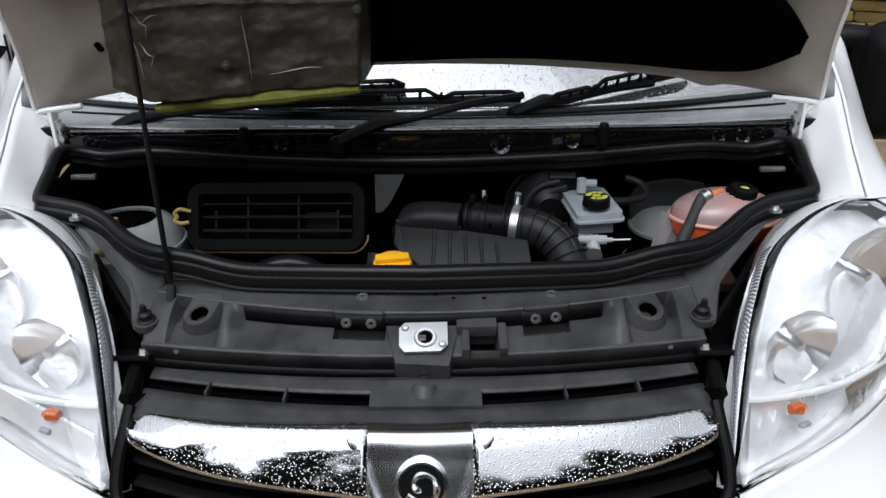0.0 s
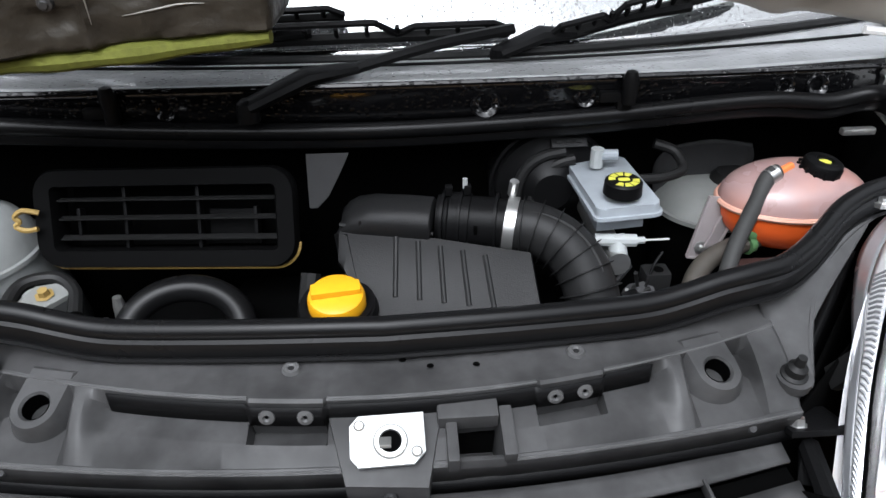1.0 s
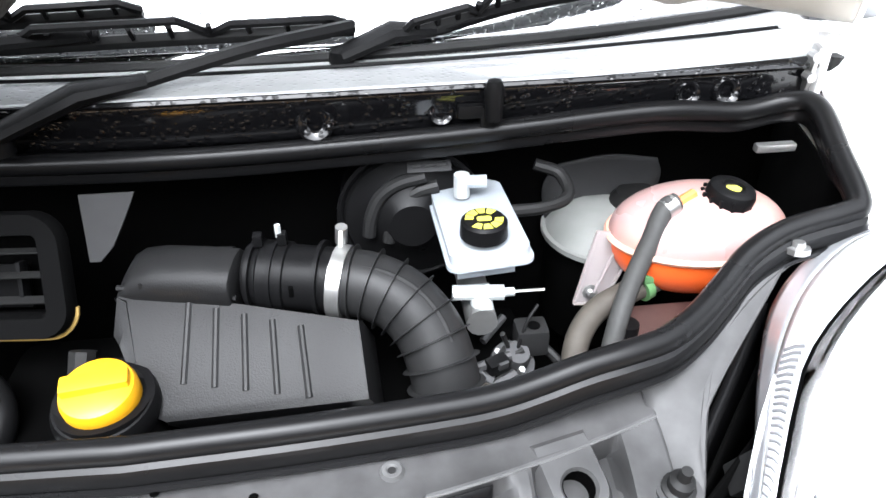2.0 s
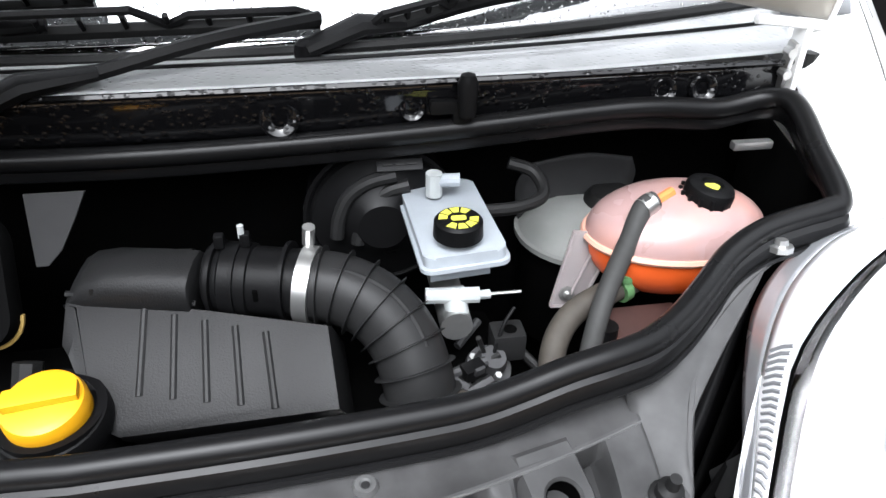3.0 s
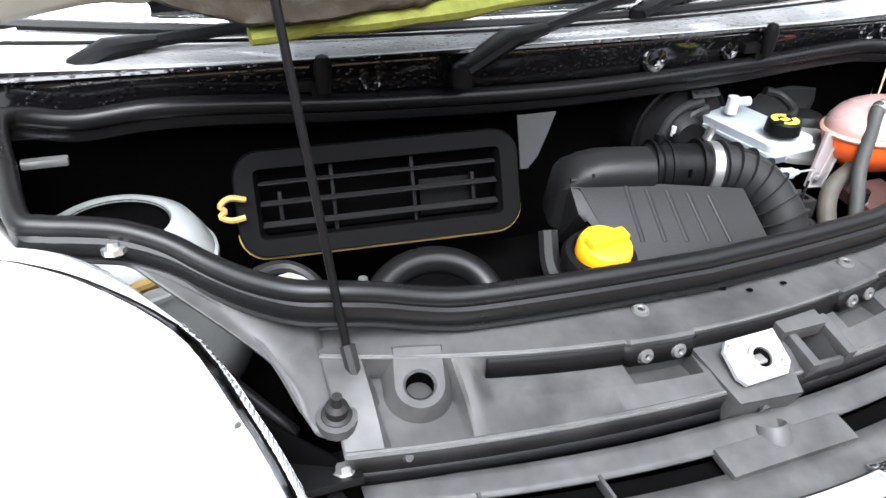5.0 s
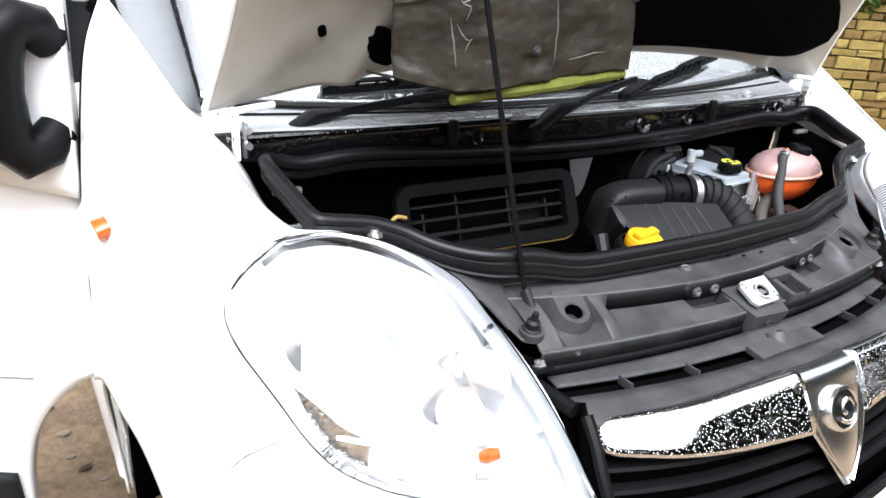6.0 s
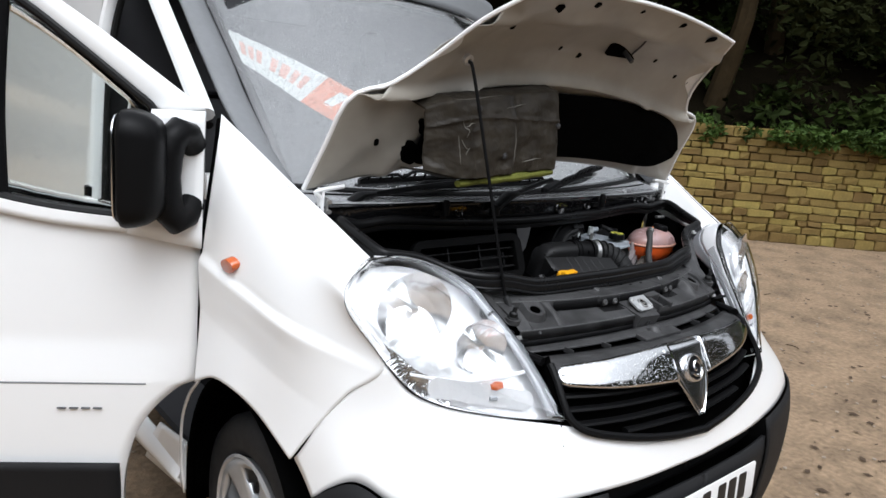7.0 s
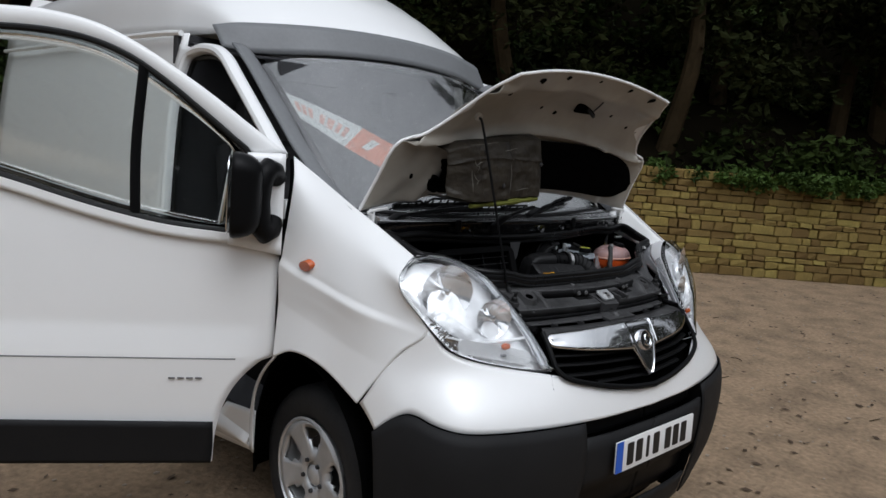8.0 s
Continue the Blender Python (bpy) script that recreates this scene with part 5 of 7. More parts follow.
part("firewall", loft([[(-0.78, 0.665, 1.255), (0.78, 0.665, 1.255)], [(-0.78, 0.735, 1.15), (0.78, 0.735, 1.15)], [(-0.78, 0.735, 0.55), (0.78, 0.735, 0.55)]], 6, 8), BAY, van, "firewall coloured near-black for shade", thick=0.004)
part("undertray", loft([[(-0.76, 0.10, 0.56), (0.76, 0.10, 0.56)], [(-0.76, 0.74, 0.56), (0.76, 0.74, 0.56)]], 4, 4), BAY, van, "undertray coloured near-black for shade", thick=0.004)
part("radiator_panel", loft([[(-0.46, 0.215, 1.05), (0.46, 0.215, 1.05)], [(-0.46, 0.215, 0.56), (0.46, 0.215, 0.56)]], 4, 4), BAY, van, "radiator panel coloured near-black for shade", thick=0.004)

SEAL_HALF = [(0, 0.280, 1.149), (0.14, 0.286, 1.149), (0.26, 0.297, 1.147), (0.31, 0.303, 1.148), (0.35, 0.3095, 1.154), (0.39, 0.3155, 1.163), (0.43, 0.321, 1.169), (0.47, 0.333, 1.171), (0.51, 0.359, 1.175), (0.545, 0.387, 1.184), (0.58, 0.413, 1.199), (0.62, 0.429, 1.212), (0.66, 0.436, 1.219), (0.690, 0.440, 1.223)]
SEAL_BACK = [(0.712, 0.452, 1.228), (0.725, 0.52, 1.250), (0.735, 0.592, 1.274), (0.715, 0.622, 1.270), (0.66, 0.628, 1.258), (0.58, 0.628, 1.264), (0.50, 0.632, 1.260), (0.34, 0.635, 1.247), (0.16, 0.634, 1.239), (0, 0.633, 1.236)]
half = SEAL_HALF + SEAL_BACK
loop = half + [(-x, y, z) for x, y, z in half[::-1][1:-1]]
closed_loop = curve_points(loop + [loop[0]], 220)[:-1]
seal = part("bay_seal", tube(closed_loop, 0.0125, 12, closed=True), SEAL, van, "fat black rubber seal round the engine bay", sharp=60)
part("seal_foot", tube([Vector(p) + Vector((0, -0.010 if p[1] < 0.5 else 0.004, -0.016)) for p in closed_loop], 0.0085, 8, closed=True, squash=1.5), SEAL, seal)
part("seal_lip", tube([Vector(p) + Vector((0, -0.019 if p[1] < 0.5 else 0.006, -0.026)) for p in closed_loop], 0.0035, 6, closed=True), SEAL, seal)

# slam panel: a stepped plastic cross panel with an undercut step, screw pockets and a cable opening
def step_y(x):
    return 0.209 + 0.42 * x * x


def front_y(x):
    return 0.155 + 0.22 * x * x


BRACKETS = ((-0.142, -0.060), (0.161, 0.236))


def slam_rows(x):
    ys, yf, yb = step_y(x), front_y(x), 0.284 + 0.25 * x * x
    inside = any(a < x < b for a, b in BRACKETS)
    hole = 0.076 < x < 0.118
    out = 0.005 if inside else 0.0
    low = 1.062 if inside else 1.082
    if hole:
        low = 1.020
    rows = [(yb + 0.012, 1.124), (yb, 1.117), (yb - 0.006, 1.1155), (ys + 0.004 - out, 1.1125 + out * 0.4), (ys - out, 1.110 + out * 0.4), (ys + 0.001 - out, 1.086), (ys + 0.002, low), (ys - 0.004, low),
            (ys - 0.027, low if inside or hole else 1.077), (ys - 0.029, 1.020 if hole else 1.0765), (yf + 0.007, 1.066 if not hole else 1.020), (yf + 0.0055, 1.066), (yf, 1.063), (yf + 0.005, 1.036)]
    # past the step the floor swells into a ramp that reaches the front edge
    w = min(1.0, max(0.0, (abs(x) - 0.288) / 0.030))
    w = w * w * (3 - 2 * w) * (1 - min(1.0, max(0.0, (0.044 - abs(abs(x) - 0.372)) / 0.008)))
    if w > 0:
        for k in range(5, 10):
            f = (k - 4) / 6.5
            y, z = rows[k]
            ry, rz = ys + (yf + 0.007 - ys) * f, 1.110 + (1.068 - 1.110) * (0.35 * f + 0.65 * f * f)
            rows[k] = (y + (ry - y) * w, z + (rz - z) * w)
    return rows


def strip(rows):
    bm = bmesh.new()
    vs = [[bm.verts.new(p) for p in r] for r in rows]
    for a, b in zip(vs, vs[1:]):
        for k in range(len(a) - 1):
            bm.faces.new((a[k], a[k + 1], b[k + 1], b[k]))
    bmesh.ops.recalc_face_normals(bm, faces=bm.faces)
    return bm


xs = list(np.linspace(-0.455, 0.455, 261))
slam = part("slam_panel", strip([[(x, *slam_rows(x)[k]) for x in xs] for k in range(14)]), GREY, van, "dusty dark grey plastic slam panel", thick=0.003, sharp=24)
# black sheet under the front edge, its shade put into colour
part("slam_front_shade", strip([[(x, front_y(x) + 0.004, 1.037) for x in xs], [(x, front_y(x) + 0.002, 1.022) for x in xs]]), BLACK, slam, thick=0.003)
# beads are paler than the panel to imitate light along its edges
part("rear_bead", tube([(x, 0.2825 + 0.25 * x * x, 1.1178) for x in xs[::4]], 0.0013, 6), GREYLIGHT, slam, "bead coloured pale as an edge highlight")
# thin black sheet over the grey step stands in for shade on its face
part("step_face_shade", strip([[(x, step_y(x) - 0.0022 - (0.005 if any(a < x < b for a, b in BRACKETS) else 0), z) for x in xs if abs(x) < 0.297] for z in (1.1085, 1.083)]), BLACK, slam, "black sheet for the shaded face of the step", thick=0.001)
part("step_bead", tube([(x, step_y(x) + 0.001, 1.1108) for x in xs[::4] if not any(a - 0.004 < x < b + 0.004 for a, b in BRACKETS)], 0.0013, 6), GREYLIGHT, slam)
part("front_bead", tube([(x, front_y(x) + 0.002, 1.0642) for x in xs[::4] if abs(x + 0.01) > 0.07], 0.0014, 6), GREYLIGHT, slam)


def tongue(m, half=0.025, back=0.042, hole=0.0145, n=48):
    """A sloping tongue with a rounded end and a deep round hole."""
    bm = bmesh.new()
    angles = [2 * math.pi * k / n for k in range(n)]

    def rim(f):
        pts = []
        for a in angles:
            c, s = math.cos(a), math.sin(a)
            r = half if s <= 0 else min(half / max(abs(c), 1e-4), back / max(s, 1e-4))
            pts.append((r * f * c, r * f * s))
        return pts
    rings = [(rim(1.55), -0.030), (rim(1.12), -0.005), (rim(1.0), 0.0), ([(hole * 1.18 * math.cos(a), hole * 1.18 * math.sin(a)) for a in angles], 0.0), ([(hole * math.cos(a), hole * math.sin(a)) for a in angles], -0.003), ([(hole * math.cos(a), hole * math.sin(a)) for a in angles], -0.035)]
    vs = [[bm.verts.new(m @ Vector((x, y, z))) for x, y in pts] for pts, z in rings]
    for a, b in zip(vs, vs[1:]):
        for k in range(n):
            bm.faces.new((a[k], a[(k + 1) % n], b[(k + 1) % n], b[k]))
    bmesh.ops.recalc_face_normals(bm, faces=bm.faces)
    return bm


# outer ends with studs, hole bosses and arms running up to the wings
for side in (-1, 1):
    end = [[(0.448, 0.332, 1.128), (0.50, 0.352, 1.146), (0.56, 0.398, 1.175), (0.615, 0.426, 1.195)], [(0.448, 0.305, 1.112), (0.500, 0.322, 1.132), (0.560, 0.377, 1.162), (0.625, 0.415, 1.190)], [(0.440, 0.275, 1.098), (0.475, 0.272, 1.102), (0.490, 0.282, 1.110), (0.505, 0.298, 1.120)], [(0.430, 0.212, 1.072), (0.470, 0.222, 1.077), (0.480, 0.235, 1.084), (0.486, 0.250, 1.090)]]
    bm = loft(end, 16, 18)
    arm = part("slam_end", bm if side > 0 else mirrored(bm), GREY, slam, "grey plastic end arm", thick=0.003)
    edge = tube([(side * x, y, z) for x, y, z in ((0.482, 0.250, 1.088), (0.50, 0.298, 1.116), (0.53, 0.350, 1.142), (0.58, 0.39, 1.17), (0.65, 0.425, 1.195))], 0.004, 6, smooth=20)
    part("arm_edge", edge, GREY, arm)
    m_t = pose(side * 0.368, 0.238, 1.100, 22, 0, side * 14)
    part("hole_tongue", tongue(m_t), GREY, slam, "sloping tongue with a round hole", sharp=30)
    # near-black lining gives the hole the shade its grey wall lacks
    part("hole_shade", lathe([(0, -0.030), (0.0142, -0.030), (0.0142, -0.002)], 20, m_t), BAY, slam)
    stud = part("rubber_stud", lathe([(0, 0.022), (0.005, 0.022), (0.006, 0.010), (0.011, 0.006), (0.011, -0.004), (0.015, -0.006), (0.016, -0.014)], 16, pose(side * 0.454, 0.232, 1.098, 12)), RUBBER, van, "black rubber buffer stud")
    part("stud_collar", tube([(side * 0.454, 0.232, 1.090), (side * 0.454, 0.234, 1.078)], 0.020, 14), GREY, stud)
    br = part("lamp_bracket", box(side * 0.475, 0.215, 1.035, 0.07, 0.06, 0.008, 0.002, pose(0, 0, 0, -20)), BLACK, van, "black lamp bracket")
    part("bracket_bolt", lathe([(0, 0.012), (0.008, 0.012), (0.009, 0.004), (0.013, 0.003), (0.013, 0.0)], 6, pose(side * 0.455, 0.203, 1.040, -20)), STEEL, br, "zinc bolt")
    part("small_screw", lathe([(0, 0.004), (0.004, 0.004), (0.006, 0.0)], 12, pose(side * 0.395, 0.192, 1.055, 60)), IRON, br)
    sc = part("wing_screw", lathe([(0, 0.008), (0.006, 0.008), (0.007, 0.003), (0.012, 0.002), (0.012, -0.004)], 8, pose(side * 0.63, 0.412, 1.203, -10)), STEEL, van, "zinc wing screw")
    part("lamp_shelf", loft([[(side * 0.49, 0.272, 1.04), (side * 0.625, 0.425, 1.125)], [(side * 0.50, 0.272, 0.98), (side * 0.64, 0.43, 1.01)]], 8, 6), BLACK, van, thick=0.01)
    part("side_gasket", tube([(side * 0.462, 0.165, 0.99), (side * 0.468, 0.19, 1.02), (side * 0.455, 0.12, 1.015)], 0.012, 8), BLACK, van)
    br2 = part("lamp_clip", box(side * 0.535, 0.25, 1.085, 0.012, 0.03, 0.075, 0.003, pose(0, 0, 0, 20, 20 * side)), HOSE, van, "grey lamp clip")
    part("seal_hook", box(side * 0.70, 0.60, 1.222, 0.05, 0.012, 0.010, 0.003), STEEL, van, "pale metal hook under the seal")
# bracket screws, latch block and plate
for x0, x1 in BRACKETS:
    for x in (x0 + 0.020, x1 - 0.022):
        part("torx_screw", lathe([(0.002, 0.003), (0.004, 0.006), (0.008, 0.005), (0.0095, 0.0), (0.0115, -0.001)], 14, pose(x, step_y(x) - 0.0065, 1.096, 78)), GREYLIGHT, slam, "grey dome screw")
for x, y in ((-0.100, 0.256), (0.212, 0.260)):
    riv = part("push_rivet", lathe([(0.003, 0.002), (0.005, 0.004), (0.0085, 0.004), (0.0105, 0.0)], 18, pose(x, y, 1.1160, 4)), GREYLIGHT, slam, "grey push rivet")
    part("rivet_core", lathe([(0, 0.003), (0.004, 0.0025)], 12, pose(x, y, 1.1160, 4)), HOSE, riv)
for x, y in ((0.05, 0.250), (0.02, 0.262), (0.10, 0.249)):
    part("dimple", lathe([(0, 0.0012), (0.003, 0.0012), (0.004, 0)], 10, pose(x, y, 1.1165, -8)), BAY, slam)
block = part("latch_block", slab([(-0.061, 0.041), (0.060, 0.038), (0.042, -0.044), (-0.041, -0.038)], -0.045, 0.0, 0.005, axes((0.000, 0.174, 1.0765), (1, 0, 0), (0, 0.93, 0.37))), GREY, slam, "latch block")
m_pl = axes((0.002, 0.175, 1.0845), (1, 0.03, 0), (0, 0.87, 0.49))
corners = [(-0.038, -0.016), (-0.038, 0.016), (-0.029, 0.026), (0.038, 0.026), (0.038, -0.014), (0.026, -0.026), (-0.030, -0.026)]
lp = part("latch_plate", slab(corners, 0, 0.006, 0.001, m_pl), PLATE, van, "pale metal bonnet latch plate")
part("latch_ring", lathe([(0.011, 0.006), (0.012, 0.009), (0.016, 0.009), (0.018, 0.006)], 24, m_pl @ pose(0.003, -0.002, 0)), STEEL, lp)
part("latch_hole", lathe([(0, 0.0066), (0.011, 0.0066)], 20, m_pl @ pose(0.003, -0.002, 0)), BAY, lp)
part("latch_tongue", box(0.0, 0.168, 1.090, 0.012, 0.012, 0.004, 0.001), STEEL, lp)
for x, y in ((-0.028, 0.016), (0.029, -0.014)):
    part("rivet", lathe([(0, 0.009), (0.004, 0.0085), (0.006, 0.006)], 12, m_pl @ pose(x, y, 0)), STEEL, lp)
part("cable_pocket", box(0.086, 0.204, 1.088, 0.064, 0.024, 0.022, 0.004, pose(0, 0, 0, 12)), GREY, slam, "raised ledge over the cable opening", sharp=30)
part("opening_side", box(0.068, 0.172, 1.074, 0.012, 0.045, 0.024, 0.003, pose(0, 0, 0, 14)), GREY, slam)
part("opening_side", box(0.126, 0.182, 1.079, 0.014, 0.058, 0.016, 0.003, pose(0, 0, 0, 14)), GREY, slam)
part("opening_lip", box(0.097, 0.159, 1.064, 0.05, 0.006, 0.012, 0.002), GREY, slam)
# grey panel behind the chrome bar, with slots and a screw boss
rows = [[(x, 0.150 + 0.28 * x * x, 1.030 - 0.02 * abs(x)) for x in np.linspace(-0.44, 0.44, 9)], [(x, 0.118 + 0.30 * x * x, 1.021 - 0.01 * abs(x)) for x in np.linspace(-0.44, 0.44, 9)]]
gp = part("grille_panel", loft(rows, 50, 5), GREY, van, "grey plastic panel above the grille", thick=0.004)
rows = [[(x, 0.096 + 0.30 * x * x, 1.014 - 0.005 * abs(x)) for x in np.linspace(-0.44, 0.44, 9)], [(x, 0.040 + 0.30 * x * x, 1.006 + 0.0 * abs(x)) for x in np.linspace(-0.44, 0.44, 9)], [(x, 0.030 + 0.30 * x * x, 0.985) for x in np.linspace(-0.44, 0.44, 9)]]
part("grille_shelf", loft(rows, 50, 8), GREY, gp, thick=0.004)
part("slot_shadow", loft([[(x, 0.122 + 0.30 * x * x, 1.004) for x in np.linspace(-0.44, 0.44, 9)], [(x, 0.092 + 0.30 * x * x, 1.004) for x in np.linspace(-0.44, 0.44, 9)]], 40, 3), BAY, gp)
for x in (-0.335, -0.21, 0.22, 0.335):
    part("slot_rib", box(x, 0.108 + 0.30 * x * x, 1.014, 0.004, 0.03, 0.014, 0.001), GREY, gp)
part("centre_bridge", box(0.006, 0.106, 1.017, 0.17, 0.036, 0.012, 0.003, pose(0, 0, 0, 8)), GREY, gp)
part("screw_boss", lathe([(0, -0.004), (0.009, -0.004), (0.016, 0.004), (0.019, 0.0), (0.022, -0.02)], 20, pose(0.003, 0.128, 1.026, -30)), GREY, gp)
part("boss_screw", lathe([(0, 0.006), (0.006, 0.005), (0.008, 0.0)], 10, pose(0.003, 0.142, 1.038, -60)), IRON, gp)

# ---- air filter box ----
SHIFT = Vector((0.004, 0.013, 0.013))
m_box = axes((0.064, 0.433, 1.125), (0.25, -0.061, -0.008), (-0.004, 0.066, 0.051))
corner = [(0.193, 0.352, 1.082), (0.187, 0.417, 1.134), (0.068, 0.449, 1.138), (-0.058, 0.484, 1.145), (-0.066, 0.477, 1.140), (-0.068, 0.443, 1.116), (-0.058, 0.434, 1.110), (-0.036, 0.420, 1.100), (-0.022, 0.400, 1.086), (-0.013, 0.378, 1.070), (-0.011, 0.366, 1.062)]
outline = [tuple((m_box.inverted() @ (Vector(p) + SHIFT)).xy) for p in corner]
filt = part("air_filter_box", slab(outline, -0.10, 0.0, 0.014, m_box), FILTER, van, "matt black ribbed air filter box")
for k in range(5):
    x = -0.056 + 0.030 * k
    part("filter_rib", tube([m_box @ Vector((x, 0.036 - 0.003 * k, -0.0020)), m_box @ Vector((x + 0.013 + 0.002 * k, -0.046, -0.0020))], 0.0042, 10), FILTER, filt)
part("filter_seam", tube([(-0.058, 0.497, 1.158), (0.004, 0.484, 1.156), (0.066, 0.470, 1.153)], 0.0032, 6), FILTER, filt)
m_duct = axes((0.004, 0.512, 1.150), (0.25, -0.055, -0.006), (0.0, 0.9, 0.25))
hump = bmesh.new()
rows = []
for x, w, top in ((-0.070, 0.6, -0.040), (-0.066, 0.8, -0.010), (-0.056, 0.95, 0.014), (-0.040, 1.0, 0.028), (-0.015, 1.0, 0.036), (0.030, 1.0, 0.039), (0.064, 1.0, 0.039), (0.066, 0.96, 0.036)):
    rows.append([hump.verts.new(m_duct @ Vector((x, 0.034 * w * cy, -0.075 if cz < 0 else top * cz))) for cy, cz in ((-1.0, -1), (-1.0, 0.25), (-0.93, 0.60), (-0.72, 0.88), (-0.35, 1.0), (0.2, 1.0), (0.7, 0.85), (1.0, 0.4), (1.0, -1))])
for a, b in zip(rows, rows[1:]):
    for k in range(8):
        hump.faces.new((a[k], a[k + 1], b[k + 1], b[k]))
hump.faces.new(rows[0])
hump.faces.new(rows[-1][::-1])
bmesh.ops.recalc_face_normals(hump, faces=hump.faces)
part("filter_duct", hump, FILTER, filt, "rounded duct on the filter box", sharp=40)
part("duct_nose", lathe([(0, 0.052), (0.012, 0.050), (0.024, 0.042), (0.032, 0.028), (0.034, 0.0), (0.034, -0.05)], 26, axes((0.010, 0.512, 1.152), (0.05, 0.9, 0.2), (0.0, -0.2, 0.9)) @ pose(0, 0, 0, 0, 180, 0)), FILTER, filt, "round pipe end on the duct")
part("duct_tab", box(-0.030, 0.487, 1.160, 0.004, 0.006, 0.018, 0.001), FILTER, filt)
# sensor pipe, clamp, corrugated elbow
pipe = part("sensor_pipe", tube([(0.075, 0.516, 1.150), (0.090, 0.513, 1.150), (0.092, 0.5125, 1.150), (0.118, 0.507, 1.149), (0.120, 0.5065, 1.149), (0.168, 0.495, 1.148)], [0.034, 0.036, 0.039, 0.039, 0.036, 0.036], 24), BLACK, van, "black ribbed sensor pipe", sharp=30)
for x in (0.082, 0.105, 0.152):
    part("pipe_rib", tube([(x, 0.516 - 0.22 * (x - 0.075), 1.150), (x + 0.004, 0.515 - 0.22 * (x - 0.075), 1.150)], 0.0415, 24), BLACK, pipe)
for x in (0.090, 0.115):
    part("pipe_lug", box(x, 0.512, 1.196, 0.010, 0.012, 0.014, 0.003), BLACK, pipe)
part("white_tip", tube([(0.112, 0.512, 1.198), (0.112, 0.512, 1.212)], 0.0035, 6), MILK, pipe)
for x, z in ((0.122, 1.152), (0.144, 1.150)):
    part("pipe_slot", box(x, 0.470, z + 0.004, 0.005, 0.004, 0.012, 0.001), BAY, pipe)
clamp = part("hose_clamp", tube([(0.166, 0.495, 1.148), (0.180, 0.491, 1.147)], 0.0405, 26), STEEL, van, "bright metal hose clamp", sharp=30)
part("clamp_screw", tube([(0.176, 0.512, 1.186), (0.178, 0.508, 1.207)], 0.0065, 10), STEEL, clamp)
ELBOW = [(0.172, 0.493, 1.148), (0.205, 0.484, 1.145), (0.238, 0.468, 1.132), (0.262, 0.445, 1.108), (0.274, 0.420, 1.075), (0.278, 0.402, 1.035), (0.279, 0.395, 0.99)]
elbow = part("intake_elbow", tube(ELBOW, 0.0365, 22, smooth=40), HOSE, van, "grey-black corrugated intake elbow hose")
for k in range(10):
    f = 0.42 + k * 0.56
    a, b = Vector(catmull(ELBOW, min(f, 5.95))), Vector(catmull(ELBOW, min(f + 0.045, 5.99)))
    part("hose_ring", tube([a, a.lerp(b, 0.3), a.lerp(b, 0.7), b], [0.0385, 0.0425, 0.0425, 0.0385], 22), HOSE, elbow)
part("hose_rib", tube([Vector(catmull(ELBOW, f)) + Vector((0.012, -0.016, 0.030)) for f in np.linspace(0.4, 3.6, 14)], 0.003, 6), HOSE, elbow)

# ---- oil filler ----
oil = part("oil_cap", lathe([(0, 0.029), (0.028, 0.029), (0.034, 0.026), (0.0365, 0.019), (0.0365, 0.004), (0.034, 0.0)], 36, pose(-0.060, 0.396, 1.094, 12)), YELLOW, van, "bright yellow oil filler cap")
part("cap_grip", box(-0.060, 0.391, 1.1255, 0.062, 0.020, 0.012, 0.005, pose(0, 0, 0, 12, 0, 8)), YELLOW, oil)
part("filler_neck", tube([(-0.058, 0.40, 0.98), (-0.060, 0.397, 1.099)], 0.046, 28), BLACK, van, "black oil filler neck")
part("neck_collar", lathe([(0.040, 0.006), (0.048, 0.004), (0.052, -0.006), (0.050, -0.02)], 28, pose(-0.060, 0.397, 1.096, 12)), BLACK, van)
part("breather_pipe", tube([(-0.10, 0.47, 1.10), (-0.105, 0.44, 1.06), (-0.10, 0.40, 1.04)], 0.014, 8, smooth=10), RUBBER, van, "black breather pipe")

# ---- brake fluid reservoir and booster ----
BW = material("brake_reservoir", (0.34, 0.37, 0.40), 0.35, grain=0.05, scale=40, stain=0.25, stain_scale=25, coat=0.2)
tilt = pose(0.334, 0.583, 1.156, -2, -3, 2)
res = part("brake_reservoir", slab(rounded(0.090, 0.176, 0.012), -0.012, 0.009, 0.005, tilt), BW, van, "milky white brake fluid reservoir")
part("reservoir_lip", slab(rounded(0.098, 0.184, 0.014), -0.009, -0.004, 0.001, tilt), BW, res)
part("reservoir_body", slab([(-0.034, -0.05), (0.034, -0.05), (0.030, 0.06), (-0.030, 0.06)], -0.045, -0.014, 0.004, tilt), BW, res)
part("reservoir_port", tube([(0.322, 0.627, 1.168), (0.322, 0.627, 1.197)], 0.010, 10), MILK, res)
part("port_elbow", tube([(0.322, 0.627, 1.187), (0.352, 0.623, 1.188)], 0.008, 10), BW, res)
cap = part("brake_cap", lathe([(0, 0.020), (0.023, 0.020), (0.026, 0.017), (0.027, 0.0)], 26, pose(0.332, 0.523, 1.176, 1)), BLACK, res, "black screw cap with yellow print")
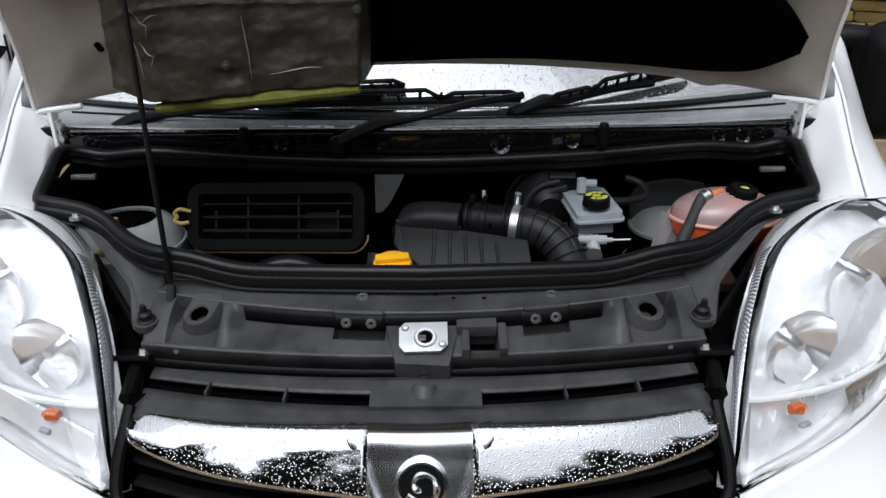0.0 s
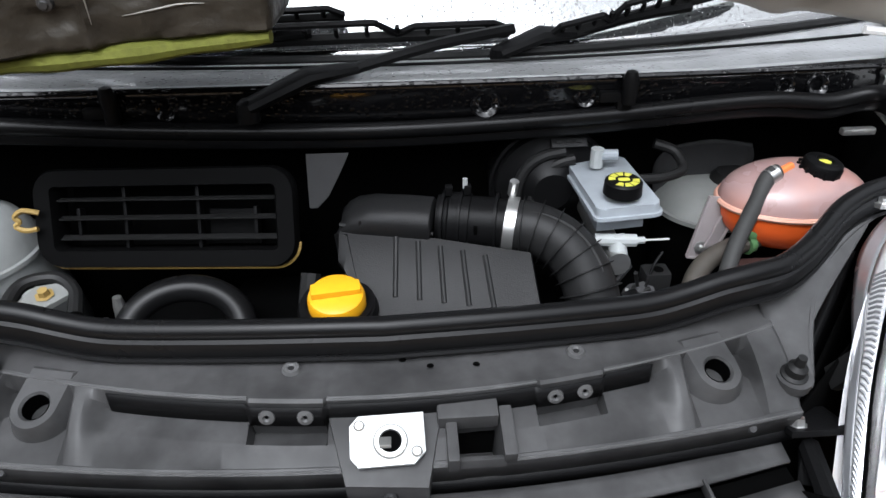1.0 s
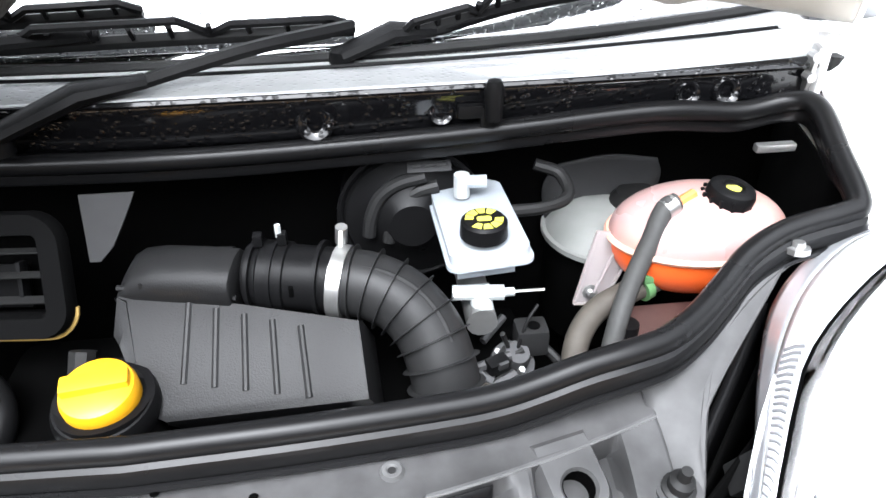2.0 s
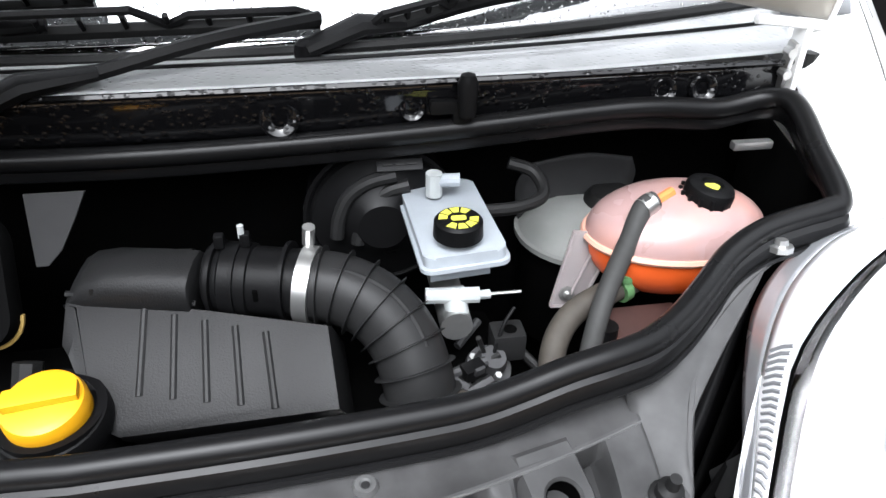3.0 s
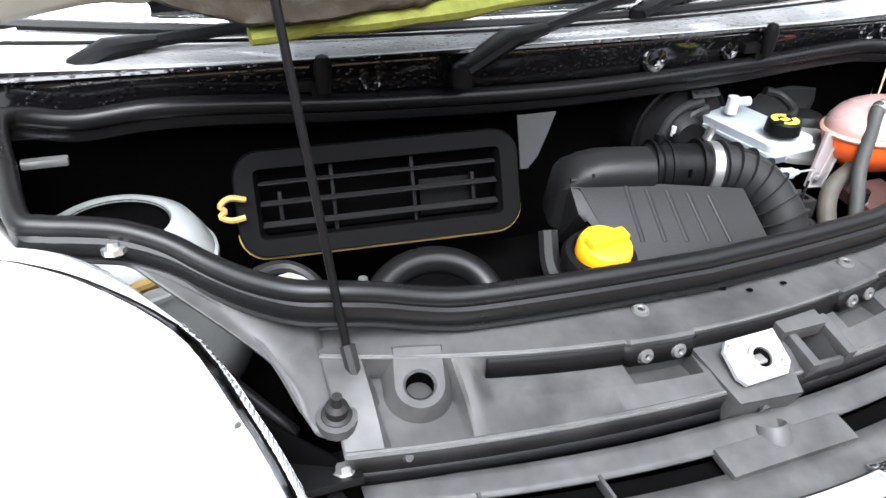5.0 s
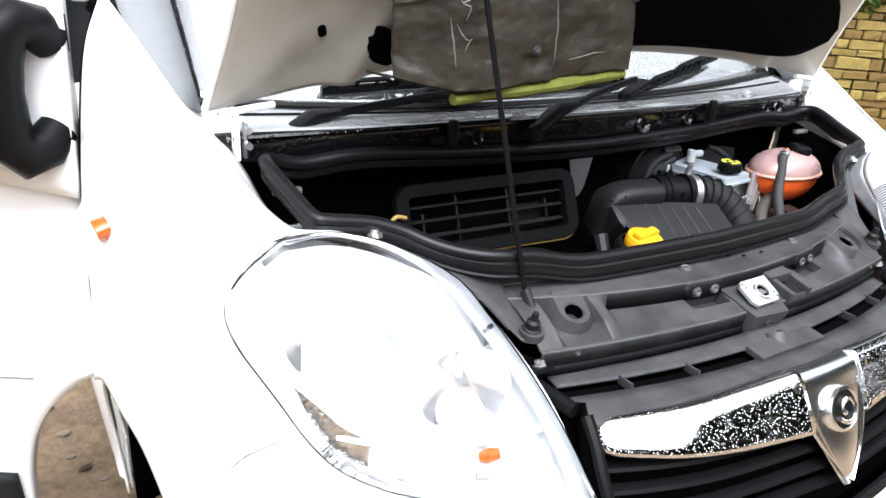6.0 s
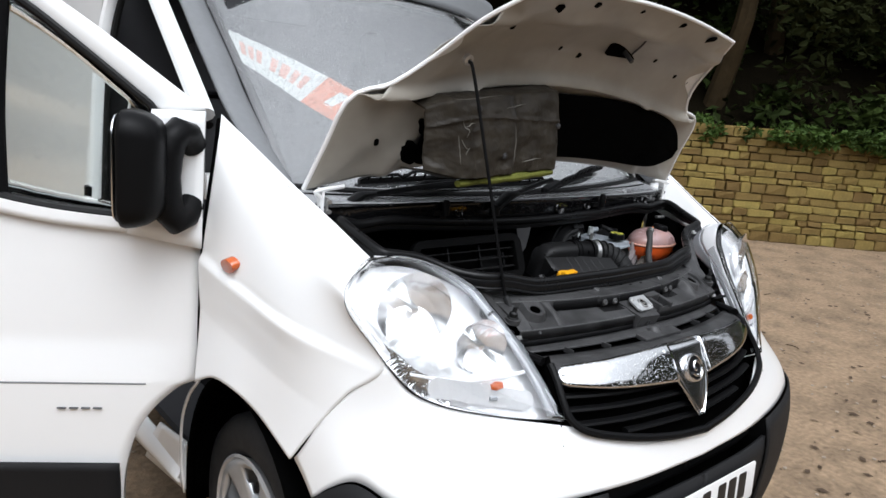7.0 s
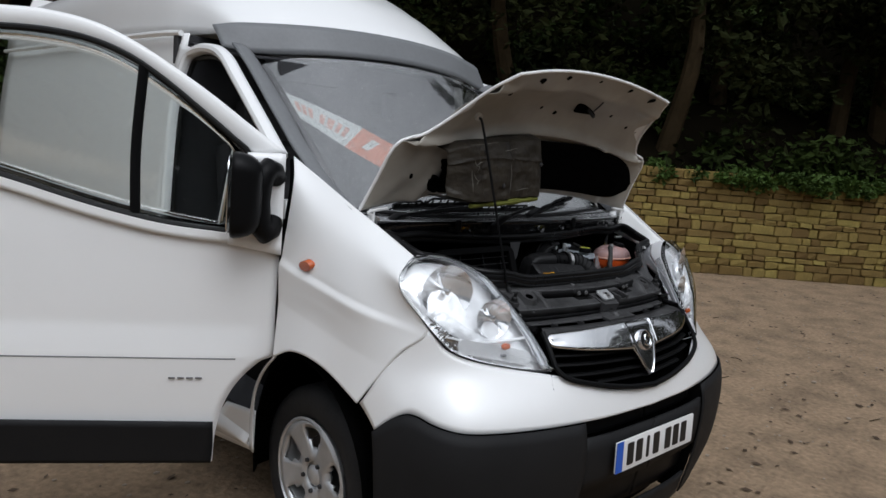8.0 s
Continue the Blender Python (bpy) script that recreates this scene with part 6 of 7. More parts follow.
for k in range(10):
    a0 = 2 * math.pi * (k + 0.2) / 10
    if k % 5 == 0:
        continue
    part("print_bar", slab([(0.012 * math.cos(a0), 0.012 * math.sin(a0)), (0.0215 * math.cos(a0), 0.0215 * math.sin(a0)), (0.0215 * math.cos(a0 + 0.5), 0.0215 * math.sin(a0 + 0.5)), (0.012 * math.cos(a0 + 0.5), 0.012 * math.sin(a0 + 0.5))], 0.0198, 0.0206, 0, pose(0.332, 0.523, 1.176, 1)), CAPYELLOW, cap)
part("print_bar", slab(rounded(0.016, 0.009, 0.003), 0.0198, 0.0206, 0, pose(0.332, 0.523, 1.176, 1)), CAPYELLOW, cap)
part("label_plate", box(0.285, 0.655, 1.196, 0.055, 0.004, 0.014, 0.001, pose(0, 0, 0, -40)), BRACKET, van, "small grey label plate with unreadable print")
for k in range(3):
    part("label_bar", box(0.270 + 0.015 * k, 0.6515, 1.1995, 0.010, 0.0016, 0.003, 0, pose(0, 0, 0, -40)), INK, van)
boost = part("brake_booster", lathe([(0, 0.05), (0.03, 0.05), (0.05, 0.035), (0.085, 0.025), (0.092, 0.012), (0.094, 0.0), (0.092, -0.05)], 40, axes((0.262, 0.690, 1.120), (1, 0, 0), (0, 0, 1)) @ pose(0, 0, 0, 0, 0, 0)), SEAL, van, "black domed brake booster")
part("booster_rim", tube([Vector((0.262, 0.672, 1.120)) + 0.093 * Vector((math.cos(a), 0, math.sin(a))) for a in np.linspace(0, 2 * math.pi, 41)[:-1]], 0.005, 6, closed=True), BLACK, boost)
for arc in ([(0.205, 0.650, 1.105), (0.209, 0.652, 1.130), (0.222, 0.655, 1.157), (0.246, 0.655, 1.175), (0.280, 0.655, 1.183)], [(0.230, 0.648, 1.095), (0.234, 0.652, 1.118), (0.246, 0.655, 1.143), (0.270, 0.655, 1.161), (0.296, 0.655, 1.168)]):
    part("booster_rib", tube(arc, 0.009, 10, smooth=20), HOSE, boost, "curved black rib of the booster")
part("master_cylinder", tube([(0.325, 0.66, 1.085), (0.325, 0.48, 1.085)], 0.018, 14), STEEL, van, "metal master cylinder")
valve = part("white_connector", tube([(0.324, 0.507, 1.118), (0.328, 0.492, 1.092)], 0.013, 12), MILK, van, "white plastic connector")
part("connector_arm", tube([(0.294, 0.502, 1.114), (0.352, 0.497, 1.113)], 0.009, 10), MILK, valve)
part("connector_tip", tube([(0.352, 0.497, 1.113), (0.364, 0.497, 1.113)], 0.005, 8), MILK, valve)
part("connector_wire", tube([(0.364, 0.497, 1.113), (0.398, 0.494, 1.115)], 0.0018, 6), STEEL, valve)
part("vacuum_hose", tube([(0.37, 0.603, 1.155), (0.42, 0.603, 1.157), (0.455, 0.62, 1.162), (0.45, 0.65, 1.178), (0.42, 0.66, 1.188)], 0.008, 10, smooth=24), RUBBER, van, "black vacuum hose")

# ---- coolant tank ----
def egg(rx, ry, rz, low, high, centre, seg=36, rings=18):
    bm = bmesh.new()
    rows = []
    for k in range(rings):
        z = low + (high - low) * k / (rings - 1)
        f = math.sqrt(max(0.0, 1 - min(1.0, abs(z)) ** 2.3)) if abs(z) < 1 else 0.0
        rows.append([bm.verts.new((centre[0] + rx * f * math.cos(2 * math.pi * j / seg), centre[1] + ry * f * math.sin(2 * math.pi * j / seg), centre[2] + rz * z)) for j in range(seg)])
    for a, b in zip(rows, rows[1:]):
        for j in range(seg):
            bm.faces.new((a[j], a[(j + 1) % seg], b[(j + 1) % seg], b[j]))
    bm.faces.new(rows[0][::-1])
    bm.faces.new(rows[-1])
    bmesh.ops.remove_doubles(bm, verts=bm.verts, dist=1e-5)
    bmesh.ops.recalc_face_normals(bm, faces=bm.faces)
    return bm


TC = (0.599, 0.557, 1.138)
tank = part("coolant_tank", egg(0.108, 0.074, 0.056, 0.0, 0.999, TC), TANK, van, "pink translucent coolant tank half full of orange coolant")
part("tank_liquid", egg(0.1065, 0.0725, 0.076, -0.97, -0.02, TC), COOLANT, tank, "orange coolant behind the tank wall")
part("tank_seam", tube([Vector(TC) + Vector((0.1085 * math.cos(a), 0.0745 * math.sin(a), 0.001)) for a in np.linspace(0, 2 * math.pi, 41)[:-1]], 0.0045, 6, closed=True), TANKSEAM, tank)
capm = pose(0.621, 0.545, 1.176, 6, 8)
cap = part("tank_cap", lathe([(0, 0.026), (0.012, 0.026), (0.013, 0.030), (0.021, 0.030), (0.026, 0.027), (0.028, 0.022), (0.028, 0.0), (0.024, -0.006)], 30, capm), BLACK, tank, "black ribbed pressure cap")
for k in range(14):
    a = 2 * math.pi * k / 14
    part("cap_rib", box(0.621 + 0.028 * math.cos(a), 0.545 + 0.028 * math.sin(a), 1.187, 0.004, 0.004, 0.020, 0.001), BLACK, cap)
part("cap_print", slab([(-0.011, -0.002), (-0.004, -0.008), (0.005, -0.007), (0.011, 0.0), (0.006, 0.006), (-0.006, 0.005)], 0.0258, 0.0268, 0, capm), CAPYELLOW, cap)
part("orange_clip", tube([(0.550, 0.536, 1.190), (0.562, 0.540, 1.190), (0.582, 0.550, 1.194)], 0.006, 8), ORANGE, tank)
TANKEAR = material("tank_ear_plastic", (0.55, 0.50, 0.50), 0.3, transmission=0.6, ior=1.3, grain=0.03)
m_ear = axes((0.470, 0.546, 1.058), (1, 0.05, -0.1), (0.42, 0.10, 0.75))
ear = part("tank_ear", slab([(-0.018, -0.008), (0.020, -0.010), (0.050, 0.085), (-0.004, 0.090)], -0.004, 0.0, 0.001, m_ear), TANKEAR, tank, "clear plastic mounting ear")
for a, b in (((-0.018, -0.008), (-0.004, 0.09)), ((0.004, 0.004), (0.030, 0.088)), ((0.020, -0.010), (0.050, 0.085)), ((-0.018, -0.008), (0.020, -0.010))):
    part("ear_edge", tube([m_ear @ Vector((*a, 0.002)), m_ear @ Vector((*b, 0.002))], 0.0022, 6), TANKEAR, ear)
part("ear_rivet", lathe([(0, 0.009), (0.004, 0.009), (0.005, 0.003), (0.010, 0.002), (0.010, 0.0)], 8, m_ear @ pose(0.0, 0.008, 0)), STEEL, tank)
h1 = part("tank_hose", tube([(0.556, 0.536, 1.192), (0.540, 0.530, 1.186), (0.520, 0.512, 1.150), (0.495, 0.490, 1.104), (0.474, 0.460, 1.066), (0.460, 0.435, 1.02), (0.458, 0.425, 0.98)], 0.0115, 12, smooth=30), TANKHOSE, van, "grey rubber tank hose")
part("hose_band", tube([(0.553, 0.535, 1.1915), (0.540, 0.530, 1.186)], 0.0125, 12), STEEL, h1)
part("hose_band", tube([(0.464, 0.44, 1.035), (0.461, 0.434, 1.022)], 0.0125, 12), STEEL, h1)
part("coolant_hose", tube([(0.548, 0.530, 1.090), (0.505, 0.517, 1.082), (0.466, 0.505, 1.068), (0.440, 0.483, 1.045), (0.430, 0.455, 1.01), (0.432, 0.43, 0.97)], 0.015, 12, smooth=26), BROWN_HOSE, van, "dusty brown coolant hose")
clip = part("hose_clip", tube([(0.522, 0.520, 1.086), (0.531, 0.524, 1.088)], 0.0185, 14), GREEN, van, "green spring hose clip")
part("clip_ear", box(0.527, 0.512, 1.106, 0.012, 0.010, 0.010, 0.002), GREEN, clip)
# strut towers and pale inner wing
for side, cx, cz in ((1, 0.545, 1.034),):
    dome = part("strut_tower", lathe([(0.0, 0.066), (0.045, 0.065), (0.070, 0.056), (0.086, 0.040), (0.092, 0.032), (0.098, 0.031), (0.098, 0.024)], 40, pose(cx, 0.695, cz)), INNER, van, "pale grey domed strut tower")
    part("tower_body", lathe([(0.090, 0.024), (0.090, -0.12)], 24, pose(cx, 0.695, cz)), BAY, dome)
    part("strut_cap", lathe([(0, 0.082), (0.030, 0.080), (0.038, 0.070), (0.040, 0.060)], 24, pose(cx + 0.036, 0.700, cz)), RUBBER, dome, "black strut cap")
part("inner_wing", loft([[(0.47, 0.722, 1.155), (0.54, 0.722, 1.165), (0.61, 0.722, 1.155)], [(0.45, 0.726, 1.12), (0.54, 0.727, 1.12), (0.62, 0.727, 1.12)], [(0.46, 0.730, 1.05), (0.54, 0.730, 1.05), (0.60, 0.730, 1.05)]], 10, 10), BRACKET, van, "grey inner wing", thick=0.003)
part("dusty_shelf", box(0.545, 0.475, 1.045, 0.10, 0.09, 0.02, 0.004, pose(0, 0, 0, 8)), RUSTRED, van, "dusty reddish metal shelf")
post = part("shelf_post", tube([(0.493, 0.470, 1.04), (0.493, 0.470, 1.075)], 0.013, 12), BLACK, van, "black plastic post")
part("post_ring", tube([(0.493, 0.470, 1.052), (0.493, 0.470, 1.056)], 0.015, 12), STEEL, post)
# sensor block, pump and small hardware low in the bay
block = part("sensor_block", box(0.385, 0.490, 1.050, 0.038, 0.032, 0.036, 0.006), HOSE, van, "grey sensor block")
part("sensor_eye", lathe([(0, 0.001), (0.007, 0.001), (0.008, 0)], 12, pose(0.387, 0.488, 1.0685)), BAY, block)
for k, (x0, y0, z0, x1, y1, z1, r) in enumerate(((0.355, 0.46, 1.05, 0.315, 0.45, 1.045, 0.006), (0.31, 0.45, 1.04, 0.33, 0.44, 1.03, 0.009), (0.36, 0.45, 1.03, 0.31, 0.43, 1.02, 0.008), (0.33, 0.50, 1.04, 0.36, 0.53, 1.05, 0.005))):
    part("fuel_pipe", tube([(x0, y0, z0), (x1, y1, z1)], r, 8), IRON, van, "dark metal fuel pipe stub")
part("loop_hose", tube([(0.30, 0.43, 1.03), (0.325, 0.42, 1.035), (0.345, 0.405, 1.01), (0.35, 0.39, 0.98)], 0.010, 10, smooth=14), BROWN_HOSE, van, "brown rubber hose loop")
# wiring and connectors between the elbow and the hoses
for k, (pts, r, m_) in enumerate((([(0.318, 0.455, 1.020), (0.345, 0.462, 1.040), (0.372, 0.470, 1.048)], 0.0045, RUBBER), ([(0.360, 0.480, 1.035), (0.352, 0.470, 1.060), (0.345, 0.462, 1.082)], 0.0030, RUBBER), ([(0.366, 0.472, 1.050), (0.378, 0.484, 1.078), (0.392, 0.494, 1.094)], 0.0022, BLACK), ([(0.400, 0.500, 1.030), (0.425, 0.470, 1.010), (0.430, 0.430, 0.985)], 0.006, RUBBER), ([(0.318, 0.430, 1.030), (0.350, 0.440, 1.022), (0.385, 0.450, 1.026), (0.410, 0.440, 1.010)], 0.004, IRON), ([(0.330, 0.412, 1.015), (0.365, 0.420, 1.010), (0.400, 0.425, 1.000)], 0.0075, BROWN_HOSE))):
    part("wiring", tube(pts, r, 8, smooth=14), m_, van, "dark wiring and thin pipe low in the bay")
conn = part("wiring_connector", box(0.338, 0.452, 1.046, 0.026, 0.016, 0.018, 0.003, pose(0, 0, 0, 10, 0, 24)), BLACK, van, "black wiring connector")
part("connector_lock", box(0.344, 0.443, 1.052, 0.012, 0.004, 0.010, 0.001, pose(0, 0, 0, 10, 0, 24)), IRON, conn)
arm_block = part("pump_body", lathe([(0, 0.022), (0.014, 0.021), (0.018, 0.012), (0.019, -0.03), (0.015, -0.05)], 18, pose(0.362, 0.476, 1.030, 25, 10)), IRON, van, "dark metal pump body")
part("pump_flange", lathe([(0.018, 0.004), (0.026, 0.003), (0.027, -0.003), (0.018, -0.004)], 18, pose(0.362, 0.476, 1.026, 25, 10)), IRON, arm_block)
for dx, dy in ((0.021, 0.006), (-0.018, 0.012), (0.004, -0.022)):
    part("pump_bolt", lathe([(0, 0.008), (0.004, 0.008), (0.0045, 0.0)], 6, pose(0.362 + dx, 0.476 + dy, 1.030, 25, 10)), STEEL, arm_block)
plug = part("loom_plug", box(0.412, 0.405, 1.045, 0.030, 0.022, 0.020, 0.003, pose(0, 0, 0, 10, 0, 20)), STEEL, van, "grey wiring plug with coloured locks")
part("plug_lock", box(0.400, 0.400, 1.048, 0.006, 0.024, 0.022, 0.001, pose(0, 0, 0, 10, 0, 20)), YELLOW, plug)
part("plug_lock", box(0.388, 0.396, 1.045, 0.012, 0.022, 0.020, 0.002, pose(0, 0, 0, 10, 0, 20)), BLUE, plug)
for k in range(6):
    part("plug_fin", box(0.404 + 0.005 * k, 0.412, 1.056, 0.002, 0.026, 0.006, 0, pose(0, 0, 0, 10, 0, 20)), MILK, plug)
# the engine's near-black colour replaces the shade deep in the bay
engine = part("engine_block", box(0.08, 0.47, 0.90, 0.62, 0.26, 0.24, 0.03), BAY, van, "engine block coloured near-black for shade")
for x, y, z, r in ((0.21, 0.385, 1.035, 0.008), (0.245, 0.378, 1.03, 0.007), (0.19, 0.372, 1.04, 0.006), (0.30, 0.372, 1.03, 0.007), (-0.105, 0.365, 1.035, 0.009), (-0.125, 0.36, 1.035, 0.012)):
    part("engine_bolt", lathe([(0, 0.01), (r, 0.01), (r, 0.0), (r * 1.5, 0.0), (r * 1.5, -0.02)], 6, pose(x, y, z)), STEEL, engine)
part("white_clip", tube([(-0.118, 0.362, 1.04), (-0.112, 0.372, 1.065)], 0.008, 8), MILK, van, "white cable clip")
for k in range(5):
    part("fuel_rail", tube([(-0.02 + 0.02 * k, 0.36, 1.02), (-0.02 + 0.06 * k, 0.35, 1.01)], 0.008, 8), IRON, van)

# ---- air inlet grille, ring duct and left side ----
TL, TR, BR, BL = Vector((-0.496, 0.612, 1.204)), Vector((-0.118, 0.556, 1.222)), Vector((-0.122, 0.516, 1.082)), Vector((-0.498, 0.558, 1.074))
mid = (TL + TR + BR + BL) / 4
m_in = axes(mid, TR - TL, TL - BL)
w, h = (TR - TL).length, (TL - BL).length
outer, inner = rounded(w, h, 0.035, 6), rounded(w - 0.062, h - 0.052, 0.008, 6)
bm = bmesh.new()
n = len(outer)
layers = []
for pts, z in ((outer, -0.012), (outer, 0.0), ([(x * 0.985, y * 0.97) for x, y in outer], 0.006), ([(x * 1.03, y * 1.04) for x, y in inner], 0.005), (inner, -0.004), (inner, -0.03)):
    layers.append([bm.verts.new(m_in @ Vector((x, y, z))) for x, y in pts])
for a, b in zip(layers, layers[1:]):
    for j in range(n):
        bm.faces.new((a[j], a[(j + 1) % n], b[(j + 1) % n], b[j]))
bmesh.ops.recalc_face_normals(bm, faces=bm.faces)
inlet = part("air_inlet", bm, INLET, van, "black plastic air inlet with open slats")
# near-black sheet in place of the inlet's inner shade
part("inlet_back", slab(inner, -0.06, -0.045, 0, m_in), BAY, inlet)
iw, ih = w - 0.062, h - 0.052
for k, fy in enumerate((0.30, 0.0, -0.32)):
    part("inlet_slat", box(0, 0, 0, iw, 0.0022, 0.012, 0.0006, m_in @ pose(0, fy * ih, -0.010, 15 + 6 * k)), RUBBER, inlet)
for k, fx in enumerate((-0.42, -0.20, 0.14, 0.40)):
    part("inlet_bar", box(0, 0, 0, 0.005, ih * (1.0 if k in (1, 2) else 0.5), 0.014, 0.001, m_in @ pose(fx * iw, 0.0 if k in (1, 2) else -0.1 * ih, -0.020)), BLACK, inlet)
part("inlet_flap", box(0, 0, 0, 0.075, 0.05, 0.004, 0.001, m_in @ pose(0.36 * iw * 0.8, -0.016, -0.030)), INLET, inlet)
low = [m_in @ Vector((x, y, -0.011)) for x, y in outer]
order = [k for k in range(n) if outer[k][1] < -0.01]
part("tape_edge", tube([low[k] + Vector((0, -0.002, -0.001)) for k in order], 0.0028, 6), TAPE, inlet, "yellowed foam tape edge")
hook = [(-0.485, 0.578, 1.152), (-0.505, 0.575, 1.158), (-0.517, 0.573, 1.150), (-0.512, 0.572, 1.142), (-0.518, 0.570, 1.136), (-0.505, 0.568, 1.130), (-0.488, 0.568, 1.132)]
part("tape_hook", tube(hook, 0.004, 6, smooth=20), TAPE, inlet)
part("grey_bracket", slab([(-0.026, 0.040), (0.034, 0.040), (0.020, 0.012), (0.002, -0.020), (-0.014, -0.036), (-0.026, -0.036)], 0, 0.003, 0, axes((-0.078, 0.572, 1.186), (1, -0.05, 0.02), (0.04, 0.30, 0.9))), BRACKET, van, "pale grey sheet metal bracket")
rm = axes((-0.272, 0.440, 1.035), (1, -0.02, 0.0), (0, 0.75, 0.55))
duct = part("ring_duct", tube([rm @ Vector((0.078 * math.cos(a), 0.062 * math.sin(a), 0.0)) for a in np.linspace(0, 2 * math.pi, 49)[:-1]], 0.019, 16, closed=True), SEAL, van, "round black intake duct mouth", sharp=70)
part("duct_throat", tube([rm @ Vector((0, 0, 0.0)), rm @ Vector((0, 0, -0.10))], 0.066, 28), BAY, duct)
part("duct_rod", tube([(-0.325, 0.418, 1.030), (-0.235, 0.425, 1.034)], 0.003, 6), IRON, van, "thin metal rod")
part("rod_nut", lathe([(0, 0.012), (0.007, 0.012), (0.007, -0.01)], 6, pose(-0.318, 0.415, 1.03)), IRON, van)
for x, y, z in ((-0.362, 0.470, 1.065), (-0.372, 0.44, 1.05), (-0.378, 0.425, 1.04)):
    part("loom_bolt", lathe([(0, 0.012), (0.006, 0.011), (0.008, 0.0), (0.009, -0.02)], 10, pose(x, y, z)), STEEL, van)
mount = part("mount_plate", slab([(-0.035, -0.02), (-0.01, 0.022), (0.03, 0.026), (0.038, 0.0), (0.01, -0.022)], -0.004, 0.004, 0.002, pose(-0.465, 0.475, 1.075, 12, 0, 5)), INNER, van, "pale cast mount plate")
part("mount_bolt", lathe([(0, 0.012), (0.007, 0.012), (0.008, 0.004), (0.013, 0.003)], 6, pose(-0.458, 0.477, 1.078, 12)), TAPE, mount)
part("mount_arc", tube([(-0.505, 0.45, 1.07), (-0.495, 0.495, 1.085), (-0.455, 0.51, 1.085), (-0.425, 0.49, 1.075), (-0.415, 0.455, 1.06)], 0.010, 10, smooth=24), RUBBER, van, "black looped hose")
part("brown_cable", tube([(-0.435, 0.50, 1.075), (-0.422, 0.47, 1.06), (-0.44, 0.44, 1.05), (-0.47, 0.43, 1.05)], 0.007, 8, smooth=16), BROWN_HOSE, van, "brown cable")
part("yellow_hose", tube([(-0.64, 0.484, 1.100), (-0.61, 0.484, 1.110), (-0.572, 0.488, 1.112), (-0.545, 0.486, 1.098), (-0.54, 0.470, 1.075), (-0.535, 0.45, 1.06)], 0.008, 10, smooth=26), TAPE, van, "yellowed clear washer hose")
m_tower = pose(-0.645, 0.618, 0.004)
tower = part("strut_tower", lathe([(0.066, 1.114), (0.069, 1.120), (0.076, 1.120), (0.096, 1.108), (0.110, 1.087), (0.117, 1.070), (0.121, 1.068), (0.122, 1.062), (0.118, 1.060), (0.126, 1.02), (0.140, 0.96), (0.150, 0.90)], 44, m_tower), BOTTLE, van, "pale painted suspension strut tower", thick=0.003)
part("strut_cup", lathe([(0, 1.112), (0.030, 1.112), (0.034, 1.106), (0.067, 1.106), (0.067, 1.117)], 32, m_tower), BAY, tower, "black strut bearing cup")
part("tower_flange", tube([(-0.545, 0.535, 1.046), (-0.520, 0.545, 1.040), (-0.470, 0.560, 1.046)], 0.010, 8, smooth=12, squash=0.5), BOTTLE, tower, "pale pressed flange")
part("yellow_clip", box(-0.615, 0.51, 1.158, 0.02, 0.012, 0.014, 0.003), TAPE, van, "yellowed plastic clip")

# ---- the yard wall, bank and woods ----
WALL_A, WALL_DIR = Vector((7.07, 4.17, 0)), Vector((0.771, -0.638, 0)).normalized()
WALL_IN = Vector((0.638, 0.771, 0)).normalized()
m_wall = axes(WALL_A, WALL_DIR, (0, 0, 1))
STONE = material("sandstone", (0.21, 0.150, 0.050), 0.9, grain=0.35, scale=25, stain=0.75, stain_scale=2.2, bump=0.01, stain_colour=(0.085, 0.072, 0.028), spec=0.15)
n, l = STONE.node_tree.nodes, STONE.node_tree.links
info = n.new("ShaderNodeObjectInfo")
geo = n.new("ShaderNodeNewGeometry")
add = n.new("ShaderNodeMath")
l.new(info.outputs["Random"], add.inputs[0])
l.new(geo.outputs["Random Per Island"], add.inputs[1])
frac = n.new("ShaderNodeMath")
frac.operation = "FRACT"
l.new(add.outputs[0], frac.inputs[0])
vary = n.new("ShaderNodeHueSaturation")
rng = n.new("ShaderNodeMapRange")
rng.inputs[3].default_value, rng.inputs[4].default_value = 0.66, 1.3
l.new(frac.outputs[0], rng.inputs[0])
l.new(rng.outputs[0], vary.inputs["Value"])
hue = n.new("ShaderNodeMapRange")
hue.inputs[3].default_value, hue.inputs[4].default_value = 0.485, 0.515
l.new(frac.outputs[0], hue.inputs[0])
l.new(hue.outputs[0], vary.inputs["Hue"])
old = n["Principled BSDF"].inputs["Base Color"].links[0].from_socket
l.new(old, vary.inputs["Color"])
l.new(vary.outputs[0], n["Principled BSDF"].inputs["Base Color"])
MORTAR = material("mortar", (0.045, 0.037, 0.020), 0.95, grain=0.3, scale=40, stain=0.5, stain_scale=4, bump=0.01)
WALL_FROM, WALL_TO, WALL_H = -9.0, 12.0, 1.42
wall = part("wall_yard", box((WALL_FROM + WALL_TO) / 2, WALL_H / 2 - 0.03, -0.17, WALL_TO - WALL_FROM, WALL_H - 0.04, 0.30), MORTAR, None, at=m_wall)
tagged(wall, "low wall of coursed yellow sandstone blocks under ivy", "wall", kind="structure")


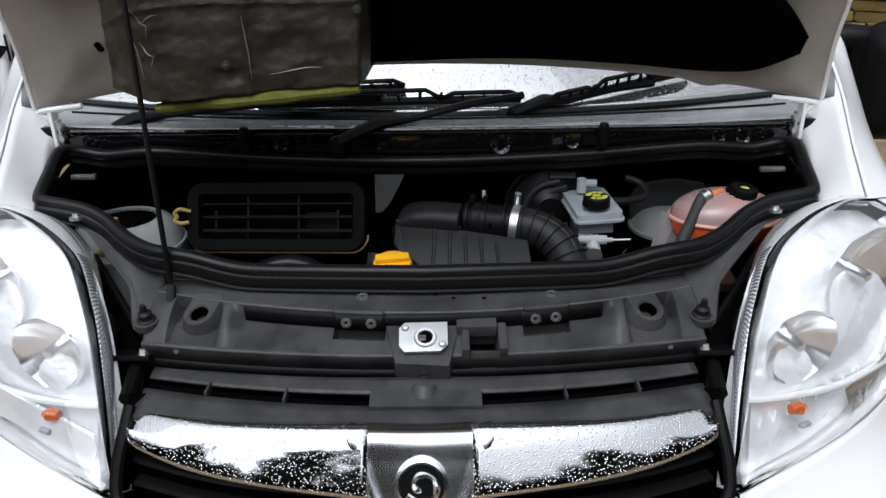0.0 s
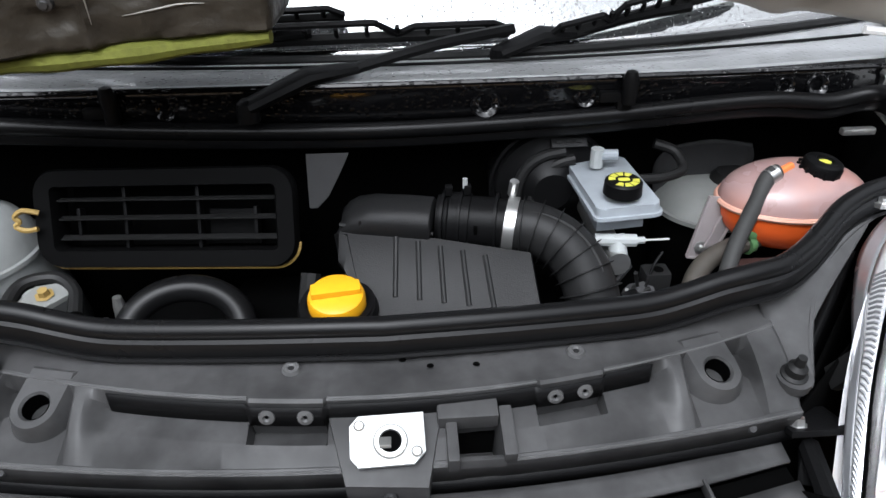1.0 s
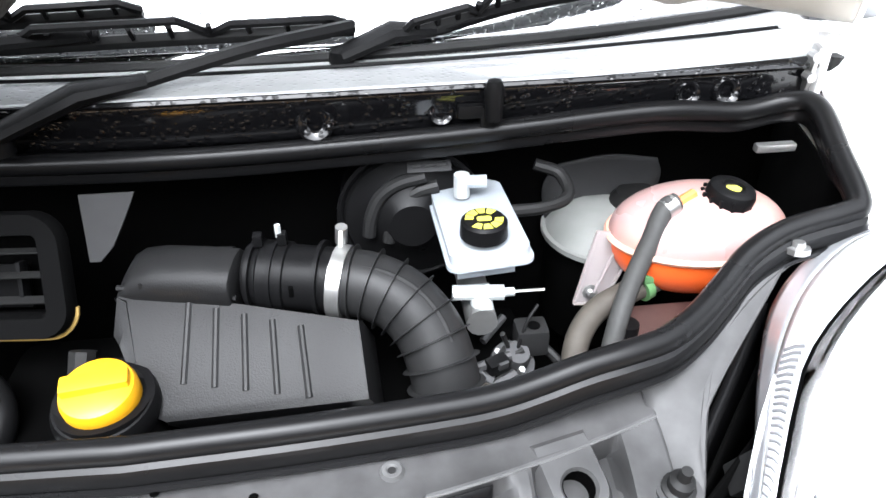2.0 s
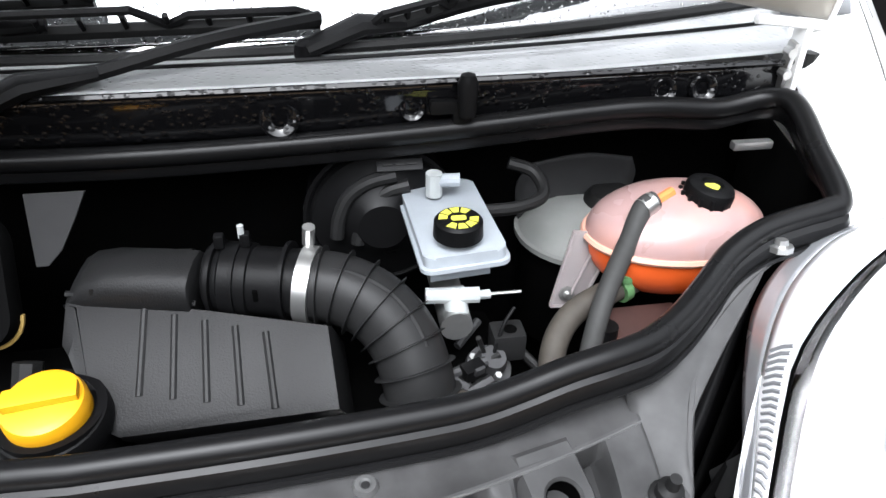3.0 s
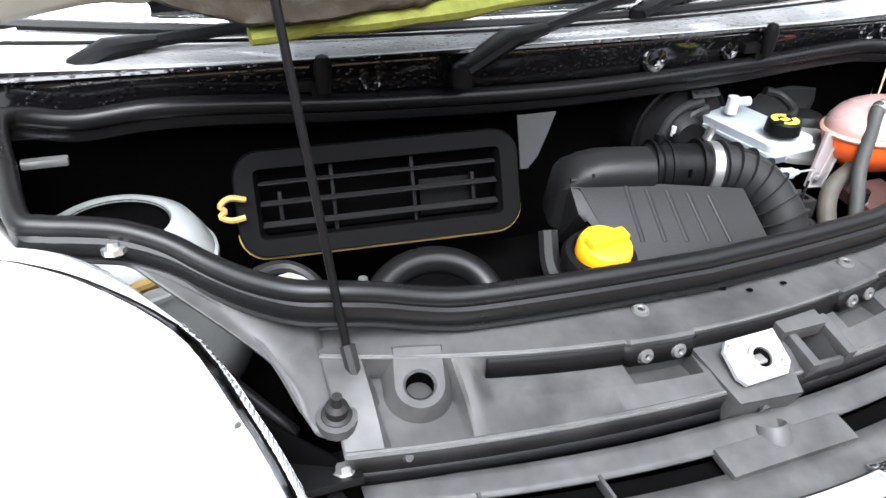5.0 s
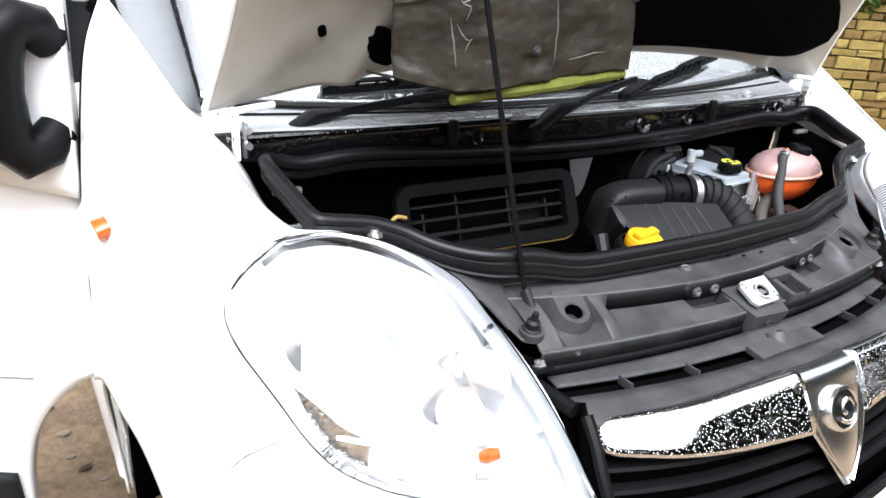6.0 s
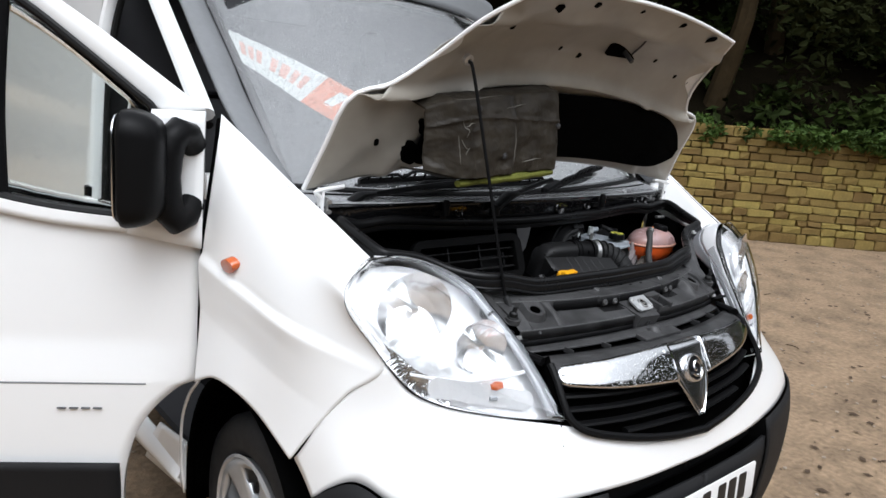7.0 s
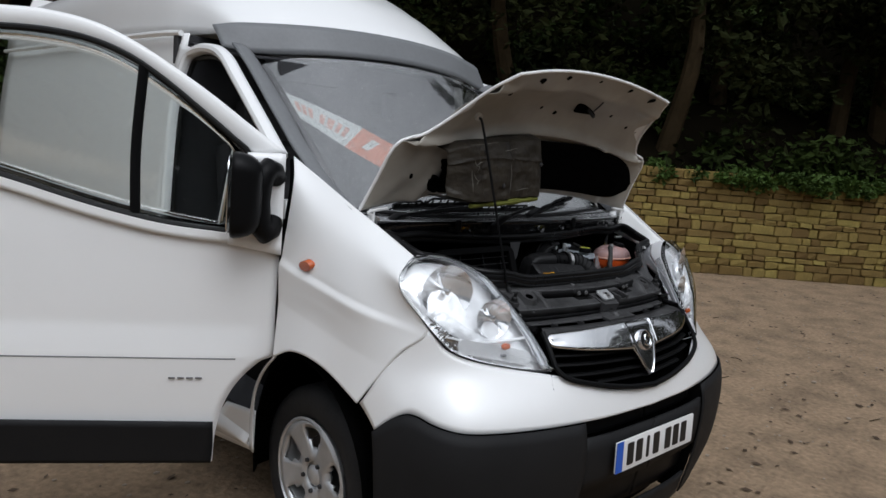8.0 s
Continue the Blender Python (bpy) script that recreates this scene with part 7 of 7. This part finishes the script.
def stone_mesh(w, h, seed):
    r = random.Random(seed)
    bm = box(0, 0, 0, w, h, 0.12, min(0.018, h * 0.18))
    for v in bm.verts:
        v.co += Vector((r.uniform(-1, 1), r.uniform(-1, 1), r.uniform(-1, 1))) * 0.009
    me = bpy.data.meshes.new("stone")
    bm.to_mesh(me)
    bm.free()
    me.materials.append(STONE)
    return me


rnd = random.Random(5)
WIDTHS, HEIGHTS = (0.14, 0.20, 0.27, 0.37), (0.08, 0.105, 0.14)
stones = {(w, h, k): stone_mesh(w - 0.014, h - 0.012, 100 * w + 10 * h + k) for w in WIDTHS for h in HEIGHTS for k in range(2)}
spots = []
z = 0.0
while z < WALL_H - 0.05:
    h = rnd.choice(HEIGHTS)
    x = WALL_FROM + rnd.uniform(0, 0.2)
    while x < WALL_TO:
        w = rnd.choice(WIDTHS)
        spots.append((x + w / 2, z + h / 2, w, h, rnd.randrange(2), rnd.uniform(-0.012, 0.012)))
        x += w
    z += h
near = [s for s in spots if 0.0 < s[0] < 3.6]
near = near[:300]
chosen = set(near)
for x, z, w, h, k, d in near:
    ob = new("stone", stones[w, h, k])
    ob.parent = wall
    ob.matrix_basis = pose(x, z, -0.01 + d, 0, 0, rnd.uniform(-1, 1))
bm = bmesh.new()
for s in spots:
    if s in chosen:
        continue
    x, z, w, h, k, d = s
    start = len(bm.verts)
    bm.from_mesh(stones[w, h, k])
    bm.verts.ensure_lookup_table()
    for v in bm.verts[start:]:
        v.co += Vector((x, z, -0.01 + d))
part("stones", bm, STONE, wall, kind="stuff")

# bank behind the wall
# the litter's colour is nearly black to stand in for tree shade
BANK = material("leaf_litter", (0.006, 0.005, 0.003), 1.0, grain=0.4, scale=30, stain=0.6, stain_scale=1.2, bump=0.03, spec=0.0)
bm = bmesh.new()
rows = []
for j, (back, up) in enumerate(((0.02, 1.36), (0.5, 1.50), (1.5, 2.1), (3, 3.2), (6, 5.6), (12, 11), (22, 22))):
    row = []
    for i in range(61):
        a = -34 + 60 * i / 60
        p = WALL_A + WALL_DIR * a + WALL_IN * (back + 0.2 * noise.noise((a, j, 0)) * (j > 0))
        row.append(bm.verts.new((p.x, p.y, up + 0.5 * noise.noise((a * 0.7, j * 1.3, 7)) * (j > 1))))
    rows.append(row)
for a, b in zip(rows, rows[1:]):
    for k in range(60):
        bm.faces.new((a[k], a[k + 1], b[k + 1], b[k]))
tagged(part("bank", bm, BANK), "steep wooded bank behind the wall, coloured near-black for tree shade", "bank", kind="structure")

LEAF = material("ivy_leaf", (0.045, 0.080, 0.014), 0.6, grain=0.3, scale=8, stain=0.5, stain_scale=2, stain_colour=(0.010, 0.016, 0.005), spec=0.15)
# canopy shade is put into the next two leaf colours
LEAF3 = material("shaded_undergrowth_leaf", (0.026, 0.040, 0.009), 0.7, grain=0.4, scale=5, stain=1.0, stain_scale=0.55, stain_colour=(0.006, 0.008, 0.003), spec=0.06)
LEAF2 = material("shaded_tree_leaf", (0.016, 0.019, 0.006), 0.8, grain=0.3, scale=6, stain=0.8, stain_scale=0.8, stain_colour=(0.005, 0.006, 0.002), spec=0.04)
BARK = material("bark", (0.034, 0.024, 0.012), 0.9, grain=0.35, scale=14, stain=0.7, stain_scale=2, bump=0.02, spec=0.08)


def leaf_cloud(centres, size, per, seed):
    """Many small folded leaves round centres of (place, radius)."""
    g = np.random.default_rng(seed)
    n = len(centres) * per
    c = np.repeat(np.array([tuple(p) for p, _ in centres]), per, 0)
    rad = np.repeat(np.array([q for _, q in centres]), per)[:, None]

    def unit(v):
        return v / np.linalg.norm(v, axis=1, keepdims=True)
    p = c + unit(g.normal(size=(n, 3))) * rad * g.random((n, 1)) ** 0.5 * (1, 1, 0.8)
    s = size * g.uniform(0.6, 1.4, (n, 1))
    a = unit(g.normal(size=(n, 3)) * (1, 1, 0.6))
    b = unit(np.cross(a, g.normal(size=(n, 3))))
    lift = np.cross(a, b) * s * 0.18
    verts = np.stack([p - a * s, p + b * s * 0.5 + lift, p + a * s, p - b * s * 0.5 + lift], 1).reshape(-1, 3)
    k = np.arange(n)[:, None] * 4
    faces = np.concatenate([k + (0, 1, 2), k + (0, 2, 3)], 1).reshape(-1, 3)
    me = bpy.data.meshes.new("leaves")
    me.from_pydata(verts.tolist(), [], faces.tolist())
    return me


def on_bank(a, back, lift=0.0):
    up = float(np.interp(back, (0, 0.5, 1.5, 3, 6, 12, 22), (1.36, 1.50, 2.1, 3.2, 5.6, 11, 22)))
    p = WALL_A + WALL_DIR * a + WALL_IN * back
    return Vector((p.x, p.y, up + lift))


r = random.Random(11)
# ivy draped over the wall top
centres = []
for k in range(360):
    a = r.uniform(-8, 11)
    drop = (0.10 + 0.35 * max(0.0, noise.noise((a * 0.8, 3, 0)) + 0.1)) * r.random()
    thin = 0.3 if a < 1.2 else 1.0
    if r.random() > thin:
        continue
    centres.append((on_bank(a, -0.08 + r.uniform(-0.08, 0.25), -drop + 0.12), r.uniform(0.10, 0.22)))
me = leaf_cloud(centres, 0.045, 90, 1)
me.materials.append(LEAF)
tagged(new("ivy", me), "green ivy hanging over the wall top", "ivy", kind="stuff")
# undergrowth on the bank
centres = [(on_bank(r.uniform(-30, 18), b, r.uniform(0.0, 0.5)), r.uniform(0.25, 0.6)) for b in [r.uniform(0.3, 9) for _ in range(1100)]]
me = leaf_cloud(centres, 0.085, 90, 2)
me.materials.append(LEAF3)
tagged(new("undergrowth", me), "evergreen undergrowth on the bank, shade put into its leaf colour", "undergrowth", kind="stuff")


def tree(root, height, lean, seed, leaf=0.08, group="trees on the bank"):
    r = random.Random(seed)
    thing = new("tree")
    thing.location = root
    tagged(thing, "woodland tree with thin brown trunk and leaves coloured as in shade", "tree", group=group)
    top = Vector((lean[0], lean[1], height))
    bend = Vector((r.uniform(-0.3, 0.3), r.uniform(-0.3, 0.3), 0))
    bm = tube([(0, 0, 0), tuple(top * 0.35 + bend), tuple(top * 0.7 - bend), tuple(top)], [0.16 - 0.011 * k for k in range(12)], 8, smooth=12)
    heads = []
    for k in range(9):
        f = r.uniform(0.3, 0.95)
        base = top * f
        out = Vector((r.uniform(-1, 1), r.uniform(-1, 1), r.uniform(0.1, 0.9))) * height * 0.20
        tube([tuple(base), tuple(base + out * 0.5 + Vector((0, 0, 0.1))), tuple(base + out)], [0.05, 0.032, 0.012], 6, bm=bm)
        heads += [(base + out * g + Vector((r.uniform(-0.3, 0.3), r.uniform(-0.3, 0.3), r.uniform(-0.2, 0.3))), r.uniform(0.35, 0.75)) for g in (0.6, 0.85, 1.05)]
    heads += [(Vector((r.uniform(-1.4, 1.4), r.uniform(-1.4, 1.4), r.uniform(0.15, 1.05) * height)), r.uniform(0.5, 0.9) * max(1.0, leaf * 8)) for _ in range(16)]
    part("trunk", bm, BARK, thing)
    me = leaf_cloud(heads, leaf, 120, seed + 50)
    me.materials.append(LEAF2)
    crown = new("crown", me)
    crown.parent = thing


r = random.Random(21)
for k in range(34):
    a = -26 + 42 * (k + r.uniform(0.1, 0.9)) / 34
    tree(on_bank(a, r.choice((1.0, 1.8, 2.8, 4.5)) + r.uniform(-0.3, 0.3), -0.3), r.uniform(4.5, 8), (r.uniform(-0.8, 0.8), r.uniform(-0.8, 0.8)), 300 + k)
# the woods go on round the open side of the yard
r = random.Random(44)
for k in range(22):
    a = radians(190 + 150 * (k + r.uniform(0.1, 0.9)) / 22)
    d = 11.0 + 3.0 * (k % 2) + r.uniform(-0.6, 0.6)
    tree(Vector((d * math.cos(a), d * math.sin(a), -0.1)), r.uniform(4.2, 6.2), (r.uniform(-0.6, 0.6), r.uniform(-0.6, 0.6)), 500 + k, 0.17, "trees round the yard")

# leaves, twigs and pebbles lying on the yard
LITTER = material("dead_leaf", (0.060, 0.038, 0.022), 0.9, grain=0.4, scale=20)
PEBBLE = material("pebble", (0.27, 0.22, 0.165), 0.85, grain=0.3, scale=60, stain=0.4, stain_scale=10)
r = random.Random(8)
verts, faces = [], []
for k in range(4200):
    x, y = r.uniform(-3.5, 9), r.uniform(-5, 6)
    if noise.noise((x * 1.3, y * 1.3, 2)) + 0.25 < r.uniform(-0.2, 0.5):
        continue
    s, a = r.uniform(0.008, 0.034), r.uniform(0, 6.28)
    c, q = math.cos(a), math.sin(a)
    k0 = len(verts)
    for u, v, w in ((-1, 0, 0.15), (0, -0.45, 0.3), (1, 0, 0.2), (0, 0.45, 0.05)):
        verts.append((x + s * (u * c - v * q), y + s * (u * q + v * c), 0.004 + s * w))
    faces += [(k0, k0 + 1, k0 + 2), (k0, k0 + 2, k0 + 3)]
me = bpy.data.meshes.new("leaf_litter")
me.from_pydata(verts, [], faces)
me.materials.append(LITTER)
tagged(new("fallen_leaves", me), "small dead leaves scattered on the yard", "leaves", kind="stuff")
bm = bmesh.new()
stone0 = bmesh.new()
bmesh.ops.create_icosphere(stone0, subdivisions=1, radius=1)
tmp = bpy.data.meshes.new("pebble")
stone0.to_mesh(tmp)
stone0.free()
for k in range(2600):
    x, y = r.uniform(-3.5, 8), r.uniform(-4.5, 5)
    s = r.uniform(0.004, 0.013) * (1.8 if r.random() < 0.05 else 1)
    start = len(bm.verts)
    bm.from_mesh(tmp)
    bm.verts.ensure_lookup_table()
    for v in bm.verts[start:]:
        v.co = Vector((x + v.co.x * s * 1.3, y + v.co.y * s, 0.2 * s + v.co.z * s * 0.6))
tagged(part("pebbles", bm, PEBBLE), "loose pebbles on the yard", "pebbles", kind="stuff")
for k in range(14):
    x, y, a = r.uniform(1.2, 5), r.uniform(-2.5, 2.5), r.uniform(0, 6.28)
    d = Vector((math.cos(a), math.sin(a), 0)) * r.uniform(0.03, 0.08)
    p = Vector((x, y, 0.006))
    tagged(part("twig", tube([p - d, p + Vector((0.012, -0.01, 0.004)), p + d], 0.003, 5, smooth=8), BARK), "thin fallen twig on the gravel", "twig", group="twigs on the yard")
